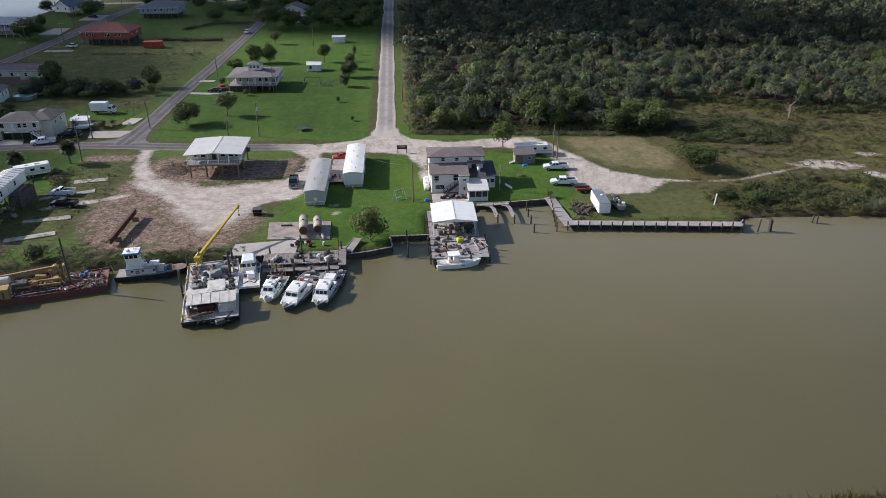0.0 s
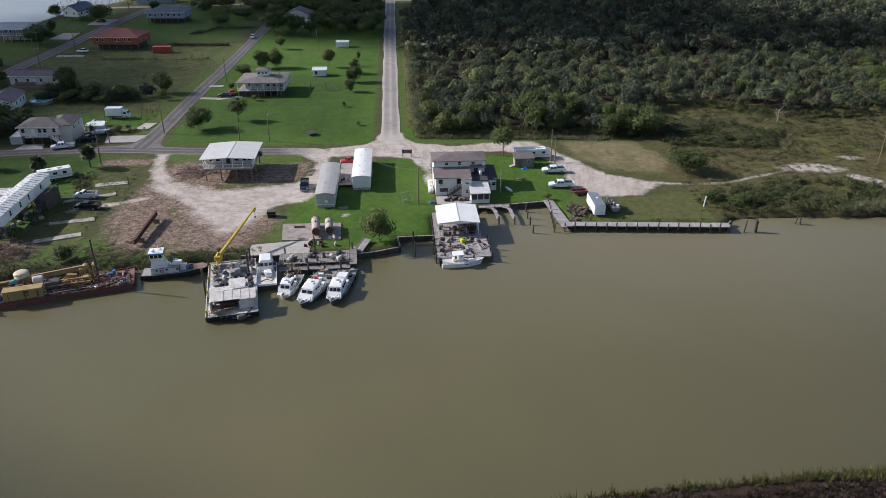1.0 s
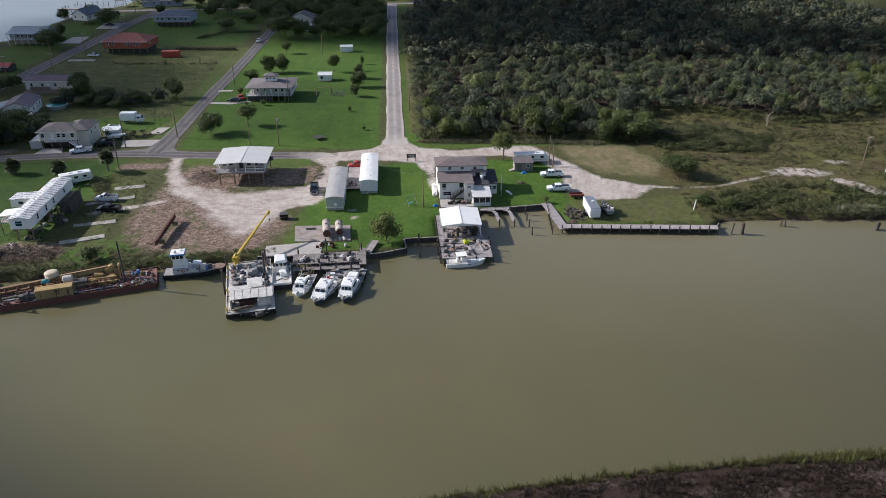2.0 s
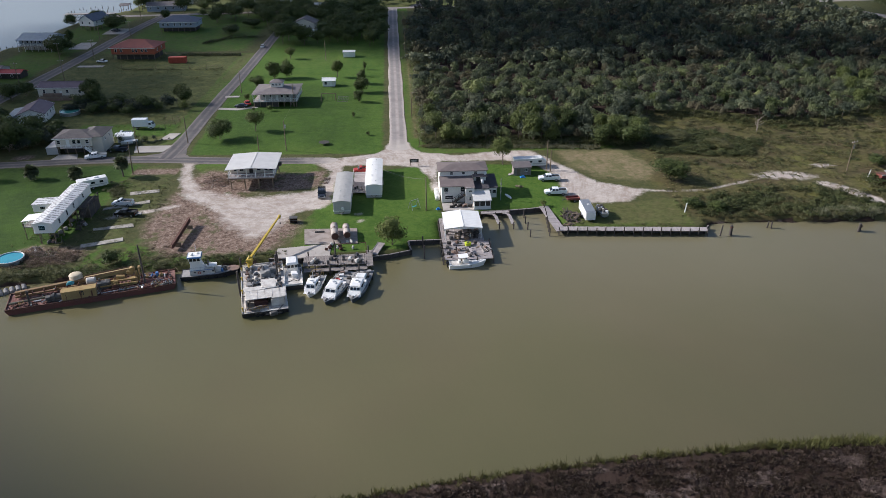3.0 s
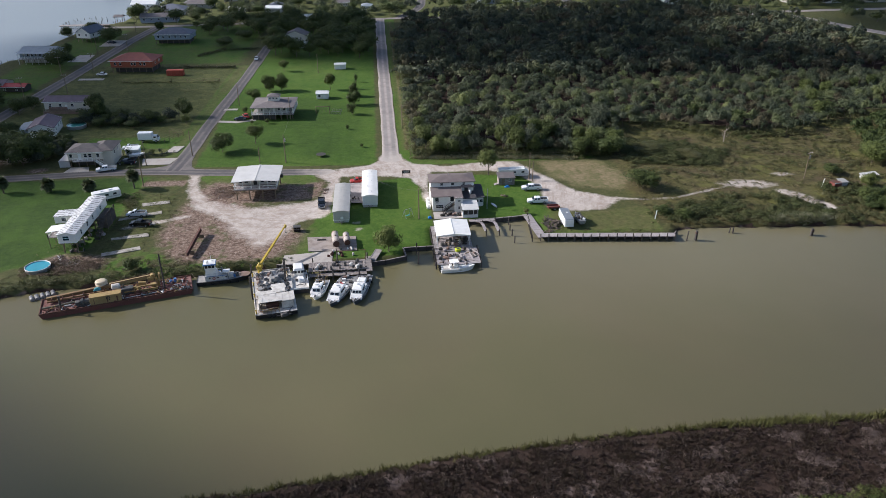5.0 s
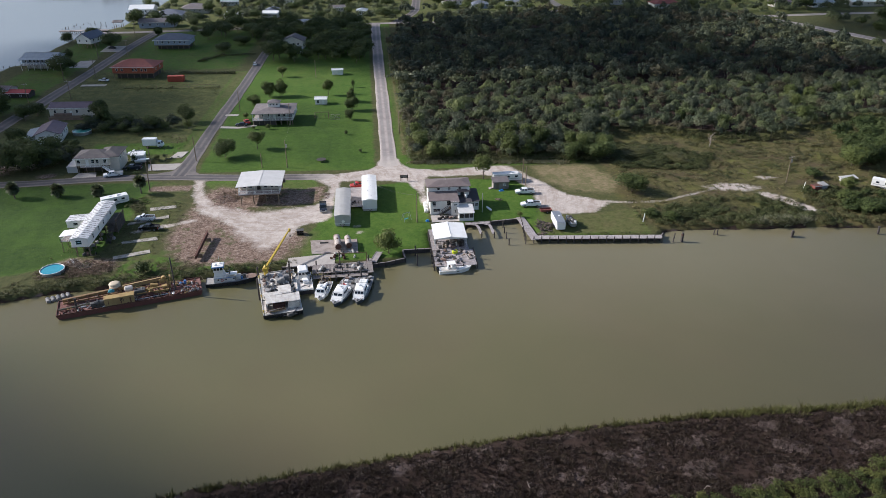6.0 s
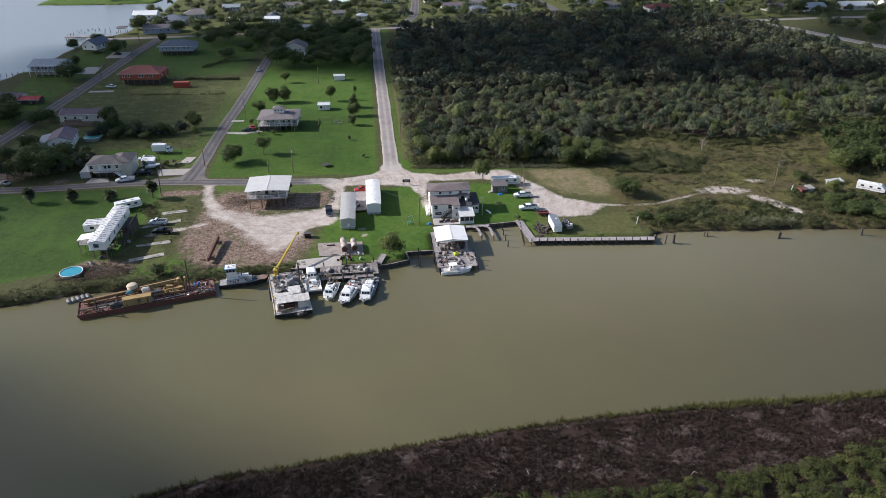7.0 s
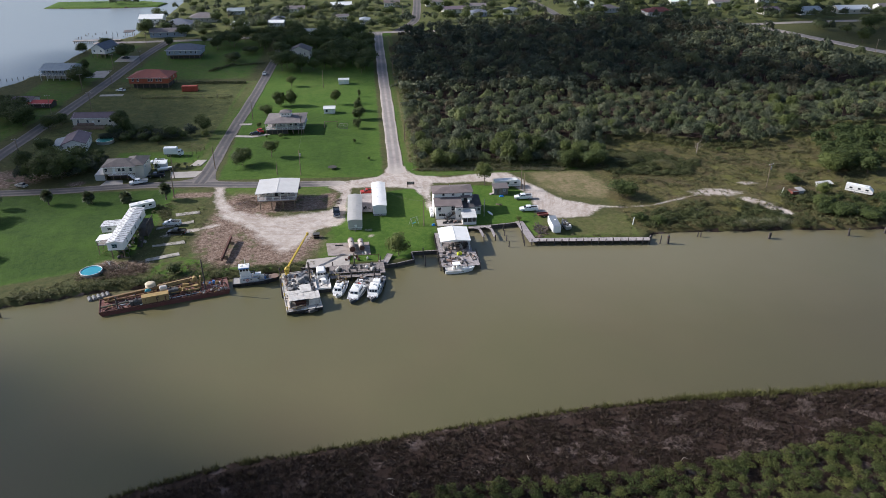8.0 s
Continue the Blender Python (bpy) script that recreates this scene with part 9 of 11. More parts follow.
def pickup(label, x, y, rz, paint, ln=5.7, crew=True, bed=True, group=""):
    """A pickup facing +y: sills, bonnet, cab, load bed, glass, lamps and wheels."""
    p = thing("pickup_truck", label, "pickup truck", x, y, G + 0.02, rz, group)
    k = ln / 5.7
    w = 1.95
    a = w / 2
    prof = [(-2.8, 0.5), (-2.8, 1.15), (0.95, 1.18), (1.6, 1.15), (2.65, 1.02), (2.85, 0.85), (2.85, 0.45), (-2.8, 0.45)]
    body = Geo().loft([[(-a * s, yy * k, zz) for yy, zz in prof] if s < 1.5 else [] for s in (1.0, -1.0)])
    part("body", body, paint, p)
    c0, c1 = (-0.75 if crew else 0.0), 1.3
    cab = Geo().loft([[(-a * 0.97, c0 * k, 1.16), (a * 0.97, c0 * k, 1.16), (a * 0.97, (c1 + 0.35) * k, 1.12), (-a * 0.97, (c1 + 0.35) * k, 1.12)],
                      [(-a * 0.78, (c0 + 0.18) * k, 1.8), (a * 0.78, (c0 + 0.18) * k, 1.8), (a * 0.78, (c1 - 0.45) * k, 1.8), (-a * 0.78, (c1 - 0.45) * k, 1.8)]])
    part("cab", cab, paint, p)
    part("windscreen", Geo().box(0, (c1 - 0.02) * k, 1.47, w * 0.8, 0.05, 0.72, 0, 0, 50), M_GLASS, p)
    part("rear_window", Geo().box(0, (c0 + 0.07) * k, 1.5, w * 0.72, 0.05, 0.42, 0, 0, -14), M_GLASS, p)
    for s in (-1, 1):
        for m in ((-0.2, 0.62), (0.62, 0.55)) if crew else ((0.55, 0.6),):
            part("side_window", Geo().box(s * a * 0.89, m[0] * k + 0.05, 1.5, 0.05, m[1] * k, 0.4, 0, 0, 0, s * -16), M_GLASS, p)
        part("mirror", Geo().box(s * (a + 0.12), 1.05 * k, 1.25, 0.2, 0.12, 0.2, 0, 0.03), M_CAR_BLACK, p)
        part("headlight", Geo().box(s * a * 0.72, 2.83 * k, 0.85, 0.4, 0.1, 0.2, 0, 0.03), M_STEEL, p)
        part("tail_light", Geo().box(s * a * 0.9, -2.81 * k, 0.95, 0.14, 0.06, 0.35), M_RED_PAINT, p)
        for yy in (-1.75, 1.8):
            wheel(p, s * a * 0.92, yy * k)
    if bed:
        part("bed_liner", Geo().box(0, (-2.8 + c0) / 2 * k, 1.2, w * 0.84, (2.75 + c0) * 0.96 * k, 0.05), M_TYRE, p)
        g = Geo().box(-a * 0.93, (-2.8 + c0) / 2 * k, 1.3, 0.1, (2.8 + c0) * k, 0.28, 0, 0.02).box(a * 0.93, (-2.8 + c0) / 2 * k, 1.3, 0.1, (2.8 + c0) * k, 0.28, 0, 0.02).box(0, -2.75 * k, 1.3, w * 0.95, 0.1, 0.28, 0, 0.02)
        part("bed_side", g, paint, p)
    else:
        part("flat_bed", Geo().box(0, -1.8 * k, 1.2, 2.1, 2.6 * k, 0.12, 0, 0.02), M_STEEL, p)
    part("bumper", Geo().box(0, 2.88 * k, 0.55, w * 0.98, 0.16, 0.24, 0, 0.04), M_STEEL, p)
    part("bumper", Geo().box(0, -2.88 * k, 0.55, w * 0.95, 0.14, 0.2, 0, 0.04), M_STEEL, p)
    return p


pickup("white extended-cab pickup truck parked on the grass", 3.7, 22.4, 88, M_CAR_WHITE)
pickup("white crew-cab pickup truck with empty bed parked by the lot", 3.5, 12.8, 88, M_CAR_WHITE)
pickup("dark blue and silver pickup truck parked on the shell lot", -56.4, 16.9, 184, M_CAR_DARK, 5.6)
pickup("red pickup truck standing behind the timber deck", -46.3, 32.6, 95, M_RED_PAINT, 5.2, False)
pickup("white pickup truck parked on a concrete strip", -105.6, 14.6, 84, M_CAR_WHITE, 5.2, False)
pickup("black pickup truck parked on a concrete strip", -102.9, 8.2, 82, M_CAR_BLACK, 5.4)
pickup("white flatbed pickup truck beside the beige house", -124.6, 50.6, 108, M_CAR_WHITE, 5.8, True, False)
pickup("dark grey pickup truck on the driveway", -120.0, 56.2, 88, M_CAR_DARK, 5.6)
pickup("white pickup truck behind the shed at the yard", -122.8, 70.5, 95, M_CAR_WHITE, 5.2, False)


def sedan(label, x, y, rz, paint, ln=4.6):
    c = thing("car", label, "car", x, y, G + 0.1, rz)
    k, a = ln / 4.6, 0.9
    prof = [(-2.25, 0.5), (-2.2, 0.95), (-1.3, 1.0), (1.0, 0.98), (2.1, 0.8), (2.28, 0.6), (2.25, 0.35), (-2.25, 0.35)]
    part("body", Geo().loft([[(-a, yy * k, zz) for yy, zz in prof], [(a, yy * k, zz) for yy, zz in prof]][::-1]), paint, c)
    part("cabin", Geo().loft([[(-a * 0.95, -1.6 * k, 0.97), (a * 0.95, -1.6 * k, 0.97), (a * 0.95, 1.2 * k, 0.95), (-a * 0.95, 1.2 * k, 0.95)], [(-a * 0.72, -1.0 * k, 1.45), (a * 0.72, -1.0 * k, 1.45), (a * 0.72, 0.3 * k, 1.45), (-a * 0.72, 0.3 * k, 1.45)]]), M_GLASS, c)
    part("roof", Geo().box(0, -0.35 * k, 1.46, a * 1.45, 1.4 * k, 0.05, 0, 0.02), paint, c)
    for s in (-1, 1):
        part("headlight", Geo().box(s * 0.65, 2.2 * k, 0.7, 0.35, 0.1, 0.15, 0, 0.03), M_STEEL, c)
        for yy in (-1.35, 1.4):
            wheel(c, s * a * 0.92, yy * k, 0.32, 0.22)
    return c


sedan("silver sedan parked beside the bay street", -175.8, 100.6, 35, M_CAR_SILVER)
sedan("white sedan standing on the lane's shoulder", -98.6, 202.5, 2, M_CAR_WHITE)
sedan("red car parked before the low dark house", -196, 153, 60, M_RED_PAINT)
sedan("red car under the porch of the lawn house", -89.5, 103.5, 20, M_RED_PAINT)
sedan("dark car at the lawn house's drive", -91.0, 99.8, 80, M_CAR_DARK)
sedan("white car beside the orange house", -165.0, 177.0, 75, M_CAR_WHITE)
sedan("dark car on the bay house forecourt", -182.5, 250.5, 70, M_CAR_DARK)
sedan("grey car half hidden by the yard's shrubs", -163.5, 52.0, 60, M_CAR_SILVER)


def box_truck():
    t = thing("box_truck", "white box truck parked in a back yard", "truck", -118.6, 78.2, G, -92)
    part("cargo_box", Geo().box(0, -1.0, 2.2, 2.3, 4.8, 2.4, 0, 0.05), M_CAR_WHITE, t)
    part("cab", Geo().loft([[(-1.0, 1.5, 0.6), (1.0, 1.5, 0.6), (1.0, 3.5, 0.6), (-1.0, 3.5, 0.6)], [(-1.0, 1.5, 1.5), (1.0, 1.5, 1.5), (1.0, 3.4, 1.4), (-1.0, 3.4, 1.4)], [(-0.9, 1.6, 2.4), (0.9, 1.6, 2.4), (0.9, 2.7, 2.4), (-0.9, 2.7, 2.4)]]), M_CAR_WHITE, t)
    part("windscreen", Geo().box(0, 3.1, 1.95, 1.7, 0.06, 0.8, 0, 0, 35), M_GLASS, t)
    part("chassis", Geo().box(0, -0.8, 0.8, 1.2, 5.2, 0.3), M_MACHINE, t)
    for s in (-1, 1):
        for y in (-1.9, 2.5):
            wheel(t, s * 0.95, y, 0.45, 0.28)
        part("side_window", Geo().box(s * 0.98, 2.3, 1.9, 0.05, 0.8, 0.5), M_GLASS, t)
    return t


box_truck()


def travel_trailer(label, x, y, rz, ln=8.0, w=2.4, slope=True):
    """A camper with its nose to +y: body, bands, windows, door, roof vent, wheels."""
    t = thing("travel_trailer", label, "trailer", x, y, G, rz)
    h = 2.7
    pr = [(-ln / 2, 0.6), (-ln / 2, h), (ln / 2 - (1.4 if slope else 0.2), h + 0.05), (ln / 2, h - (1.1 if slope else 0.2)), (ln / 2, 0.9), (ln / 2 - 0.5, 0.6)]
    part("body", Geo().loft([[(-w / 2, a, b) for a, b in pr], [(w / 2, a, b) for a, b in pr]][::-1]), M_HULL_WHITE, t)
    for s in (-1, 1):
        for y2 in (-ln * 0.3, 0.0, ln * 0.28):
            part("window", Geo().box(s * w / 2, y2, 1.85, 0.06, 0.9, 0.55, 0, 0.02), M_GLASS, t)
        part("stripe", Geo().box(s * w / 2, 0, 1.2, 0.04, ln * 0.9, 0.16), M_STEEL, t)
        for y2 in (-0.5, 0.4):
            wheel(t, s * (w / 2 - 0.1), y2 - 0.6, 0.36, 0.24)
    part("roof_vent", Geo().box(0, -ln * 0.15, h + 0.12, 0.7, 0.7, 0.25, 0, 0.05), M_TRIM, t)
    part("roof_unit", Geo().box(0, ln * 0.15, h + 0.18, 0.8, 1.0, 0.32, 0, 0.08), M_TRIM, t)
    part("drawbar", Geo().cyl((-0.5, ln / 2 - 0.4, 0.6), (0, ln / 2 + 1.0, 0.5), 0.06, 0.06, 6).cyl((0.5, ln / 2 - 0.4, 0.6), (0, ln / 2 + 1.0, 0.5), 0.06, 0.06, 6), M_MACHINE, t)
    part("jack", Geo().cyl((0, ln / 2 + 0.8, 0), (0, ln / 2 + 0.8, 0.9), 0.06, 0.06, 6), M_STEEL, t)
    return t


travel_trailer("large white travel trailer parked beside a grey shed", 0.3, 33.2, -88, 9.4)
travel_trailer("old white travel trailer behind the raised mobile home", -117.2, 27.2, -62, 7.4, 2.4, False)
travel_trailer("white motorhome-like trailer among the bushes", 114.2, 14.4, -132, 8.2)
ct = thing("cargo_trailer", "white enclosed cargo trailer with grey roof on the grass", "trailer", 8.2, -1.0, G, -1)
part("body", Geo().box(0, 0, 1.55, 2.4, 7.4, 2.1, 0, 0.06), M_CAR_WHITE, ct)
part("roof", Geo().box(0, 0, 2.65, 2.3, 7.3, 0.12, 0, 0.04), M_STEEL, ct)
part("rear_door", Geo().box(0, -3.73, 1.5, 2.1, 0.06, 1.9, 0, 0.02).box(0, -3.77, 1.5, 0.06, 0.05, 1.9), M_TRIM, ct)
part("roof_vent", Geo().box(0.3, 0.5, 2.78, 0.5, 0.5, 0.16, 0, 0.04), M_TRIM, ct)
part("drawbar", Geo().cyl((-0.6, 3.6, 0.5), (0, 5.0, 0.5), 0.06, 0.06, 6).cyl((0.6, 3.6, 0.5), (0, 5.0, 0.5), 0.06, 0.06, 6), M_MACHINE, ct)
part("jack", Geo().cyl((0, 4.8, 0), (0, 4.8, 0.8), 0.06, 0.06, 6), M_STEEL, ct)
for s in (-1, 1):
    for y in (-0.5, 0.5):
        wheel(ct, s * 1.25, y - 0.6, 0.36, 0.22)
    part("fender", Geo().box(s * 1.28, -0.6, 0.85, 0.3, 2.1, 0.1, 0, 0.03), M_STEEL, ct)
bt = thing("boat_trailer", "small grey boat heaped with gear on a trailer", "boat", 11.7, -0.6, G, 6)
hg, half = hull(5.6, 2.0, 0.7, 0.3, 0.6)
hg.v = [(a, b, c + 0.8) for a, b, c in hg.v]
part("hull", hg, M_STEEL, bt)
part("trailer_frame", Geo().box(0, -0.3, 0.45, 1.5, 4.6, 0.12).cyl((0, 2.0, 0.45), (0, 3.8, 0.5), 0.06, 0.06, 6).cyl((0, 3.6, 0), (0, 3.6, 0.6), 0.05, 0.05, 6), M_MACHINE, bt)
for s in (-1, 1):
    wheel(bt, s * 0.95, -0.5, 0.3, 0.2)
rk = random.Random(6)
for k in range(20):
    part("gear", Geo().box(rk.uniform(-0.6, 0.6), rk.uniform(-2.2, 1.6), 1.75, rk.uniform(0.4, 0.9), rk.uniform(0.4, 0.9), rk.uniform(0.3, 0.7), rk.uniform(0, 90), 0.05), rk.choice([M_HULL_WHITE, M_MACHINE, M_STEEL, M_INSIDE, M_INSIDE]), bt)
ut = thing("utility_trailer", "low rusty-red utility trailer on the lot's rim", "trailer", 6.9, 8.3, G, 94)
part("tray", Geo().box(0, 0, 0.55, 1.7, 3.2, 0.1).box(-0.82, 0, 0.8, 0.06, 3.2, 0.45).box(0.82, 0, 0.8, 0.06, 3.2, 0.45).box(0, -1.58, 0.8, 1.7, 0.06, 0.45), M_ROOF_RED, ut)
part("drawbar", Geo().cyl((0, 1.5, 0.5), (0, 2.7, 0.45), 0.05, 0.05, 6).cyl((0, 2.6, 0), (0, 2.6, 0.5), 0.05, 0.05, 6), M_MACHINE, ut)
for s in (-1, 1):
    wheel(ut, s * 0.95, -0.2, 0.3, 0.2)
kay = Geo().loft([[(-w, y, 0.35), (w, y, 0.35), (w * 0.6, y, 0.05), (-w * 0.6, y, 0.05)] for y, w in ((-1.6, 0.05), (-1.2, 0.3), (0, 0.42), (1.2, 0.3), (1.6, 0.05))])
kk = solid("canoe", kay, M_HULL_WHITE, "small white upturned dinghy lying on the lawn", "boat", -8.9, 11.9, G, 20)
rs = thing("shed", "weathered grey board shed with a flat shingle roof", "shed", -2.9, 28.3, G, 0)
part("wall", Geo().box(0, 0, 1.2, 4.6, 3.4, 2.4, c=0.03), M_WOOD, rs)
for k in range(15):
    part("board", Geo().box(-2.2 + 0.315 * k, -1.72, 1.2, 0.28, 0.03, 2.36), M_WOOD, rs)
part("ramp", Geo().box(-2.9, -1.0, 0.3, 1.6, 1.2, 0.08, 0, 0, 0, -18), M_DECK, rs)
part("roof", Geo().slab([(-2.6, -2.0, 2.4), (2.6, -2.0, 2.4), (2.6, 2.0, 2.75), (-2.6, 2.0, 2.75)], 0.12), M_SHINGLE_GREY, rs)
door(rs, -1.0, -1.74, 0.05, 0.9, 1.9, "s", M_TIMBER)
window(rs, 1.1, -1.7, 1.5, 0.8, 0.8)
solid("tarp", Geo().loft([[(-0.8, -0.4, 0), (0.8, -0.5, 0), (0.9, 0.5, 0), (-0.7, 0.6, 0)], [(-0.4, -0.2, 0.35), (0.5, -0.2, 0.25), (0.4, 0.2, 0.4), (-0.3, 0.3, 0.3)]]), M_BLUE_TARP, "crumpled bright blue tarp before the shed", "tarp", -3.0, 25.2, G + 0.02, 10)
solid("tarp", Geo().loft([[(-0.5, -0.4, 0), (0.5, -0.5, 0), (0.6, 0.5, 0), (-0.5, 0.4, 0)], [(-0.3, -0.2, 0.5), (0.3, -0.2, 0.4), (0.3, 0.2, 0.5), (-0.2, 0.2, 0.45)]]), M_BLUE_TARP, "small blue tarp bundle at the lawn's corner", "tarp", -27.2, 5.6, G + 0.02, 10)
sb = thing("sign_board", "dark double-post notice board facing the lane", "sign", -32.0, 36.6, G, 0)
posts(sb, [(-1.1, 0), (1.1, 0)], 0, 2.1, 0.08, M_TIMBER, True)
part("board", Geo().box(0, -0.05, 1.5, 2.5, 0.08, 1.0, 0, 0.02), M_INSIDE, sb)
part("lettering_bar", Geo().box(0, -0.11, 1.65, 1.7, 0.02, 0.14).box(0, -0.11, 1.35, 1.3, 0.02, 0.1), M_GREY_WALL, sb)
sw = thing("swing_frame", "pale metal swing frame on the lawn", "swing", -33.0, 6.8, G, 35)
for s in (-1.2, 1.2):
    for d in (-0.9, 0.9):
        part("leg", Geo().cyl((s, d, 0), (s * 0.95, 0, 2.3), 0.05, 0.05, 6), M_STEEL, sw)
part("top_bar", Geo().cyl((-1.2, 0, 2.3), (1.2, 0, 2.3), 0.05, 0.05, 6), M_STEEL, sw)
part("seat", Geo().box(0, 0, 0.55, 1.3, 0.45, 0.06).cyl((-0.6, 0, 0.55), (-0.6, 0, 2.3), 0.02, 0.02, 4).cyl((0.6, 0, 0.55), (0.6, 0, 2.3), 0.02, 0.02, 4), M_TEAL_TARP, sw)


def power_pole(x, y, h, label, arm=True, lean=0.0, box=False, rz=0):
    p = thing("power_pole", label, "power pole", x, y, G - 0.1, rz, "power poles")
    part("shaft", Geo().cyl((0, 0, 0), (lean, 0, h), 0.17, 0.11, 8), M_TIMBER, p)
    if arm:
        part("cross_arm", Geo().box(lean, -0.15, h - 0.5, 2.4, 0.12, 0.14), M_WOOD, p)
        for s in (-1.0, 0, 1.0):
            part("insulator", Geo().cyl((lean + s, -0.15, h - 0.43), (lean + s, -0.15, h - 0.2), 0.06, 0.04, 6), M_TRIM, p)
    if box:
        part("transformer", Geo().cyl((lean + 0.32, -0.1, h - 2.3), (lean + 0.32, -0.1, h - 1.3), 0.26, 0.26, 12), M_STEEL, p)
    return p


power_pole(-69.7, 52.5, 9.4, "slim wooden power pole on the lawn", False, 0, True)
power_pole(-109.8, 36.7, 9.4, "wooden power pole beside the road", False, 0.3)
power_pole(86.5, 22.5, 8.8, "tall bleached power pole with pale cross arm in the marsh", True, 0.1, True, 25)
power_pole(4.6, 30.6, 8.5, "slim wooden power pole by the trailer", False)
power_pole(5.4, 29.4, 6.2, "short wooden utility pole by the trailer", False)
power_pole(-30.1, 5.4, 8.8, "slim dark lawn pole", False)
power_pole(-78, 53.6, 5.0, "thin lawn post by the road", False)
for x, y in ((-174.8, 80.2), (-185.5, 142), (-169.2, 145.5), (-184, 180), (-171.5, 186), (-182, 225), (-169, 232), (-178.5, 283), (-100.8, 62), (-94.5, 120), (-72.5, 99.5), (-113.4, 54.1), (-31.3, 84), (-31.2, 190), (-66.5, 172), (-92, 226)):
    power_pole(x, y, 8.6, "weathered wooden power pole by the street", x < -150)
for x, y in ((-16, 372), (2, 395), (8, 440), (86, 372), (104, 408), (246, 205), (296, 178), (40, 350)):
    power_pole(x, y, 9.5, "far wooden power pole by the street")


def wire(a, b, sag, label="thin sagging overhead wire"):
    pts = [Vector(a).lerp(Vector(b), i / 10) - Vector((0, 0, sag * 4 * (i / 10) * (1 - i / 10))) for i in range(11)]
    solid("overhead_wire", Geo().tube(pts, [0.018] * 11, 4), M_MACHINE, label, "wire", 0, 0, 0, 0, "overhead wires")


wire((-40.7, 23, 5.4), (-30.1, 5.4, 9.2), 0.7)
wire((4.6, 30.6, 9.3), (-11.1, 10.2, 6.6), 0.8)
wire((-69.7, 52.5, 10.2), (-71.5, 100, 7.0), 1.2)
solid("post", Geo().cyl((0, 0, 0), (0.25, 0, 2.6), 0.14, 0.12, 8), M_TRIM, "pale leaning post at the marsh edge", "post", 32.3, -1.0, G - 0.1)
solid("post", Geo().cyl((0, 0, 0), (0.6, 0.1, 3.2), 0.1, 0.08, 8), M_TRIM, "pale leaning post by the red shack", "post", 87.6, 15.0, G - 0.1)
sk = thing("shack", "small red shack with a rusty sheet roof among bushes", "shed", 92.0, 14.0, G, 8)
part("wall", Geo().box(-1.0, 0, 1.15, 2.4, 2.2, 2.3, 0, 0.03), M_ROOF_RED, sk, "red board wall")
part("wall", Geo().box(1.5, 0.5, 1.1, 2.2, 2.2, 2.2, 0, 0.03), M_GREY_WALL, sk)
part("roof", Geo().slab([(-2.35, -1.2, 2.55), (0.35, -1.2, 2.5), (0.35, 1.4, 2.25), (-2.35, 1.4, 2.3)], 0.08), M_RUST_DARK, sk, "rusty sheet roof")
part("roof", Geo().slab([(0.5, -0.8, 2.3), (2.9, -0.8, 2.2), (2.9, 1.8, 2.5), (0.5, 1.8, 2.55)], 0.08), M_GREY_METAL, sk, "grey sheet roof")
part("gutter_board", Geo().box(-1.0, -1.24, 2.4, 2.6, 0.06, 0.16), M_TRIM, sk)
door(sk, -1.0, -1.1, 0.05, 0.8, 1.8, "s", M_ROOF_RED)
solid("roof_sheet", Geo().slab([(-3, -1.1, 1.0), (3, -1.1, 1.0), (3, 1.1, 1.5), (-3, 1.1, 1.5)], 0.06).box(-2.5, 0, 0.55, 0.2, 1.6, 1.1).box(2.5, 0, 0.55, 0.2, 1.6, 1.1), M_PALE_METAL, "pale sheet-metal roof low among bushes", "shelter", 106.2, 21.4, G, 10)

# pools, slabs, yard pieces
def pool(x, y, r, h, water_m, label):
    p = thing("pool", label, "pool", x, y, G)
    ring = Geo()
    n = 28
    out = [(math.cos(2 * math.pi * i / n), math.sin(2 * math.pi * i / n)) for i in range(n)]
    v = [(r * a, r * b, 0) for a, b in out] + [(r * a, r * b, h) for a, b in out] + [((r - 0.1) * a, (r - 0.1) * b, h) for a, b in out] + [((r - 0.1) * a, (r - 0.1) * b, 0.05) for a, b in out]
    f = [(k * n + i, k * n + (i + 1) % n, (k + 1) * n + (i + 1) % n, (k + 1) * n + i) for k in range(3) for i in range(n)]
    part("wall", ring.add(v, f), M_STEEL, p)
    part("water", Geo().cyl((0, 0, 0.05), (0, 0, h - 0.12), r - 0.1, r - 0.1, 28), water_m, p)
    rim = Geo()
    for (a, b), (c, d) in zip(out, out[1:] + out[:1]):
        rim.cyl((r * a, r * b, h), (r * c, r * d, h), 0.09, 0.09, 6)
    part("rim", rim, M_TRIM, p)
    return p


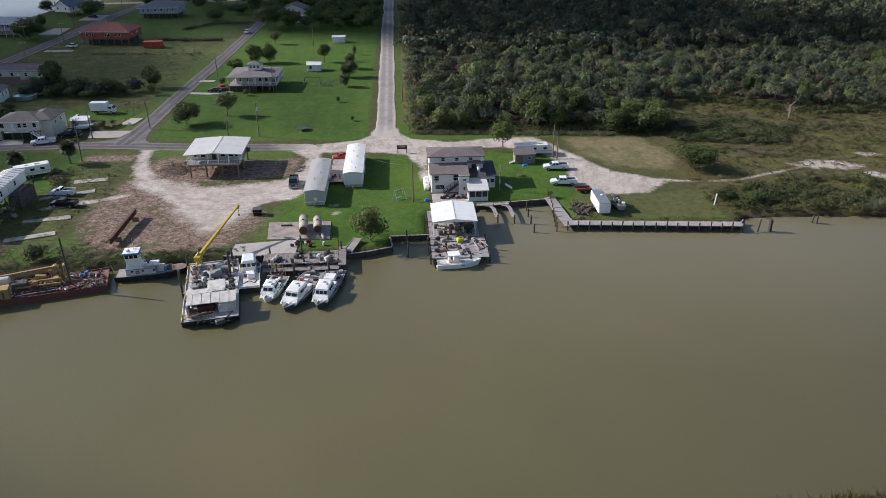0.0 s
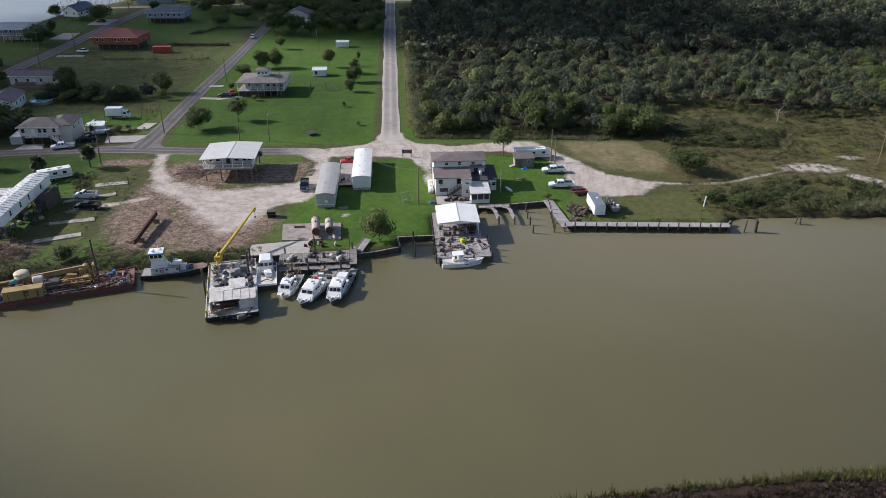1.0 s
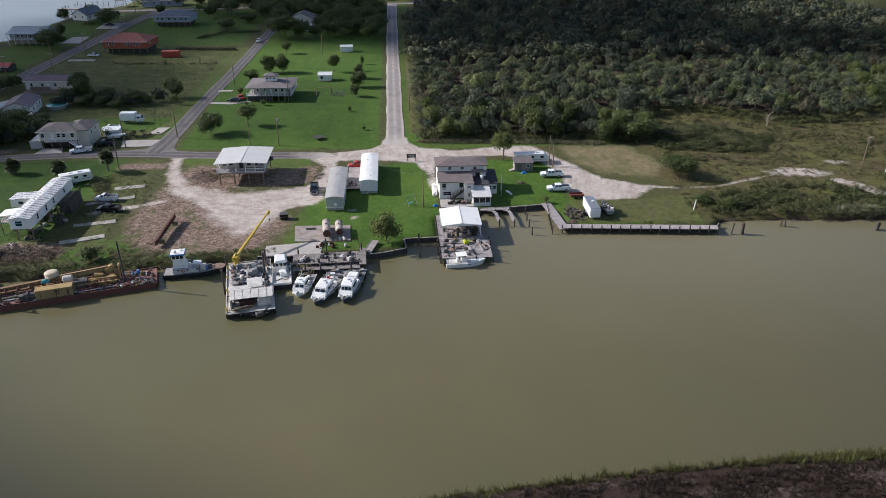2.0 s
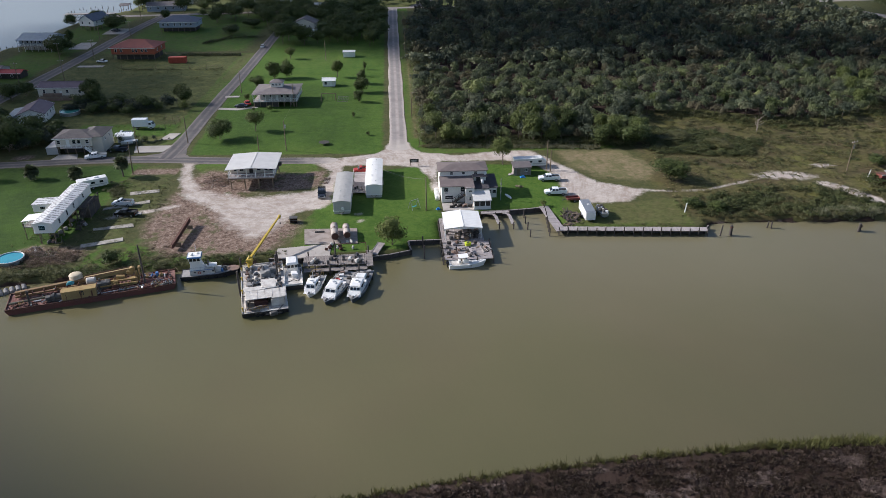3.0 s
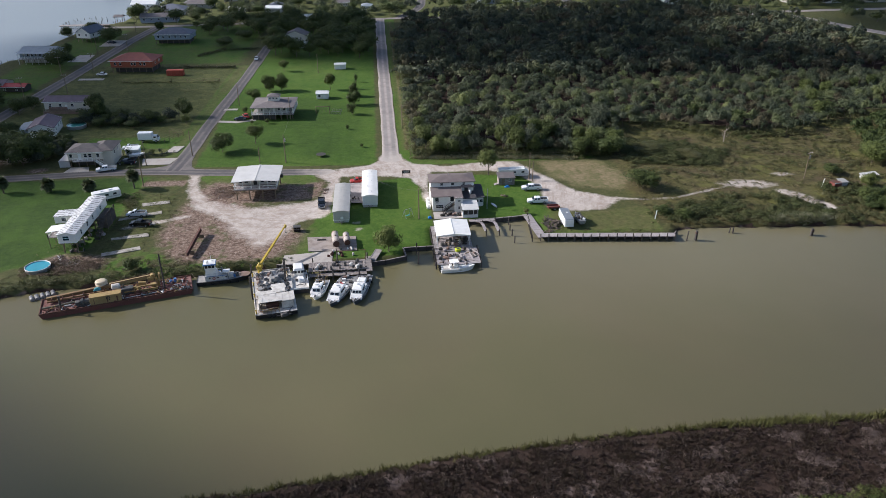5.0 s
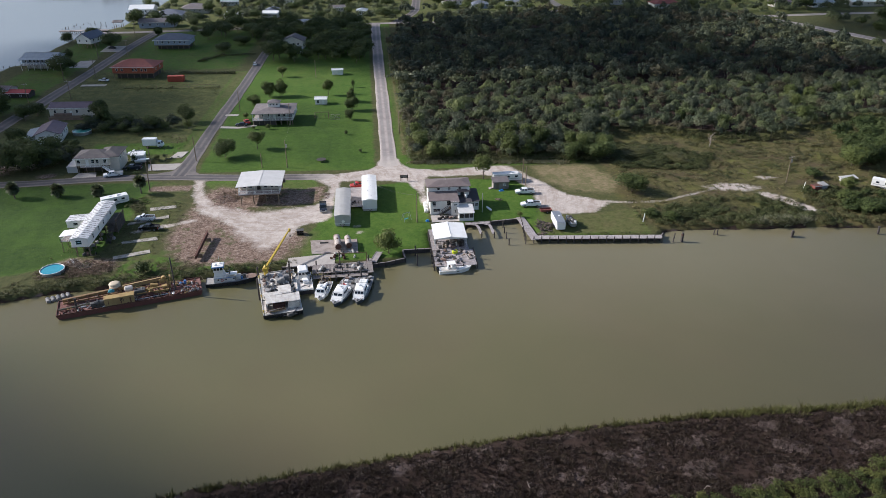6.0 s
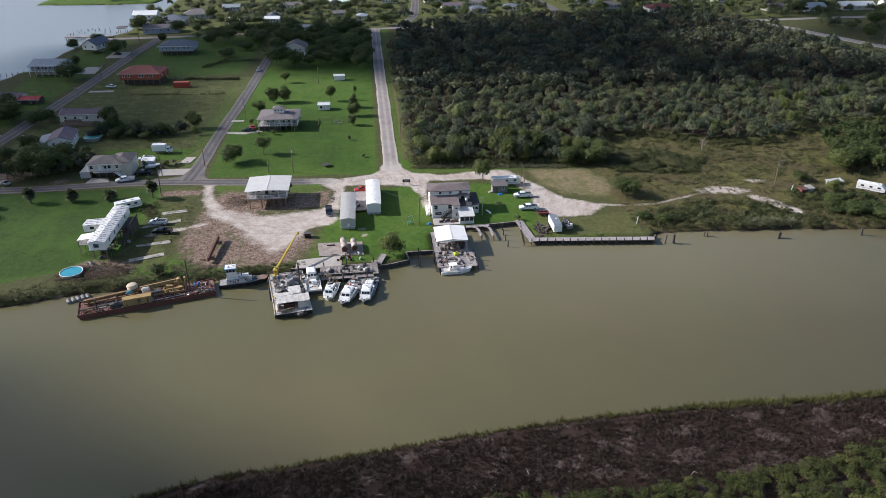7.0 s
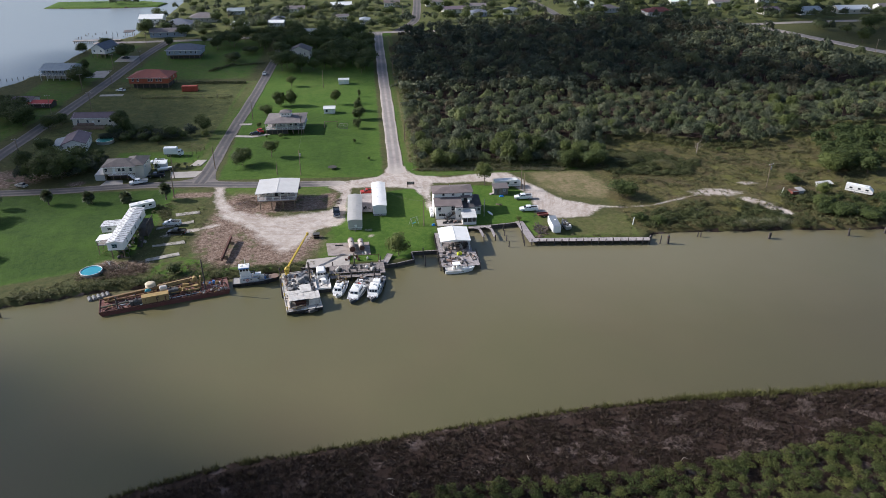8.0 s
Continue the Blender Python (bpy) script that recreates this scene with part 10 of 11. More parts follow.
pool(-120.4, -14.0, 2.75, 0.85, M_POOL_WATER, "round above-ground pool with turquoise water")
pool(-149.2, 97.4, 3.3, 1.2, M_POOL_GREEN, "round above-ground pool with murky green water")
for pts, lab in (([(-107.7, -8.9), (-99.2, -6.1), (-99.9, -4.3), (-108.2, -7.3)], "pale broken concrete strip in the grass"), ([(-108, 0), (-99.1, 1.3), (-99.9, 3.4), (-108.4, 1.1)], "pale cracked concrete strip in the grass"),
                 ([(-105.9, 20.9), (-98.9, 22.6), (-99.4, 24.5), (-106.5, 23.1)], "weathered concrete strip by the drive"), ([(-109.8, 11.9), (-99.4, 15.5), (-99.9, 17.4), (-109.9, 13.1)], "concrete parking strip under a truck"),
                 ([(-106, 6.6), (-99.5, 8.6), (-99.9, 10.2), (-106.2, 8.4)], "concrete parking strip under a dark truck"), ([(-137.3, 50.0), (-129.9, 50.4), (-131.1, 54.6), (-136.5, 54.4)], "concrete driveway of the beige house"),
                 ([(-114.8, 54.3), (-106.4, 54.3), (-105, 60.1), (-116.2, 60.4)], "pale concrete pad beside the lane"), ([(-99.6, 113.6), (-94.5, 113.6), (-94.3, 115.6), (-99.4, 115.9)], "pale concrete apron off the lane"),
                 ([(-99.0, 98.0), (-92, 96.6), (-85.2, 99.1), (-85.6, 101), (-92, 98.8), (-98.8, 100.2)], "pale curved driveway of the lawn house"), ([(-110.5, 66), (-106.6, 66), (-105.4, 72), (-109, 72)], "concrete pad at the yard gate"),
                 ([(-173, 168.5), (-162, 168), (-162, 171), (-173, 171.5)], "pale drive of the orange house"), ([(-191, 207), (-181.5, 206), (-182.5, 222), (-190, 222)], "paved forecourt of the bay house"), ([(-187, 243), (-176.5, 243), (-176.5, 258), (-187, 259)], "paved forecourt by the blue-roofed house")):
    solid("concrete_slab", Geo().prism(pts, -0.3, 0.13), M_CONCRETE_OLD if "strip" in lab else M_CONCRETE, lab, "slab", 0, 0, G, kind="structure")
rb = thing("storage_container", "red shipping-type storage container in the field", "container", -131.2, 173.6, G, -3)
part("body", Geo().box(0, 0, 1.35, 7.4, 2.6, 2.6, 0, 0.05), M_RED_BOX, rb)
for k in range(14):
    part("rib", Geo().box(-3.4 + 0.52 * k, -1.33, 1.35, 0.14, 0.08, 2.3), M_RED_BOX, rb)
part("door", Geo().box(3.72, 0, 1.35, 0.06, 2.3, 2.3, 0, 0.02), M_RED_BOX, rb)
pl = thing("play_set", "weathered wooden swing set and rails on the lawn", "play set", -60.8, 106.5, G, -4)
for s in (-2.6, 2.6):
    for d in (-1.1, 1.1):
        part("leg", Geo().cyl((s, d, 0), (s, 0, 2.6), 0.09, 0.09, 6), M_TIMBER, pl)
part("top_beam", Geo().cyl((-2.6, 0, 2.6), (3.0, 0, 2.6), 0.1, 0.1, 6), M_TIMBER, pl)
for s in (-1.5, -0.2, 1.2):
    part("swing_seat", Geo().box(s, 0, 0.5, 0.5, 0.2, 0.05).cyl((s - 0.22, 0, 0.5), (s - 0.22, 0, 2.6), 0.02, 0.02, 4).cyl((s + 0.22, 0, 0.5), (s + 0.22, 0, 2.6), 0.02, 0.02, 4), M_INSIDE, pl)
railing(pl, 3.4, -1.6, 7.0, -2.2, 0, 1.1, 1.5, M_DECK)
railing(pl, 3.4, 1.6, 7.0, 1.0, 0, 1.1, 1.5, M_DECK)


def fence(name, label, line, h=1.2, gap=2.6, rails=2):
    f = thing(name, label, "fence", 0, 0, G)
    for (ax, ay), (bx, by) in zip(line, line[1:]):
        n = max(1, int(math.hypot(bx - ax, by - ay) / gap))
        for i in range(n + 1):
            x, y = ax + (bx - ax) * i / n, ay + (by - ay) * i / n
            part("post", Geo().box(x, y, h / 2, 0.12, 0.12, h), M_TIMBER, f)
        for r in range(rails):
            part("rail", Geo().cyl((ax, ay, h * (0.45 + 0.45 * r)), (bx, by, h * (0.45 + 0.45 * r)), 0.035, 0.035, 4), M_TIMBER, f)
    return f


fence("fence", "low dark post-and-wire fence round the field", [(-151.6, 161.9), (-130, 160.4), (-108.8, 158.6)], 1.9, 6.0)
fence("fence", "low dark post-and-wire fence across the field", [(-133.3, 188.6), (-106.1, 185.3)], 1.5, 4.0)
fence("fence", "thin post fence before the woods", [(-29.8, 54.5), (-5, 52.2), (20, 49.4)], 1.3, 3.4)
fence("fence", "grey yard fence behind the beige house", [(-114, 74), (-108.5, 84), (-113.8, 86.5)], 1.5, 2.2, 3)
pier = plank_deck("pier", "long timber pier standing in the bay", -229, -200, 302.6, 306.8, 1.9, "y", 1.2, 0, M_WOOD, 0.05, 21)
for k in range(13):
    for s in (-1.6, 1.6):
        piling(-228 + 2.3 * k, 304.7 + s, 1.8, 0.2, 0, "dark timber pile under the bay pier", "bay pier piles")
gz = thing("boat_shelter", "small roofed boat shelter at the pier's root", "shelter", -197, 316, 0.6)
posts(gz, [(-2.2, -2), (2.2, -2), (2.2, 2), (-2.2, 2)], -1.5, 4.4, 0.15)
part("roof", gable(Geo(), -2.4, 2.4, -2.4, 2.4, 4.4, 1.0, "x", 0.6), M_SHINGLE_GREY, gz)
rp = random.Random(8)
for k in range(26):
    piling(-226 + rp.uniform(-6, 32), 318 + rp.uniform(-6, 22), rp.uniform(0.7, 2.2), 0.14, rp.uniform(-0.2, 0.2), "old broken pile stub in the bay", "bay pile stubs")
for k in range(9):
    piling(-236 + 2.4 * k, 206 + 1.1 * k, 1.6, 0.14, 0, "timber pile of a small bay jetty", "bay jetty piles")
solid("trampoline", Geo().cyl((0, 0, 0.75), (0, 0, 0.82), 1.6, 1.6, 18).cyl((1.3, 0, 0), (1.3, 0, 0.75), 0.05, 0.05, 5).cyl((-1.3, 0, 0), (-1.3, 0, 0.75), 0.05, 0.05, 5).cyl((0, 1.3, 0), (0, 1.3, 0.75), 0.05, 0.05, 5).cyl((0, -1.3, 0), (0, -1.3, 0.75), 0.05, 0.05, 5), M_INSIDE, "dark round garden fire bowl on the lawn", "fire bowl", -58.8, 57.2, G)
sf = thing("shed", "white lean-to shed in a back yard", "shed", -120.6, 66.0, G, 2)
part("wall", Geo().box(0, 0, 1.0, 4.2, 3.0, 2.0, 0, 0.03), M_WHITE, sf)
part("roof", Geo().slab([(-2.3, -1.7, 2.0), (2.3, -1.7, 2.0), (2.3, 1.7, 2.3), (-2.3, 1.7, 2.3)], 0.1), M_TRIM, sf)
bs = thing("boat", "small white skiff on a yard trailer", "boat", -118.2, 62.0, G, -80)
hg, half = hull(5.0, 1.9, 0.7, 0.3, 0.6)
hg.v = [(a, b, c + 0.7) for a, b, c in hg.v]
part("hull", hg, M_HULL_WHITE, bs)
part("trailer_frame", Geo().box(0, -0.3, 0.4, 1.4, 4.2, 0.12).cyl((0, 2.0, 0.4), (0, 3.2, 0.4), 0.06, 0.06, 6), M_MACHINE, bs)
for s in (-1, 1):
    wheel(bs, s * 0.9, -0.4, 0.3, 0.2)


# ---- trees, palms, shrubs and reeds in their places ----
OAK = "round dark green broadleaf tree"
for k, (x, y, h, w, lab, tint) in enumerate([
        (-38.6, -13.0, 6.8, 6.0, "leafy green tree at the water's edge", 0.5), (-7.0, 35.6, 7.6, 6.0, "airy green tree beside the shell lot", 0.45),
        (-91.6, 64.6, 6.4, 8.2, OAK + " at the corner of the lawn", 0.0), (-81.8, 72.4, 6.2, 5.6, "slender green tree on the lawn", 0.15),
        (-80.0, 141.5, 6.8, 6.4, OAK + " behind the lawn house", 0.1), (-85.0, 141.0, 6.4, 5.6, OAK + " behind the lawn house", 0.1), (-89.4, 127.0, 5.2, 7.0, "broad green bush-like tree by the lawn house", 0.1),
        (-59.6, 141.0, 6.6, 4.4, "airy green tree by the garden shed", 0.3), (-82.5, 176.3, 5.0, 4.4, "small airy tree on the lawn", 0.3),
        (-48.9, 153.3, 4.0, 2.6, "small conical dark tree in a row along the lane", 0.0), (-49.1, 141.0, 3.8, 2.4, "small conical dark tree in a row along the lane", 0.0), (-49.5, 129.5, 5.0, 4.4, "round dark tree in a row along the lane", 0.0),
        (-49.1, 116.5, 5.8, 5.6, "round dark tree in a row along the lane", 0.0), (-49.6, 103.5, 4.6, 3.8, "round dark tree in a row along the lane", 0.0), (-51.0, 85.0, 2.2, 1.8, "young staked tree on the lawn", 0.0), (-45.6, 65, 1.6, 1.6, "low dark bush by the lane", 0.0),
        (-143.0, 105.5, 8.2, 6.0, OAK + " in deep shade by the field", 0.0), (-134.2, 103.0, 4.8, 6.6, OAK + " in deep shade by the field", 0.0), (-124.0, 99.5, 5.4, 5.8, OAK + " in deep shade by the field", 0.0), (-113.2, 107.0, 7.0, 6.6, OAK + " beside the lane", 0.0), (-110.5, 98.0, 4.4, 4.0, "bright green bush beside the lane", 0.4),
        (-152.6, 58.5, 9.4, 10.5, "large spreading tree beside the beige house", 0.0), (-159.5, 65.5, 8.6, 9.0, "large spreading tree beside the beige house", 0.0), (-150.0, 70.5, 6.2, 6.0, "dark tree behind the beige house", 0.0), (-143.5, 69.0, 5.0, 5.2, "dark tree behind the beige house", 0.0), (-164.5, 57.2, 5.6, 4.6, "airy green tree on the bare yard", 0.3), (-177.0, 116.5, 6.6, 7.0, OAK + " beside the bay street", 0.0),
        (-147.0, 62.0, 6.0, 7.0, "dark tree beside the beige house", 0.0), (-141.0, 97.0, 4.0, 6.0, OAK + " behind the white house", 0.0), (-128.5, 94.5, 3.4, 6.0, "dark shrubbery at the yard edge", 0.0), (-170.0, 72.0, 6.0, 7.5, OAK + " beside the bay street", 0.0), (-168.0, 86.0, 6.5, 8.0, OAK + " beside the white house", 0.0), (-147.5, 116.0, 7.6, 8.5, OAK + " at the long white house", 0.0), (-176.0, 128.0, 4.4, 5.5, "dark bush at the street", 0.0), (-121.0, 55.5, 1.8, 2.4, "low dark shrub by the parked truck", 0.0), (-117.6, 51.6, 1.2, 3.4, "low dark hedge by the road", 0.0), (-121.6, 65.0, 3.0, 3.6, "dark shrub among parked vehicles", 0.0), (-114.2, 64.0, 2.4, 3.2, "green shrub by the yard", 0.2), (-169, 24.5, 9.0, 11.0, "large tree standing on the west lawn", 0.0), (-159.5, -2, 8.5, 9.0, "large tree standing on the west lawn", 0.0),
        (-190, 195.5, 7.8, 12.5, OAK + " before the bay house", 0.0), (-197, 226, 5.6, 5.0, OAK + " near the bay", 0.0), (-190.6, 124.0, 8.5, 12.0, OAK + " in deep shade by the street", 0.0), (-199.5, 138.0, 9.0, 13.0, OAK + " in deep shade", 0.0), (-212.5, 271.0, 6.0, 7.0, OAK + " at the bay shore", 0.0), (-184.0, 253.0, 8.0, 12.5, OAK + " beside the blue-roofed house", 0.0),
        (-166.0, 287.5, 5.0, 6.0, OAK + " at the street corner", 0.0), (-112.0, 255.0, 5.0, 10.0, OAK + " in deep shade of the field", 0.0), (-119.0, 237.0, 5.5, 12.0, "wide dark thicket in the shaded field", 0.0), (-134, 271, 7.5, 8.0, OAK + " behind the blue house", 0.0),
        (36.2, 20.6, 6.6, 10.8, "dense dark green bush at the track", 0.0), (48.5, 52.0, 3.0, 12.0, "wide dark green brier mound in the marsh", 0.1), (60.0, 45.0, 2.4, 10.0, "wide green brier mound in the marsh", 0.2), (114.6, 33.0, 7.0, 9.0, "large green tree in the marsh", 0.35), (122.0, 36.0, 7.4, 10.0, "large dark tree in the marsh", 0.0),
        (128.0, 31.0, 6.0, 7.5, "dark tree in the marsh", 0.0), (95.5, 5.5, 4.6, 7.5, "dense green bush near the red shack", 0.2), (98.5, -1.5, 4.0, 9.0, "dense dark bush at the water's edge", 0.0), (105, -5.5, 3.6, 9.0, "dense dark bush at the water's edge", 0.0), (97.0, 25.5, 3.4, 6.0, "dark bush behind the red shack", 0.0), (101.5, 14.0, 5.0, 6.0, "bright green bush beside the red shack", 0.5),
        (86.0, 58.0, 2.6, 3.4, "dark round bush at the edge of the woods", 0.0), (33.6, 48.5, 6.4, 10.0, "broad dark oak at the corner of the woods", 0.0), (25, 50, 6.2, 7.0, "green tree at the edge of the woods", 0.1), (10, 52, 6.6, 5.0, "bright green tree at the edge of the woods", 0.5), (-21, 55.5, 6.0, 6.4, "bright green tree at the edge of the woods", 0.45), (-16, 54.5, 5.0, 5.0, "green tree at the edge of the woods", 0.2),
        (-98.4, -16.6, 3.2, 4.6, "dark green bush on the bank", 0.0), (35.4, 1.2, 3.4, 5.6, "dark green bush at the marsh corner", 0.0), (40, -1, 2.8, 5.6, "dark green bush on the bank", 0.1), (-1.2, 5.6, 2.0, 2.2, "light green shrub at the head of the dock", 0.5), (-90.5, 108.8, 3.2, 3.0, "palm-like green shrub by the porch", 0.2), (-80.5, 95.0, 2.4, 2.6, "green shrub before the porch", 0.2), (-86.2, 95.2, 1.6, 2.2, "green shrub before the porch", 0.2)]):
    low = h < 4.5 or "thicket" in lab or "bush" in lab
    if w > 3 and not low:
        h, w = h * 1.12, w * 1.2
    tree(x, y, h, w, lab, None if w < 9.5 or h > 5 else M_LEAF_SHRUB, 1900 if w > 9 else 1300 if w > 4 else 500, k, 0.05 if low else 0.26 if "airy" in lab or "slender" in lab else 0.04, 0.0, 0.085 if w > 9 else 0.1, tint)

# dark trees crowding round the shaded houses
rg = random.Random(51)
DARK = [(-159.0, 56.0, 8.5), (-154.0, 65.5, 9.0), (-161.5, 73.0, 8.0), (-146.0, 76.5, 5.5), (-152.0, 76.0, 6.5),
        (-139.5, 101.5, 4.6), (-129.0, 99.0, 4.2), (-119.5, 98.0, 3.8), (-134.5, 97.5, 3.8), (-174.5, 122.5, 6.0), (-204.0, 128.0, 9.0), (-196.5, 130.5, 9.0), (-208.0, 146.0, 8.5)]
dark_forms = [tree(-156.5, 60.5, 10.5, 13.0, "tall dark tree crowding round the beige house", None, 1100, 95, 0.1, 0, 0.1), tree(-146.5, 103.0, 6.5, 8.0, "dark tree at the edge of the field", None, 900, 96, 0.08, 0, 0.1)]
for f in dark_forms:
    tagged(f, group="dark trees round the houses")
for x, y, h in DARK:
    f = dark_forms[rg.randrange(2)]
    k = h / (10.5 if f is dark_forms[0] else 6.5)
    c = copy_thing(f, pose(x, y, G - 0.05, 0, 0, rg.uniform(0, 360)) @ Matrix.Diagonal((k * rg.uniform(0.9, 1.1), k * rg.uniform(0.9, 1.1), k, 1)))
    tagged(c, "tall dark tree crowding round the shaded houses", group="dark trees round the houses")

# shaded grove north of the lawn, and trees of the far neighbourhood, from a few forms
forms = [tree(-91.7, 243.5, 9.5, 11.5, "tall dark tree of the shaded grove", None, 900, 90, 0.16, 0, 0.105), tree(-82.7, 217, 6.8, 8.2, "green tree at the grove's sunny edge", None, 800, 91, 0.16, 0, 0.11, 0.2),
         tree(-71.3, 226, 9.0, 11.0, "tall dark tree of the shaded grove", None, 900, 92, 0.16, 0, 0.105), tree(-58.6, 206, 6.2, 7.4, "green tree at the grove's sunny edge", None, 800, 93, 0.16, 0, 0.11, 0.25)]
GROVE = [(-68, 214), (-78, 232), (-84, 224), (-94, 254), (-84, 250), (-62, 258), (-48, 252), (-54, 240), (-42, 236), (-43, 214), (-78, 268), (-98, 284), (-46, 272), (-58, 292), (-74, 294), (-64, 276), (-104, 262), (-126, 274), (-134, 282), (-100, 305), (-150, 312), (-160, 306), (-47, 200), (-66, 268), (-52, 266), (-60, 240), (-66, 250), (-75, 258), (-88, 262), (-92, 275), (-80, 278), (-70, 285), (-58, 281), (-48, 240), (-46, 222), (-62, 222), (-90, 228), (-92, 210), (-44, 262), (-44, 280), (-55, 255), (-86, 290), (-65, 232), (-53, 226), (-74, 240), (-60, 268), (-50, 290), (-92, 292), (-70, 272), (-56, 214),
         (-112, 285), (-120, 292), (-107, 274), (-128, 286), (-106, 296), (-138, 294), (-114, 300), (-122, 306), (-146, 290)]
FAR_TREES = [(-95, 334), (-71, 317), (-52, 345), (-90, 358), (-57, 380), (-33, 350), (-116, 330), (-127, 322), (-38, 387), (-190, 342), (-176, 329), (-199, 322), (-194, 330), (-196, 352), (-186, 318), (-207, 292), (-203, 285), (-213, 284), (-150, 326), (-140, 345), (-186, 355), (-150, 360), (-196, 390), (-182, 405), (-128, 365), (-118, 385), (-85, 375), (-74, 400), (-48, 408), (-25, 395), (-22, 330), (-30, 322), (-28, 372),
             (14, 345), (28, 350), (50, 345), (60, 360), (75, 350), (20, 400), (35, 410), (56, 396), (70, 405), (10, 370), (115, 345), (128, 352), (148, 350), (155, 340), (120, 375), (145, 390), (165, 380), (188, 345), (195, 360), (200, 375), (215, 342), (226, 350), (182, 390), (222, 372), (240, 365), (244, 338), (262, 366), (300, 360), (268, 330), (330, 365), (312, 380), (336, 330),
             (250, 250), (262, 240), (275, 255), (290, 235), (305, 250), (268, 268), (285, 275), (320, 268), (340, 250), (258, 228), (300, 285), (335, 285), (278, 222), (312, 228), (-18, 412), (6, 408), (-108, 412), (-150, 400), (-165, 395), (-90, 420), (88, 420), (110, 420), (140, 415), (170, 410), (200, 415), (255, 395), (300, 395), (-64, 436), (-130, 430), (40, 440), (-180, 430)]
MORE = [(rg.uniform(-195, 330), rg.uniform(318, 470)) for _ in range(420)] + [(rg.uniform(235, 345), rg.uniform(175, 300)) for _ in range(110)] + [(rg.uniform(-130, -40), rg.uniform(322, 420)) for _ in range(70)] + [(rg.uniform(100, 345), rg.uniform(318, 345)) for _ in range(70)] + [(rg.uniform(-270, -215), rg.uniform(456, 475)) for _ in range(9)]
MORE = [(x, y) for x, y in MORE if all(abs(x - h[0]) > h[2] / 2 + 3 or abs(y - h[1]) > h[3] / 2 + 3 for h in FAR) and abs(x + 4) > 8 and abs(x - 97) > 8 and float(along(np.array([x]), np.array([y]), [(195, 300), (216, 306), (230, 285), (238, 262), (246, 241), (254, 220), (266, 198), (286, 178), (330, 152)])[0]) > 14]
EXTRA = [(rg.uniform(-98, -44), rg.uniform(206, 300)) for _ in range(34)]
EXTRA = [(x, y) for x, y in EXTRA if abs(x + 82) > 9 or abs(y - 243) > 9]
GROVE = [(x, y) for x, y in GROVE if abs(x + 82) > 9 or abs(y - 236) > 17]
EXTRA = [(x, y) for x, y in EXTRA if abs(x + 82) > 9 or abs(y - 236) > 17]
EAST_ROAD = [(216, 306), (230, 285), (238, 262), (246, 241), (254, 220), (266, 198), (286, 178), (330, 152)]
FAR_TREES = [(x, y) for x, y in FAR_TREES if along(np.array([x]), np.array([y]), EAST_ROAD)[0] > 14]
PIER_ROOT = [(-240, 264), (-240, 330), (-195, 330), (-195, 298), (-204, 280), (-206, 264)]
keep_off = np.array([inside(np.array([x]), np.array([y]), PIER_ROOT)[0] for x, y in GROVE + EXTRA + FAR_TREES])
for x, y in [p for p, d in zip(GROVE + EXTRA + FAR_TREES, keep_off) if d < 2]:
    f = forms[rg.choice([0, 2, 0, 2, 1, 3]) if y < 300 else rg.randrange(4)]
    s = rg.uniform(0.85, 1.25) if y < 300 else rg.uniform(0.75, 1.15)
    c = copy_thing(f, pose(x + rg.uniform(-2, 2), y + rg.uniform(-2, 2), G - 0.05, 0, 0, rg.uniform(0, 360)) @ Matrix.Diagonal((s, s, s * rg.uniform(0.85, 1.1), 1)))
    tagged(c, "broad green tree among far lawns" if y > 300 else "tall dark tree of the shaded grove", group="far trees" if y > 300 else "grove trees")
spots = [(x, y, G + 2.6, rg.uniform(5, 9.5), rg.uniform(3.2, 5.4), rg.uniform(0, 0.5)) for x, y in MORE]
scatter_plants("far_tree_cover", spots, near_crowns, M_LEAF_FOREST, "scattered broad dark trees of the far neighbourhood", "trees")
for f in forms:
    tagged(f, group="grove trees")

for k, (x, y, h) in enumerate(((-148.7, 35.1, 3.6), (-136.0, 34.8, 2.6), (-124.4, 34.6, 2.0), (-111.9, 35.0, 4.2), (-163.5, 33.0, 3.8))):
    palm(x, y, h, "short fan palm with a shaggy head on the lawn", k + 3)

bare = thing("dead_tree", "bleached bare dead tree in the marsh", "dead tree", 77.0, 57.5)
rb2 = random.Random(5)
g = Geo().tube([(0, 0, 0), (0.15, 0, 2.2), (-0.1, 0.1, 4.2)], [0.2, 0.14, 0.06], 7)
part("trunk", g, M_STONE, bare)
for k in range(11):
    a, z = k * 1.9, 1.4 + 0.26 * k
    q = Vector((math.cos(a) * 1.3, math.sin(a) * 1.3, z + 1.2))
    part("branch", Geo().tube([(0, 0, z), q * 0.6 + Vector((0, 0, z * 0.4 - 0.2)), q + Vector((0, 0, 0.3))], [0.08, 0.05, 0.02], 5).cyl(q * 0.6 + Vector((0, 0, z * 0.4 - 0.2)), q + Vector((0.5, -0.3, 0.2)), 0.04, 0.015, 4), M_STONE, bare)

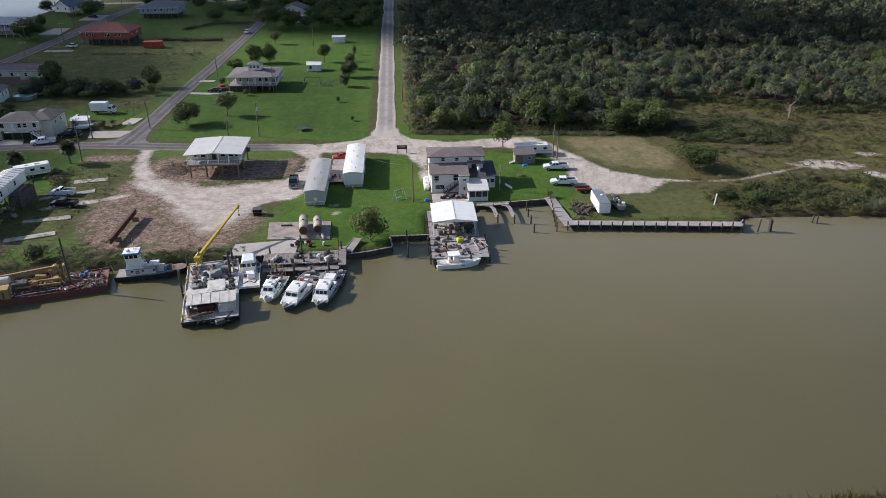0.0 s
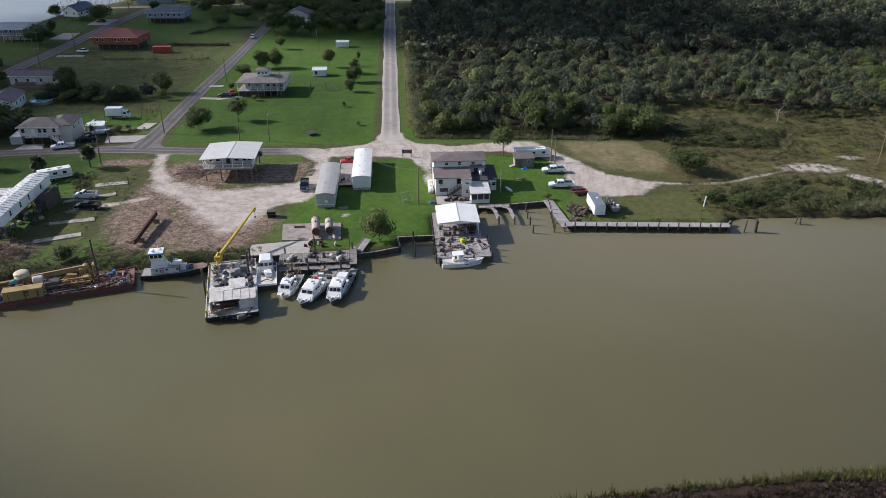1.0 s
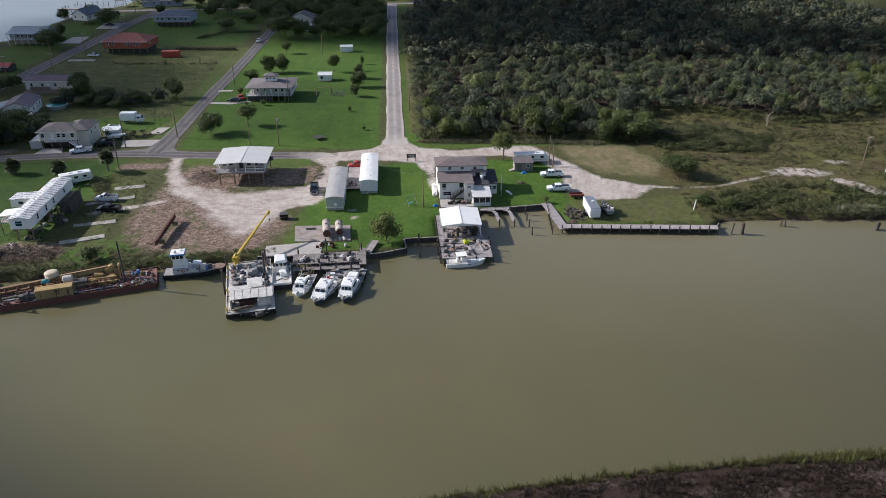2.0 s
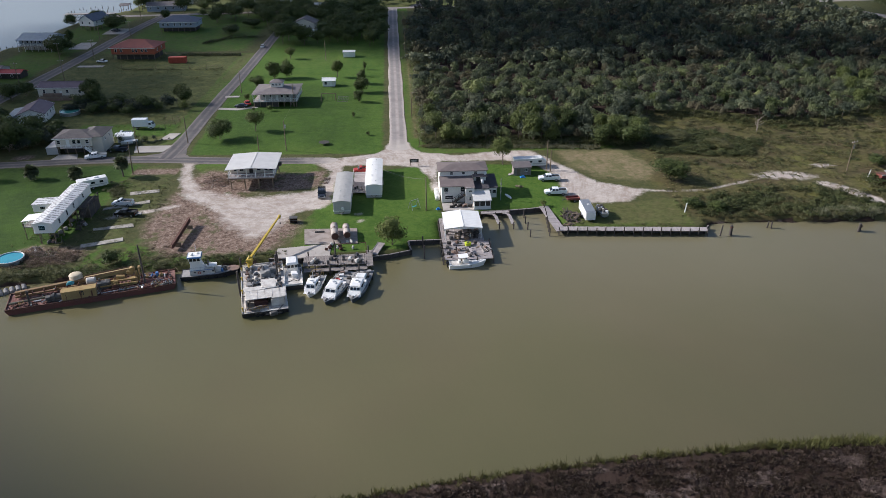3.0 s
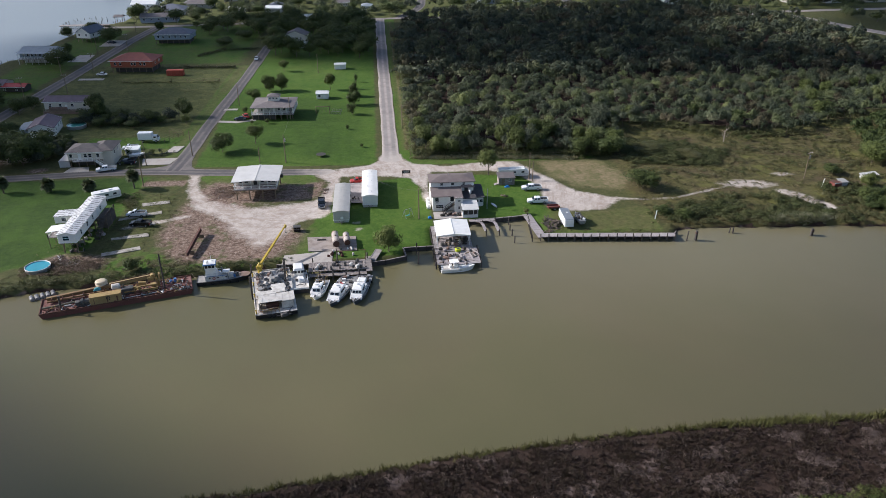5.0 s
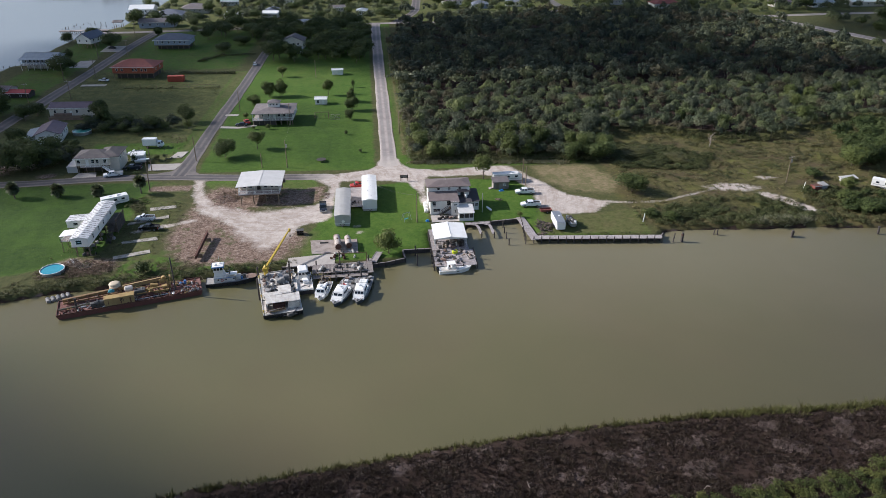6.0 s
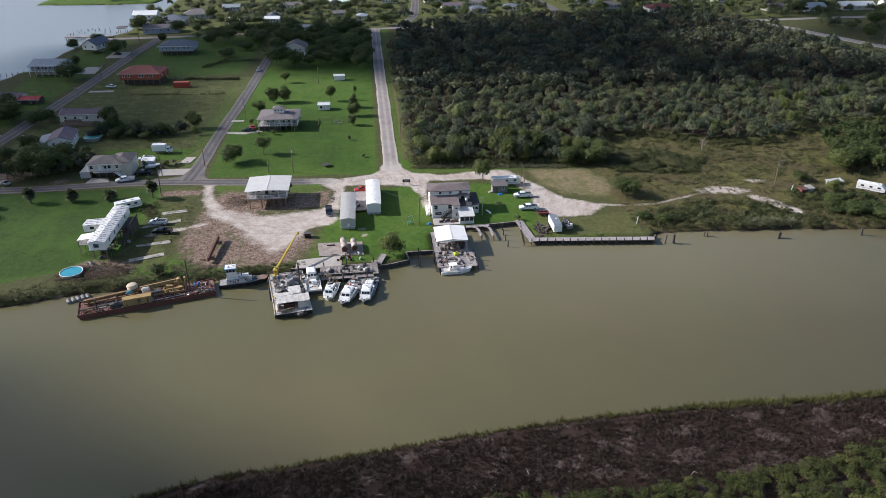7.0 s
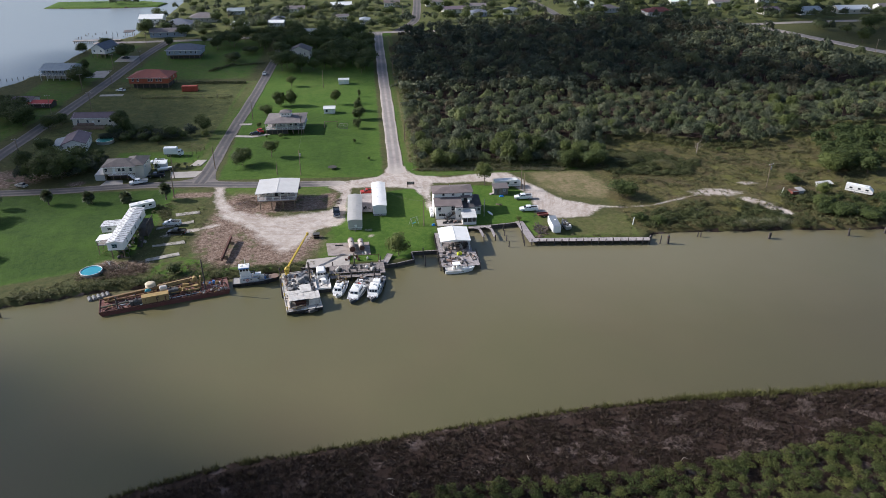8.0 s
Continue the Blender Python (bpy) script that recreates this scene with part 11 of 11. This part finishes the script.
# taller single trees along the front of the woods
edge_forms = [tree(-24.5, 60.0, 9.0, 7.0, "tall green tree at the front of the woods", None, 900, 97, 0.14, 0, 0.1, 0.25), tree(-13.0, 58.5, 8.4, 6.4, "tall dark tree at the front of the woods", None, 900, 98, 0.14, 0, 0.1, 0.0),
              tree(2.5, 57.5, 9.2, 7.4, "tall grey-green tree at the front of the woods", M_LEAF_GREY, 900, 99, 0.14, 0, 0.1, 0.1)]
for f in edge_forms:
    tagged(f, group="trees at the front of the woods")
re2 = random.Random(77)
for k in range(58):
    x = re2.uniform(-28, 40) if k < 30 else re2.uniform(40, 200)
    y = (54 - (x + 29) * 0.09 if x < 38 else 74 + (x - 60) * 0.06 if x < 80 else 66 + (x - 100) * 0.3) + re2.uniform(2, 22) * (1 if k < 30 else 1.6)
    if y > 138:
        continue
    q = re2.uniform(0.75, 1.12) * (1.0 if k < 30 else 0.85)
    f = re2.choice(edge_forms)
    c = copy_thing(f, pose(x, y, G - 0.05, 0, 0, re2.uniform(0, 360)) @ Matrix.Diagonal((q, q, q * re2.uniform(0.9, 1.1), 1)))

# shrubs and weeds that nobody could count
rs2 = np.random.default_rng(61)


def strip(line, spread, n, low, high, wide, tints, seed):
    """Plants scattered along a line."""
    r = np.random.default_rng(seed)
    p = np.array(line, float)
    d = np.r_[0, np.cumsum(np.hypot(*np.diff(p, axis=0).T))]
    t = r.uniform(0, d[-1], n)
    x, y = np.interp(t, d, p[:, 0]) + r.normal(0, spread[0], n), np.interp(t, d, p[:, 1]) + r.normal(0, spread[1], n)
    h = r.uniform(low, high, n) * r.uniform(0.6, 1.3, n)
    return np.stack([x, y, np.full(n, G) + h * 0.25, h * r.uniform(*wide, n), h * 0.62, r.uniform(*tints, n)], 1)


def area(poly, n, low, high, wide, tints, seed, base=G):
    r = np.random.default_rng(seed)
    p = np.array(poly, float)
    x, y = r.uniform(p[:, 0].min(), p[:, 0].max(), n * 4), r.uniform(p[:, 1].min(), p[:, 1].max(), n * 4)
    keep = inside(x, y, poly) > 0.3
    dense = lumps(x, y, 14, seed) > r.uniform(-1.1, 0.9, len(x))
    x, y = x[keep & dense][:n], y[keep & dense][:n]
    m = len(x)
    h = r.uniform(low, high, m) * r.uniform(0.6, 1.4, m)
    return np.stack([x, y, np.full(m, base) + h * 0.25, h * r.uniform(*wide, m), h * 0.62, r.uniform(*tints, m)], 1)


def dry_land(rows, keep=0.2):
    d = np.maximum(inside(rows[:, 0], rows[:, 1], FAR_BANK), inside(rows[:, 0], rows[:, 1], NEAR_BANK))
    rows = rows[d > keep]
    rows[:, 2] -= np.clip(1.0 - d[d > keep] * 0.9, 0, 1)
    return rows


tuft_crowns = [crown_cards(rs2, 30, 5, 0.19, 0.7, 0.0) for _ in range(4)]
scatter_plants("marsh_shrubs", dry_land(np.concatenate([
    strip([(36, -4), (53, -4.5), (79, -5.5), (107, -8), (160, -11)], (2, 1.6), 170, 1.0, 2.4, (1.4, 2.4), (0.0, 0.45), 1),
    area([(36, -3), (110, -6), (160, -10), (160, 14), (100, 12), (82, 8), (60, 14), (40, 10)], 460, 0.7, 2.2, (1.3, 2.4), (0.0, 0.5), 2),
    strip([(36, -3.5), (60, -4), (79, -5), (107, -7), (160, -10)], (2, 1.2), 260, 0.5, 1.2, (1.3, 2.2), (0.0, 0.8), 101),
    area([(36, 24), (60, 26), (100, 30), (150, 40), (150, 80), (100, 62), (64, 76), (44, 74)], 480, 0.5, 1.4, (1.6, 3.4), (0.0, 0.6), 3),
    area([(39, 40), (64, 36), (73, 45), (63, 58), (41, 63)], 800, 1.0, 2.2, (1.4, 2.4), (0.0, 0.2), 33),
    strip([(35, 1), (46, 0), (60, -1.5), (84, -3)], (2, 1.6), 110, 1.8, 3.0, (1.2, 1.8), (0.0, 0.15), 37),
    area([(40, 2), (54, 1), (56, 9), (42, 9)], 60, 1.2, 2.6, (1.3, 2.0), (0.0, 0.1), 34),
    area([(66, 0), (80, 0), (74, 10), (64, 12)], 60, 1.2, 2.6, (1.3, 2.0), (0.0, 0.15), 35),
    area([(84, 2), (112, -4), (112, 14), (88, 18)], 120, 1.4, 3.0, (1.3, 2.0), (0.0, 0.2), 36),
    area([(100, -8), (200, -16), (240, 60), (150, 60), (110, 25)], 260, 1.4, 3.4, (1.3, 2.2), (0.0, 0.3), 4)])), shrub_crowns, M_LEAF_SHRUB, "tangled marsh shrubs in dull and bright greens", "shrubs")
scatter_plants("bank_weeds", dry_land(np.concatenate([
    strip([(-160, -29), (-138, -26.5), (-128, -24.5), (-117, -21.5), (-106, -20.4)], (1.5, 1.3), 420, 0.6, 1.4, (1.2, 2.0), (0.0, 0.35), 5),
    strip([(-106, -20.4), (-84, -18), (-77, -16.8), (-70, -15.6), (-65, -15.4)], (1.5, 1.0), 620, 0.35, 0.8, (1.2, 2.2), (0.0, 0.3), 55),
    strip([(-138, -25), (-120, -20), (-100, -17), (-86, -15)], (3, 2.2), 420, 0.3, 0.7, (1.3, 2.2), (0.0, 0.6), 6),
    area([(-110, 32), (-97, 32), (-95, 12), (-98, -6), (-110, -8), (-110, 10)], 420, 0.18, 0.45, (1.4, 2.6), (0.0, 0.6), 66),
    strip([(-28.5, 55.5), (-10, 53.6), (8, 51.6), (26, 49.6), (36, 48.6)], (1.5, 1.2), 230, 1.6, 3.2, (1.0, 1.5), (0.0, 0.35), 71),
    strip([(-27.5, 60), (-26.5, 140), (-26, 200)], (0.9, 3), 170, 1.2, 2.8, (1.0, 1.5), (0.0, 0.35), 72),
    strip([(45, 74), (64, 75.5), (80, 66), (101, 61), (130, 76), (173, 86)], (2, 1.6), 260, 1.2, 3.0, (1.0, 1.6), (0.0, 0.4), 73),
    strip([(-29, 53), (-10, 51.4), (8, 49.6), (24, 47.8)], (2, 0.8), 190, 0.5, 1.1, (1.4, 2.2), (0.1, 0.8), 7),
    strip([(-112, 30), (-110, 22), (-108, 18)], (1.2, 1.5), 70, 0.6, 1.5, (1.4, 2), (0.1, 0.5), 8),
    strip([(4, -5), (16, -6.6), (32, -8)], (2, 0.4), 90, 0.25, 0.5, (1.4, 2.2), (0.2, 0.7), 9)]), 0.5), weed_crowns, M_LEAF_SHRUB, "overgrown green weeds and brambles along the bank", "weeds")
dead = dry_land(np.concatenate([area([(-124, -19), (-107, -17), (-104, -12), (-110, -8.5), (-117, -8), (-125, -12)], 420, 0.3, 0.9, (1.2, 2.2), (0.0, 0.2), 77),
                                area([(-103, -18), (-84, -16), (-84, -9), (-96, -10)], 160, 0.2, 0.5, (1.3, 2.4), (0.0, 0.4), 78), area([(-89, 34), (-79, 34), (-78, 27), (-86, 26)], 170, 0.2, 0.5, (1.3, 2.4), (0.0, 0.4), 79)]))
scatter_plants("dead_brush", dead, weed_crowns, M_DEAD, "dead brown brush and cut weeds on the bank", "brush")
scatter_plants("grass_tufts", dry_land(np.concatenate([
    area([(30, -4), (160, -12), (180, 80), (100, 64), (64, 78), (40, 70)], 5600, 0.3, 0.9, (1.2, 2.6), (0.0, 1.0), 10),
    area([(-175, 72), (-108, 62), (-103, 196), (-172, 196)], 1700, 0.25, 0.55, (1.4, 2.8), (0.0, 0.5), 11),
    area([(-130, -22), (-98, -18), (-96, 26), (-110, 30)], 500, 0.2, 0.45, (1.2, 2.4), (0.0, 0.7), 12),
    strip([(-28, 52.8), (-10, 51.0), (8, 49.2), (24, 47.4)], (1.5, 0.7), 420, 0.6, 1.2, (0.8, 1.3), (0.5, 1.0), 74),
    area([(-31.5, 58), (-29.4, 58), (-28.6, 300), (-30.4, 300)], 260, 0.3, 0.8, (1.2, 2.0), (0.4, 1.0), 13)])), tuft_crowns, M_GRASS, "rough tufts of marsh and field grass", "grass")

# near bank: dead brown reeds, a grassy rim and green thicket
def blades(rng2, n, splay=0.35):
    out = []
    for _ in range(n):
        a, b = rng2.uniform(0, 6.28), rng2.uniform(0, 0.5)
        base = np.array([math.cos(a) * b, math.sin(a) * b, 0])
        tip = base * 2.2 + (rng2.normal(0, splay), rng2.normal(0, splay), rng2.uniform(0.6, 1.05))
        side = np.array([-math.sin(a), math.cos(a), 0]) * 0.035
        out.append([base - side * 1.4, base + side * 1.4, tip])
    return np.array(out)


reed_forms = [blades(rs2, 16) for _ in range(5)]
rim = [(-130, -110), (-92.7, -96.3), (-85, -93.2), (-72, -89.9), (-64, -89.1), (-49, -86.9), (-32, -84.6), (-9, -82.1), (14.6, -80.9), (26.7, -80.9), (38.5, -81.3), (51, -80.9), (59, -81.3), (90, -82.5), (120, -84)]
inner = [(-130, -112), (-92, -98), (-70, -92), (-49, -88), (-9, -83.5), (26, -82.5), (60, -83), (110, -85), (110, -108), (60, -97), (30, -103), (0, -108), (-40, -112), (-90, -122), (-130, -128)]
reeds = np.concatenate([area(inner, 7000, 0.6, 1.3, (0.9, 1.6), (0.0, 0.12), 14), area(inner, 9000, 0.35, 0.8, (1.0, 1.9), (0.0, 0.1), 24)])
edge = np.concatenate([strip(rim, (1.0, 0.6), 2300, 0.8, 1.5, (0.9, 1.5), (0.3, 1.0), 15), strip(rim[8:], (1.5, 1.0), 900, 1.0, 2.0, (0.9, 1.4), (0.5, 1.0), 16)])
for rows in (reeds, edge):
    d = inside(rows[:, 0], rows[:, 1], NEAR_BANK)
    rows[:, 2] = np.clip(d * 0.35, 0.0, 1.0)
    rows[:, 4] *= 1.15
rows = np.concatenate([reeds, edge])
scatter_plants("reeds", rows[inside(rows[:, 0], rows[:, 1], NEAR_BANK) > -0.2], reed_forms, M_REED, "dead brown reeds with a dull green grassy rim", "reeds")
mats_low = area(inner, 6500, 0.4, 0.85, (1.8, 3.2), (0.0, 0.06), 90)
mats_low[:, 2] = np.clip(inside(mats_low[:, 0], mats_low[:, 1], NEAR_BANK) * 0.35, 0.0, 1.0) + 0.08
scatter_plants("dead_grass", mats_low[inside(mats_low[:, 0], mats_low[:, 1], NEAR_BANK) > 0.1], tuft_crowns, M_REED, "matted dead brown marsh grass on the near bank", "grass")
wisps = area([(-30, -88), (10, -85.5), (40, -83.8), (90, -84), (80, -88), (51, -93), (23, -99.5), (-30, -102)], 11000, 0.25, 0.6, (1.6, 3.2), (0.0, 0.1), 88)
wisps[:, 2] = np.clip(inside(wisps[:, 0], wisps[:, 1], NEAR_BANK) * 0.35, 0.0, 1.0) + 0.1
wisps = wisps[lumps(wisps[:, 0] * 0.75 + wisps[:, 1] * 0.5, wisps[:, 1] * 0.9 - wisps[:, 0] * 0.35, 9, 89) > 0.5 - 0.007 * np.clip(wisps[:, 0], -30, 80)]
scatter_plants("bleached_grass", wisps, tuft_crowns, M_WISP, "pale bleached grass in streaks among dead reeds", "grass")
green = [(-48, -106), (-36, -101), (-24, -101), (-4, -101.5), (7, -100), (23, -99), (36, -96.5), (51, -92.8), (75, -86), (120, -86), (120, -112), (-60, -114)]
corner = dry_land(area([(52, -92), (74, -86.4), (92, -83.6), (120, -84.5), (120, -90), (80, -88), (56, -93.5)], 620, 0.4, 1.0, (1.2, 2.2), (0.0, 0.9), 17), 0.6)
corner[:, 2] = 1.0
scatter_plants("yellow_grass", corner, tuft_crowns, M_GRASS, "yellow-green rough grass beside the thicket", "grass")
gx, gy = fill(green, 1.9, 71)
rq = np.random.default_rng(72)
hh = rq.uniform(1.6, 3.0, len(gx))
thick = np.stack([gx, gy, np.full(len(gx), 0.9) + hh * 0.45, rq.uniform(2.1, 3.5, len(gx)), hh * 0.5, rq.beta(1.0, 3.4, len(gx))], 1)
thick_crowns = [crown_cards(rs2, 350, 13, 0.08, 0.85, -0.2) for _ in range(5)]
scatter_plants("thicket", thick, thick_crowns, M_LEAF_OLIVE, "dense bright and dark green thicket on the near bank", "thicket")
gx, gy = fill([(-70, -114), (-60, -114), (120, -112), (160, -112), (160, -175), (20, -190), (-90, -185), (-140, -150), (-100, -128)], 5.2, 73)
hh = rq.uniform(1.8, 3.4, len(gx))
scatter_plants("thicket", np.stack([gx, gy, np.full(len(gx), 0.9) + hh * 0.4, rq.uniform(5.2, 7.6, len(gx)), hh * 0.55, rq.beta(1.3, 3, len(gx))], 1), far_crowns, M_LEAF_OLIVE, "dense green thicket further back on the near bank", "thicket")
for k in range(7):
    x, y = rq.uniform(-60, 60), 0
    y = -90 - rq.uniform(0, 9) - max(0, -x) * 0.14
    g = Geo().tube([(0, 0, 0.1), (0.7, 0.2, 0.35), (1.5, 0.1, 0.3)], [0.09, 0.06, 0.03], 5).cyl((0.7, 0.2, 0.35), (1.0, -0.5, 0.6), 0.04, 0.02, 4)
    solid("driftwood", g, M_STONE, "bleached driftwood branch among dead reeds", "driftwood", x, y, 0.95, rq.uniform(0, 360), "driftwood on the bank")

mounds = dry_land(area([(38, 24), (60, 24), (84, 26), (118, 26), (150, 42), (150, 78), (104, 60), (66, 74), (46, 72)], 900, 0.4, 1.1, (2.4, 4.4), (0.0, 0.7), 330))
mounds = mounds[(lumps(mounds[:, 0], mounds[:, 1] * 1.6, 17, 331) > 0.1) & (along(mounds[:, 0], mounds[:, 1], SAND_TRACK) > 3.0)]
scatter_plants("marsh_mounds", mounds, weed_crowns, M_LEAF_SHRUB, "low dark shrub mounds among the marsh grass", "shrubs")
streets = area([(-190, 318), (-60, 316), (120, 318), (300, 330), (330, 420), (120, 440), (-190, 420)], 130, 4.5, 8.0, (0.9, 1.3), (0.0, 0.3), 332)
streets[:, 2] = G + streets[:, 4] * 0.75
scatter_plants("street_trees", streets, far_crowns, M_LEAF_SHADED, "dark broadleaf trees along the back streets", "trees")
fringe = np.concatenate([strip([(-28, 52.6), (-10, 50.8), (8, 49.0), (22, 47.4)], (1.2, 0.7), 900, 1.0, 1.9, (0.9, 1.5), (0.0, 1.0), 301),
                         strip([(64, -4.2), (72, -5.0), (77, -5.4)], (1.4, 0.8), 420, 1.8, 2.8, (0.9, 1.3), (0.0, 1.0), 302), strip([(-28.8, 58), (-28.2, 130), (-27.5, 250)], (0.7, 2), 500, 0.7, 1.4, (0.9, 1.5), (0.0, 1.0), 303)])
fringe[:, 2] = G
scatter_plants("tall_grass", dry_land(fringe), reed_forms, M_TALL_GRASS, "pale tall grass along the front of the woods", "grass")
hedge = strip([(-150, 101.5), (-140, 100.5), (-128, 99.0), (-116, 103.0)], (1.5, 1.3), 64, 2.4, 4.6, (1.0, 1.5), (0.0, 0.15), 307)
hedge = np.concatenate([hedge, strip([(-163, 60), (-150, 63), (-143, 68), (-140, 72)], (2.5, 2.5), 26, 3.5, 6.5, (0.9, 1.2), (0.0, 0.1), 308), strip([(-124, 64), (-112, 63), (-109, 66)], (1.2, 1.0), 26, 0.8, 1.6, (1.0, 1.5), (0.0, 0.2), 309)])
hedge[:, 2] = G + hedge[:, 4] * 0.7
east = np.concatenate([area([(112, 34), (126, 33), (142, 46), (140, 57), (124, 57)], 42, 3.4, 6.0, (0.9, 1.3), (0.0, 0.25), 310), area([(92, -2), (112, -5), (140, -6), (140, 8), (104, 9), (94, 9)], 170, 1.8, 3.4, (1.0, 1.4), (0.0, 0.1), 311), area([(127, 34), (150, 34), (168, 76), (142, 74), (120, 61), (132, 54)], 90, 3.4, 6.0, (0.9, 1.3), (0.0, 0.1), 312)])
east[:, 2] = G + east[:, 4] * 0.6
scatter_plants("bank_thicket", dry_land(east, 1.0), near_crowns, M_LEAF, "dark thicket of low trees behind the bank", "trees")
scatter_plants("hedge_trees", hedge, near_crowns, M_LEAF_SHADED, "dense dark trees and shrubs hiding the back yards", "trees")
reach = strip([(-151, 161.5), (-130, 160), (-109, 158.2)], (1.0, 0.8), 120, 0.5, 1.1, (1.3, 2.2), (0.0, 0.3), 304)
reach = np.concatenate([reach, strip([(-133, 189), (-106, 186)], (1.0, 0.8), 130, 0.8, 1.7, (1.3, 2.2), (0.0, 0.2), 305), strip([(-128, 213), (-120, 226), (-103, 228)], (1.0, 1.0), 110, 0.8, 1.8, (1.3, 2.2), (0.0, 0.2), 306)])
scatter_plants("hedgerow_weeds", reach, weed_crowns, M_LEAF_SHRUB, "dark overgrown weeds along the field fences", "weeds")

# heaps of brush and rubble
def heap(name, label, x, y, w, d, h, n, mats, seed, longish=True):
    r = random.Random(seed)
    ob = thing(name, label, "heap", x, y, G - 0.03)
    for k in range(n):
        a, q = r.uniform(0, 6.28), math.sqrt(r.random())
        px, py = math.cos(a) * q * w / 2, math.sin(a) * q * d / 2
        z = h * (1 - q) * r.uniform(0.4, 1)
        if longish:
            dx, dy, dz = r.uniform(-0.7, 0.7), r.uniform(-0.7, 0.7), r.uniform(-0.15, 0.35)
            part("branch", Geo().cyl((px - dx, py - dy, max(0.06, z - dz)), (px + dx, py + dy, z + dz + 0.1), r.uniform(0.04, 0.12), 0.04, 5), r.choice(mats), ob)
        else:
            s = r.uniform(0.25, 0.6) * (0.5 if "scrap" in name else 1.0)
            g = Geo().ball((px, py, z + s * 0.3), (s, s * r.uniform(0.6, 1), s * 0.6), 6, 4)
            part("stone", g, r.choice(mats), ob)
    return ob


heap("brush_heap", "brown heap of brush and scrap beside the pool", -115.5, -11.6, 8.5, 3.6, 0.9, 90, [M_DEBRIS, M_STONE, M_BARK], 3)
heap("brush_heap", "pale broken boards tangled beside the pool", -117.6, -8.8, 3.0, 2.0, 0.6, 22, [M_STONE, M_TRIM, M_DECK], 4)
stumps = thing("stump_heap", "mound of dark upended stumps and logs beside the plank walkway", "heap", 4.3, -1.2, G - 0.03)
rk = random.Random(44)
for k in range(90):
    a, q = rk.uniform(0, 6.28), math.sqrt(rk.random())
    x, y, z = math.cos(a) * q * 2.1, math.sin(a) * q * 3.4, 1.0 * (1 - q)
    h, w = rk.uniform(0.5, 1.2), rk.uniform(0.08, 0.19)
    tip = Vector((x + rk.uniform(-1.1, 1.1), y + rk.uniform(-1.1, 1.1), z + h * rk.uniform(0.1, 0.9)))
    log = part("log", Geo().cyl((x, y, max(0, z - 0.2)), tip, w * 1.1, w, 8), M_PILE if k % 3 else M_BARK, stumps)
    part("cut_face", Geo().cyl(tip, tip + (tip - Vector((x, y, max(0, z - 0.2)))).normalized() * 0.03, w * 0.7, w * 0.65, 8), M_DEBRIS, log)
heap("rubble_heap", "reddish stone rubble at the foot of the bank", 3.0, -5.6, 3.6, 1.4, 0.3, 24, [M_DEBRIS, M_BARK], 6)
heap("brush_heap", "brown brush pile by the gravel drive", -85.0, 28.0, 8.0, 7.0, 0.4, 110, [M_DEBRIS, M_DEBRIS, M_STONE], 7)
heap("brush_heap", "dug-up red-brown brush beside the mobile homes", -56.2, 27.0, 2.6, 4.0, 0.5, 30, [M_DEBRIS, M_BARK], 8)
heap("stump_heap", "small dark stump pile on the lawn", -5.0, 18.4, 1.6, 1.0, 0.4, 14, [M_BARK, M_DEBRIS], 9)
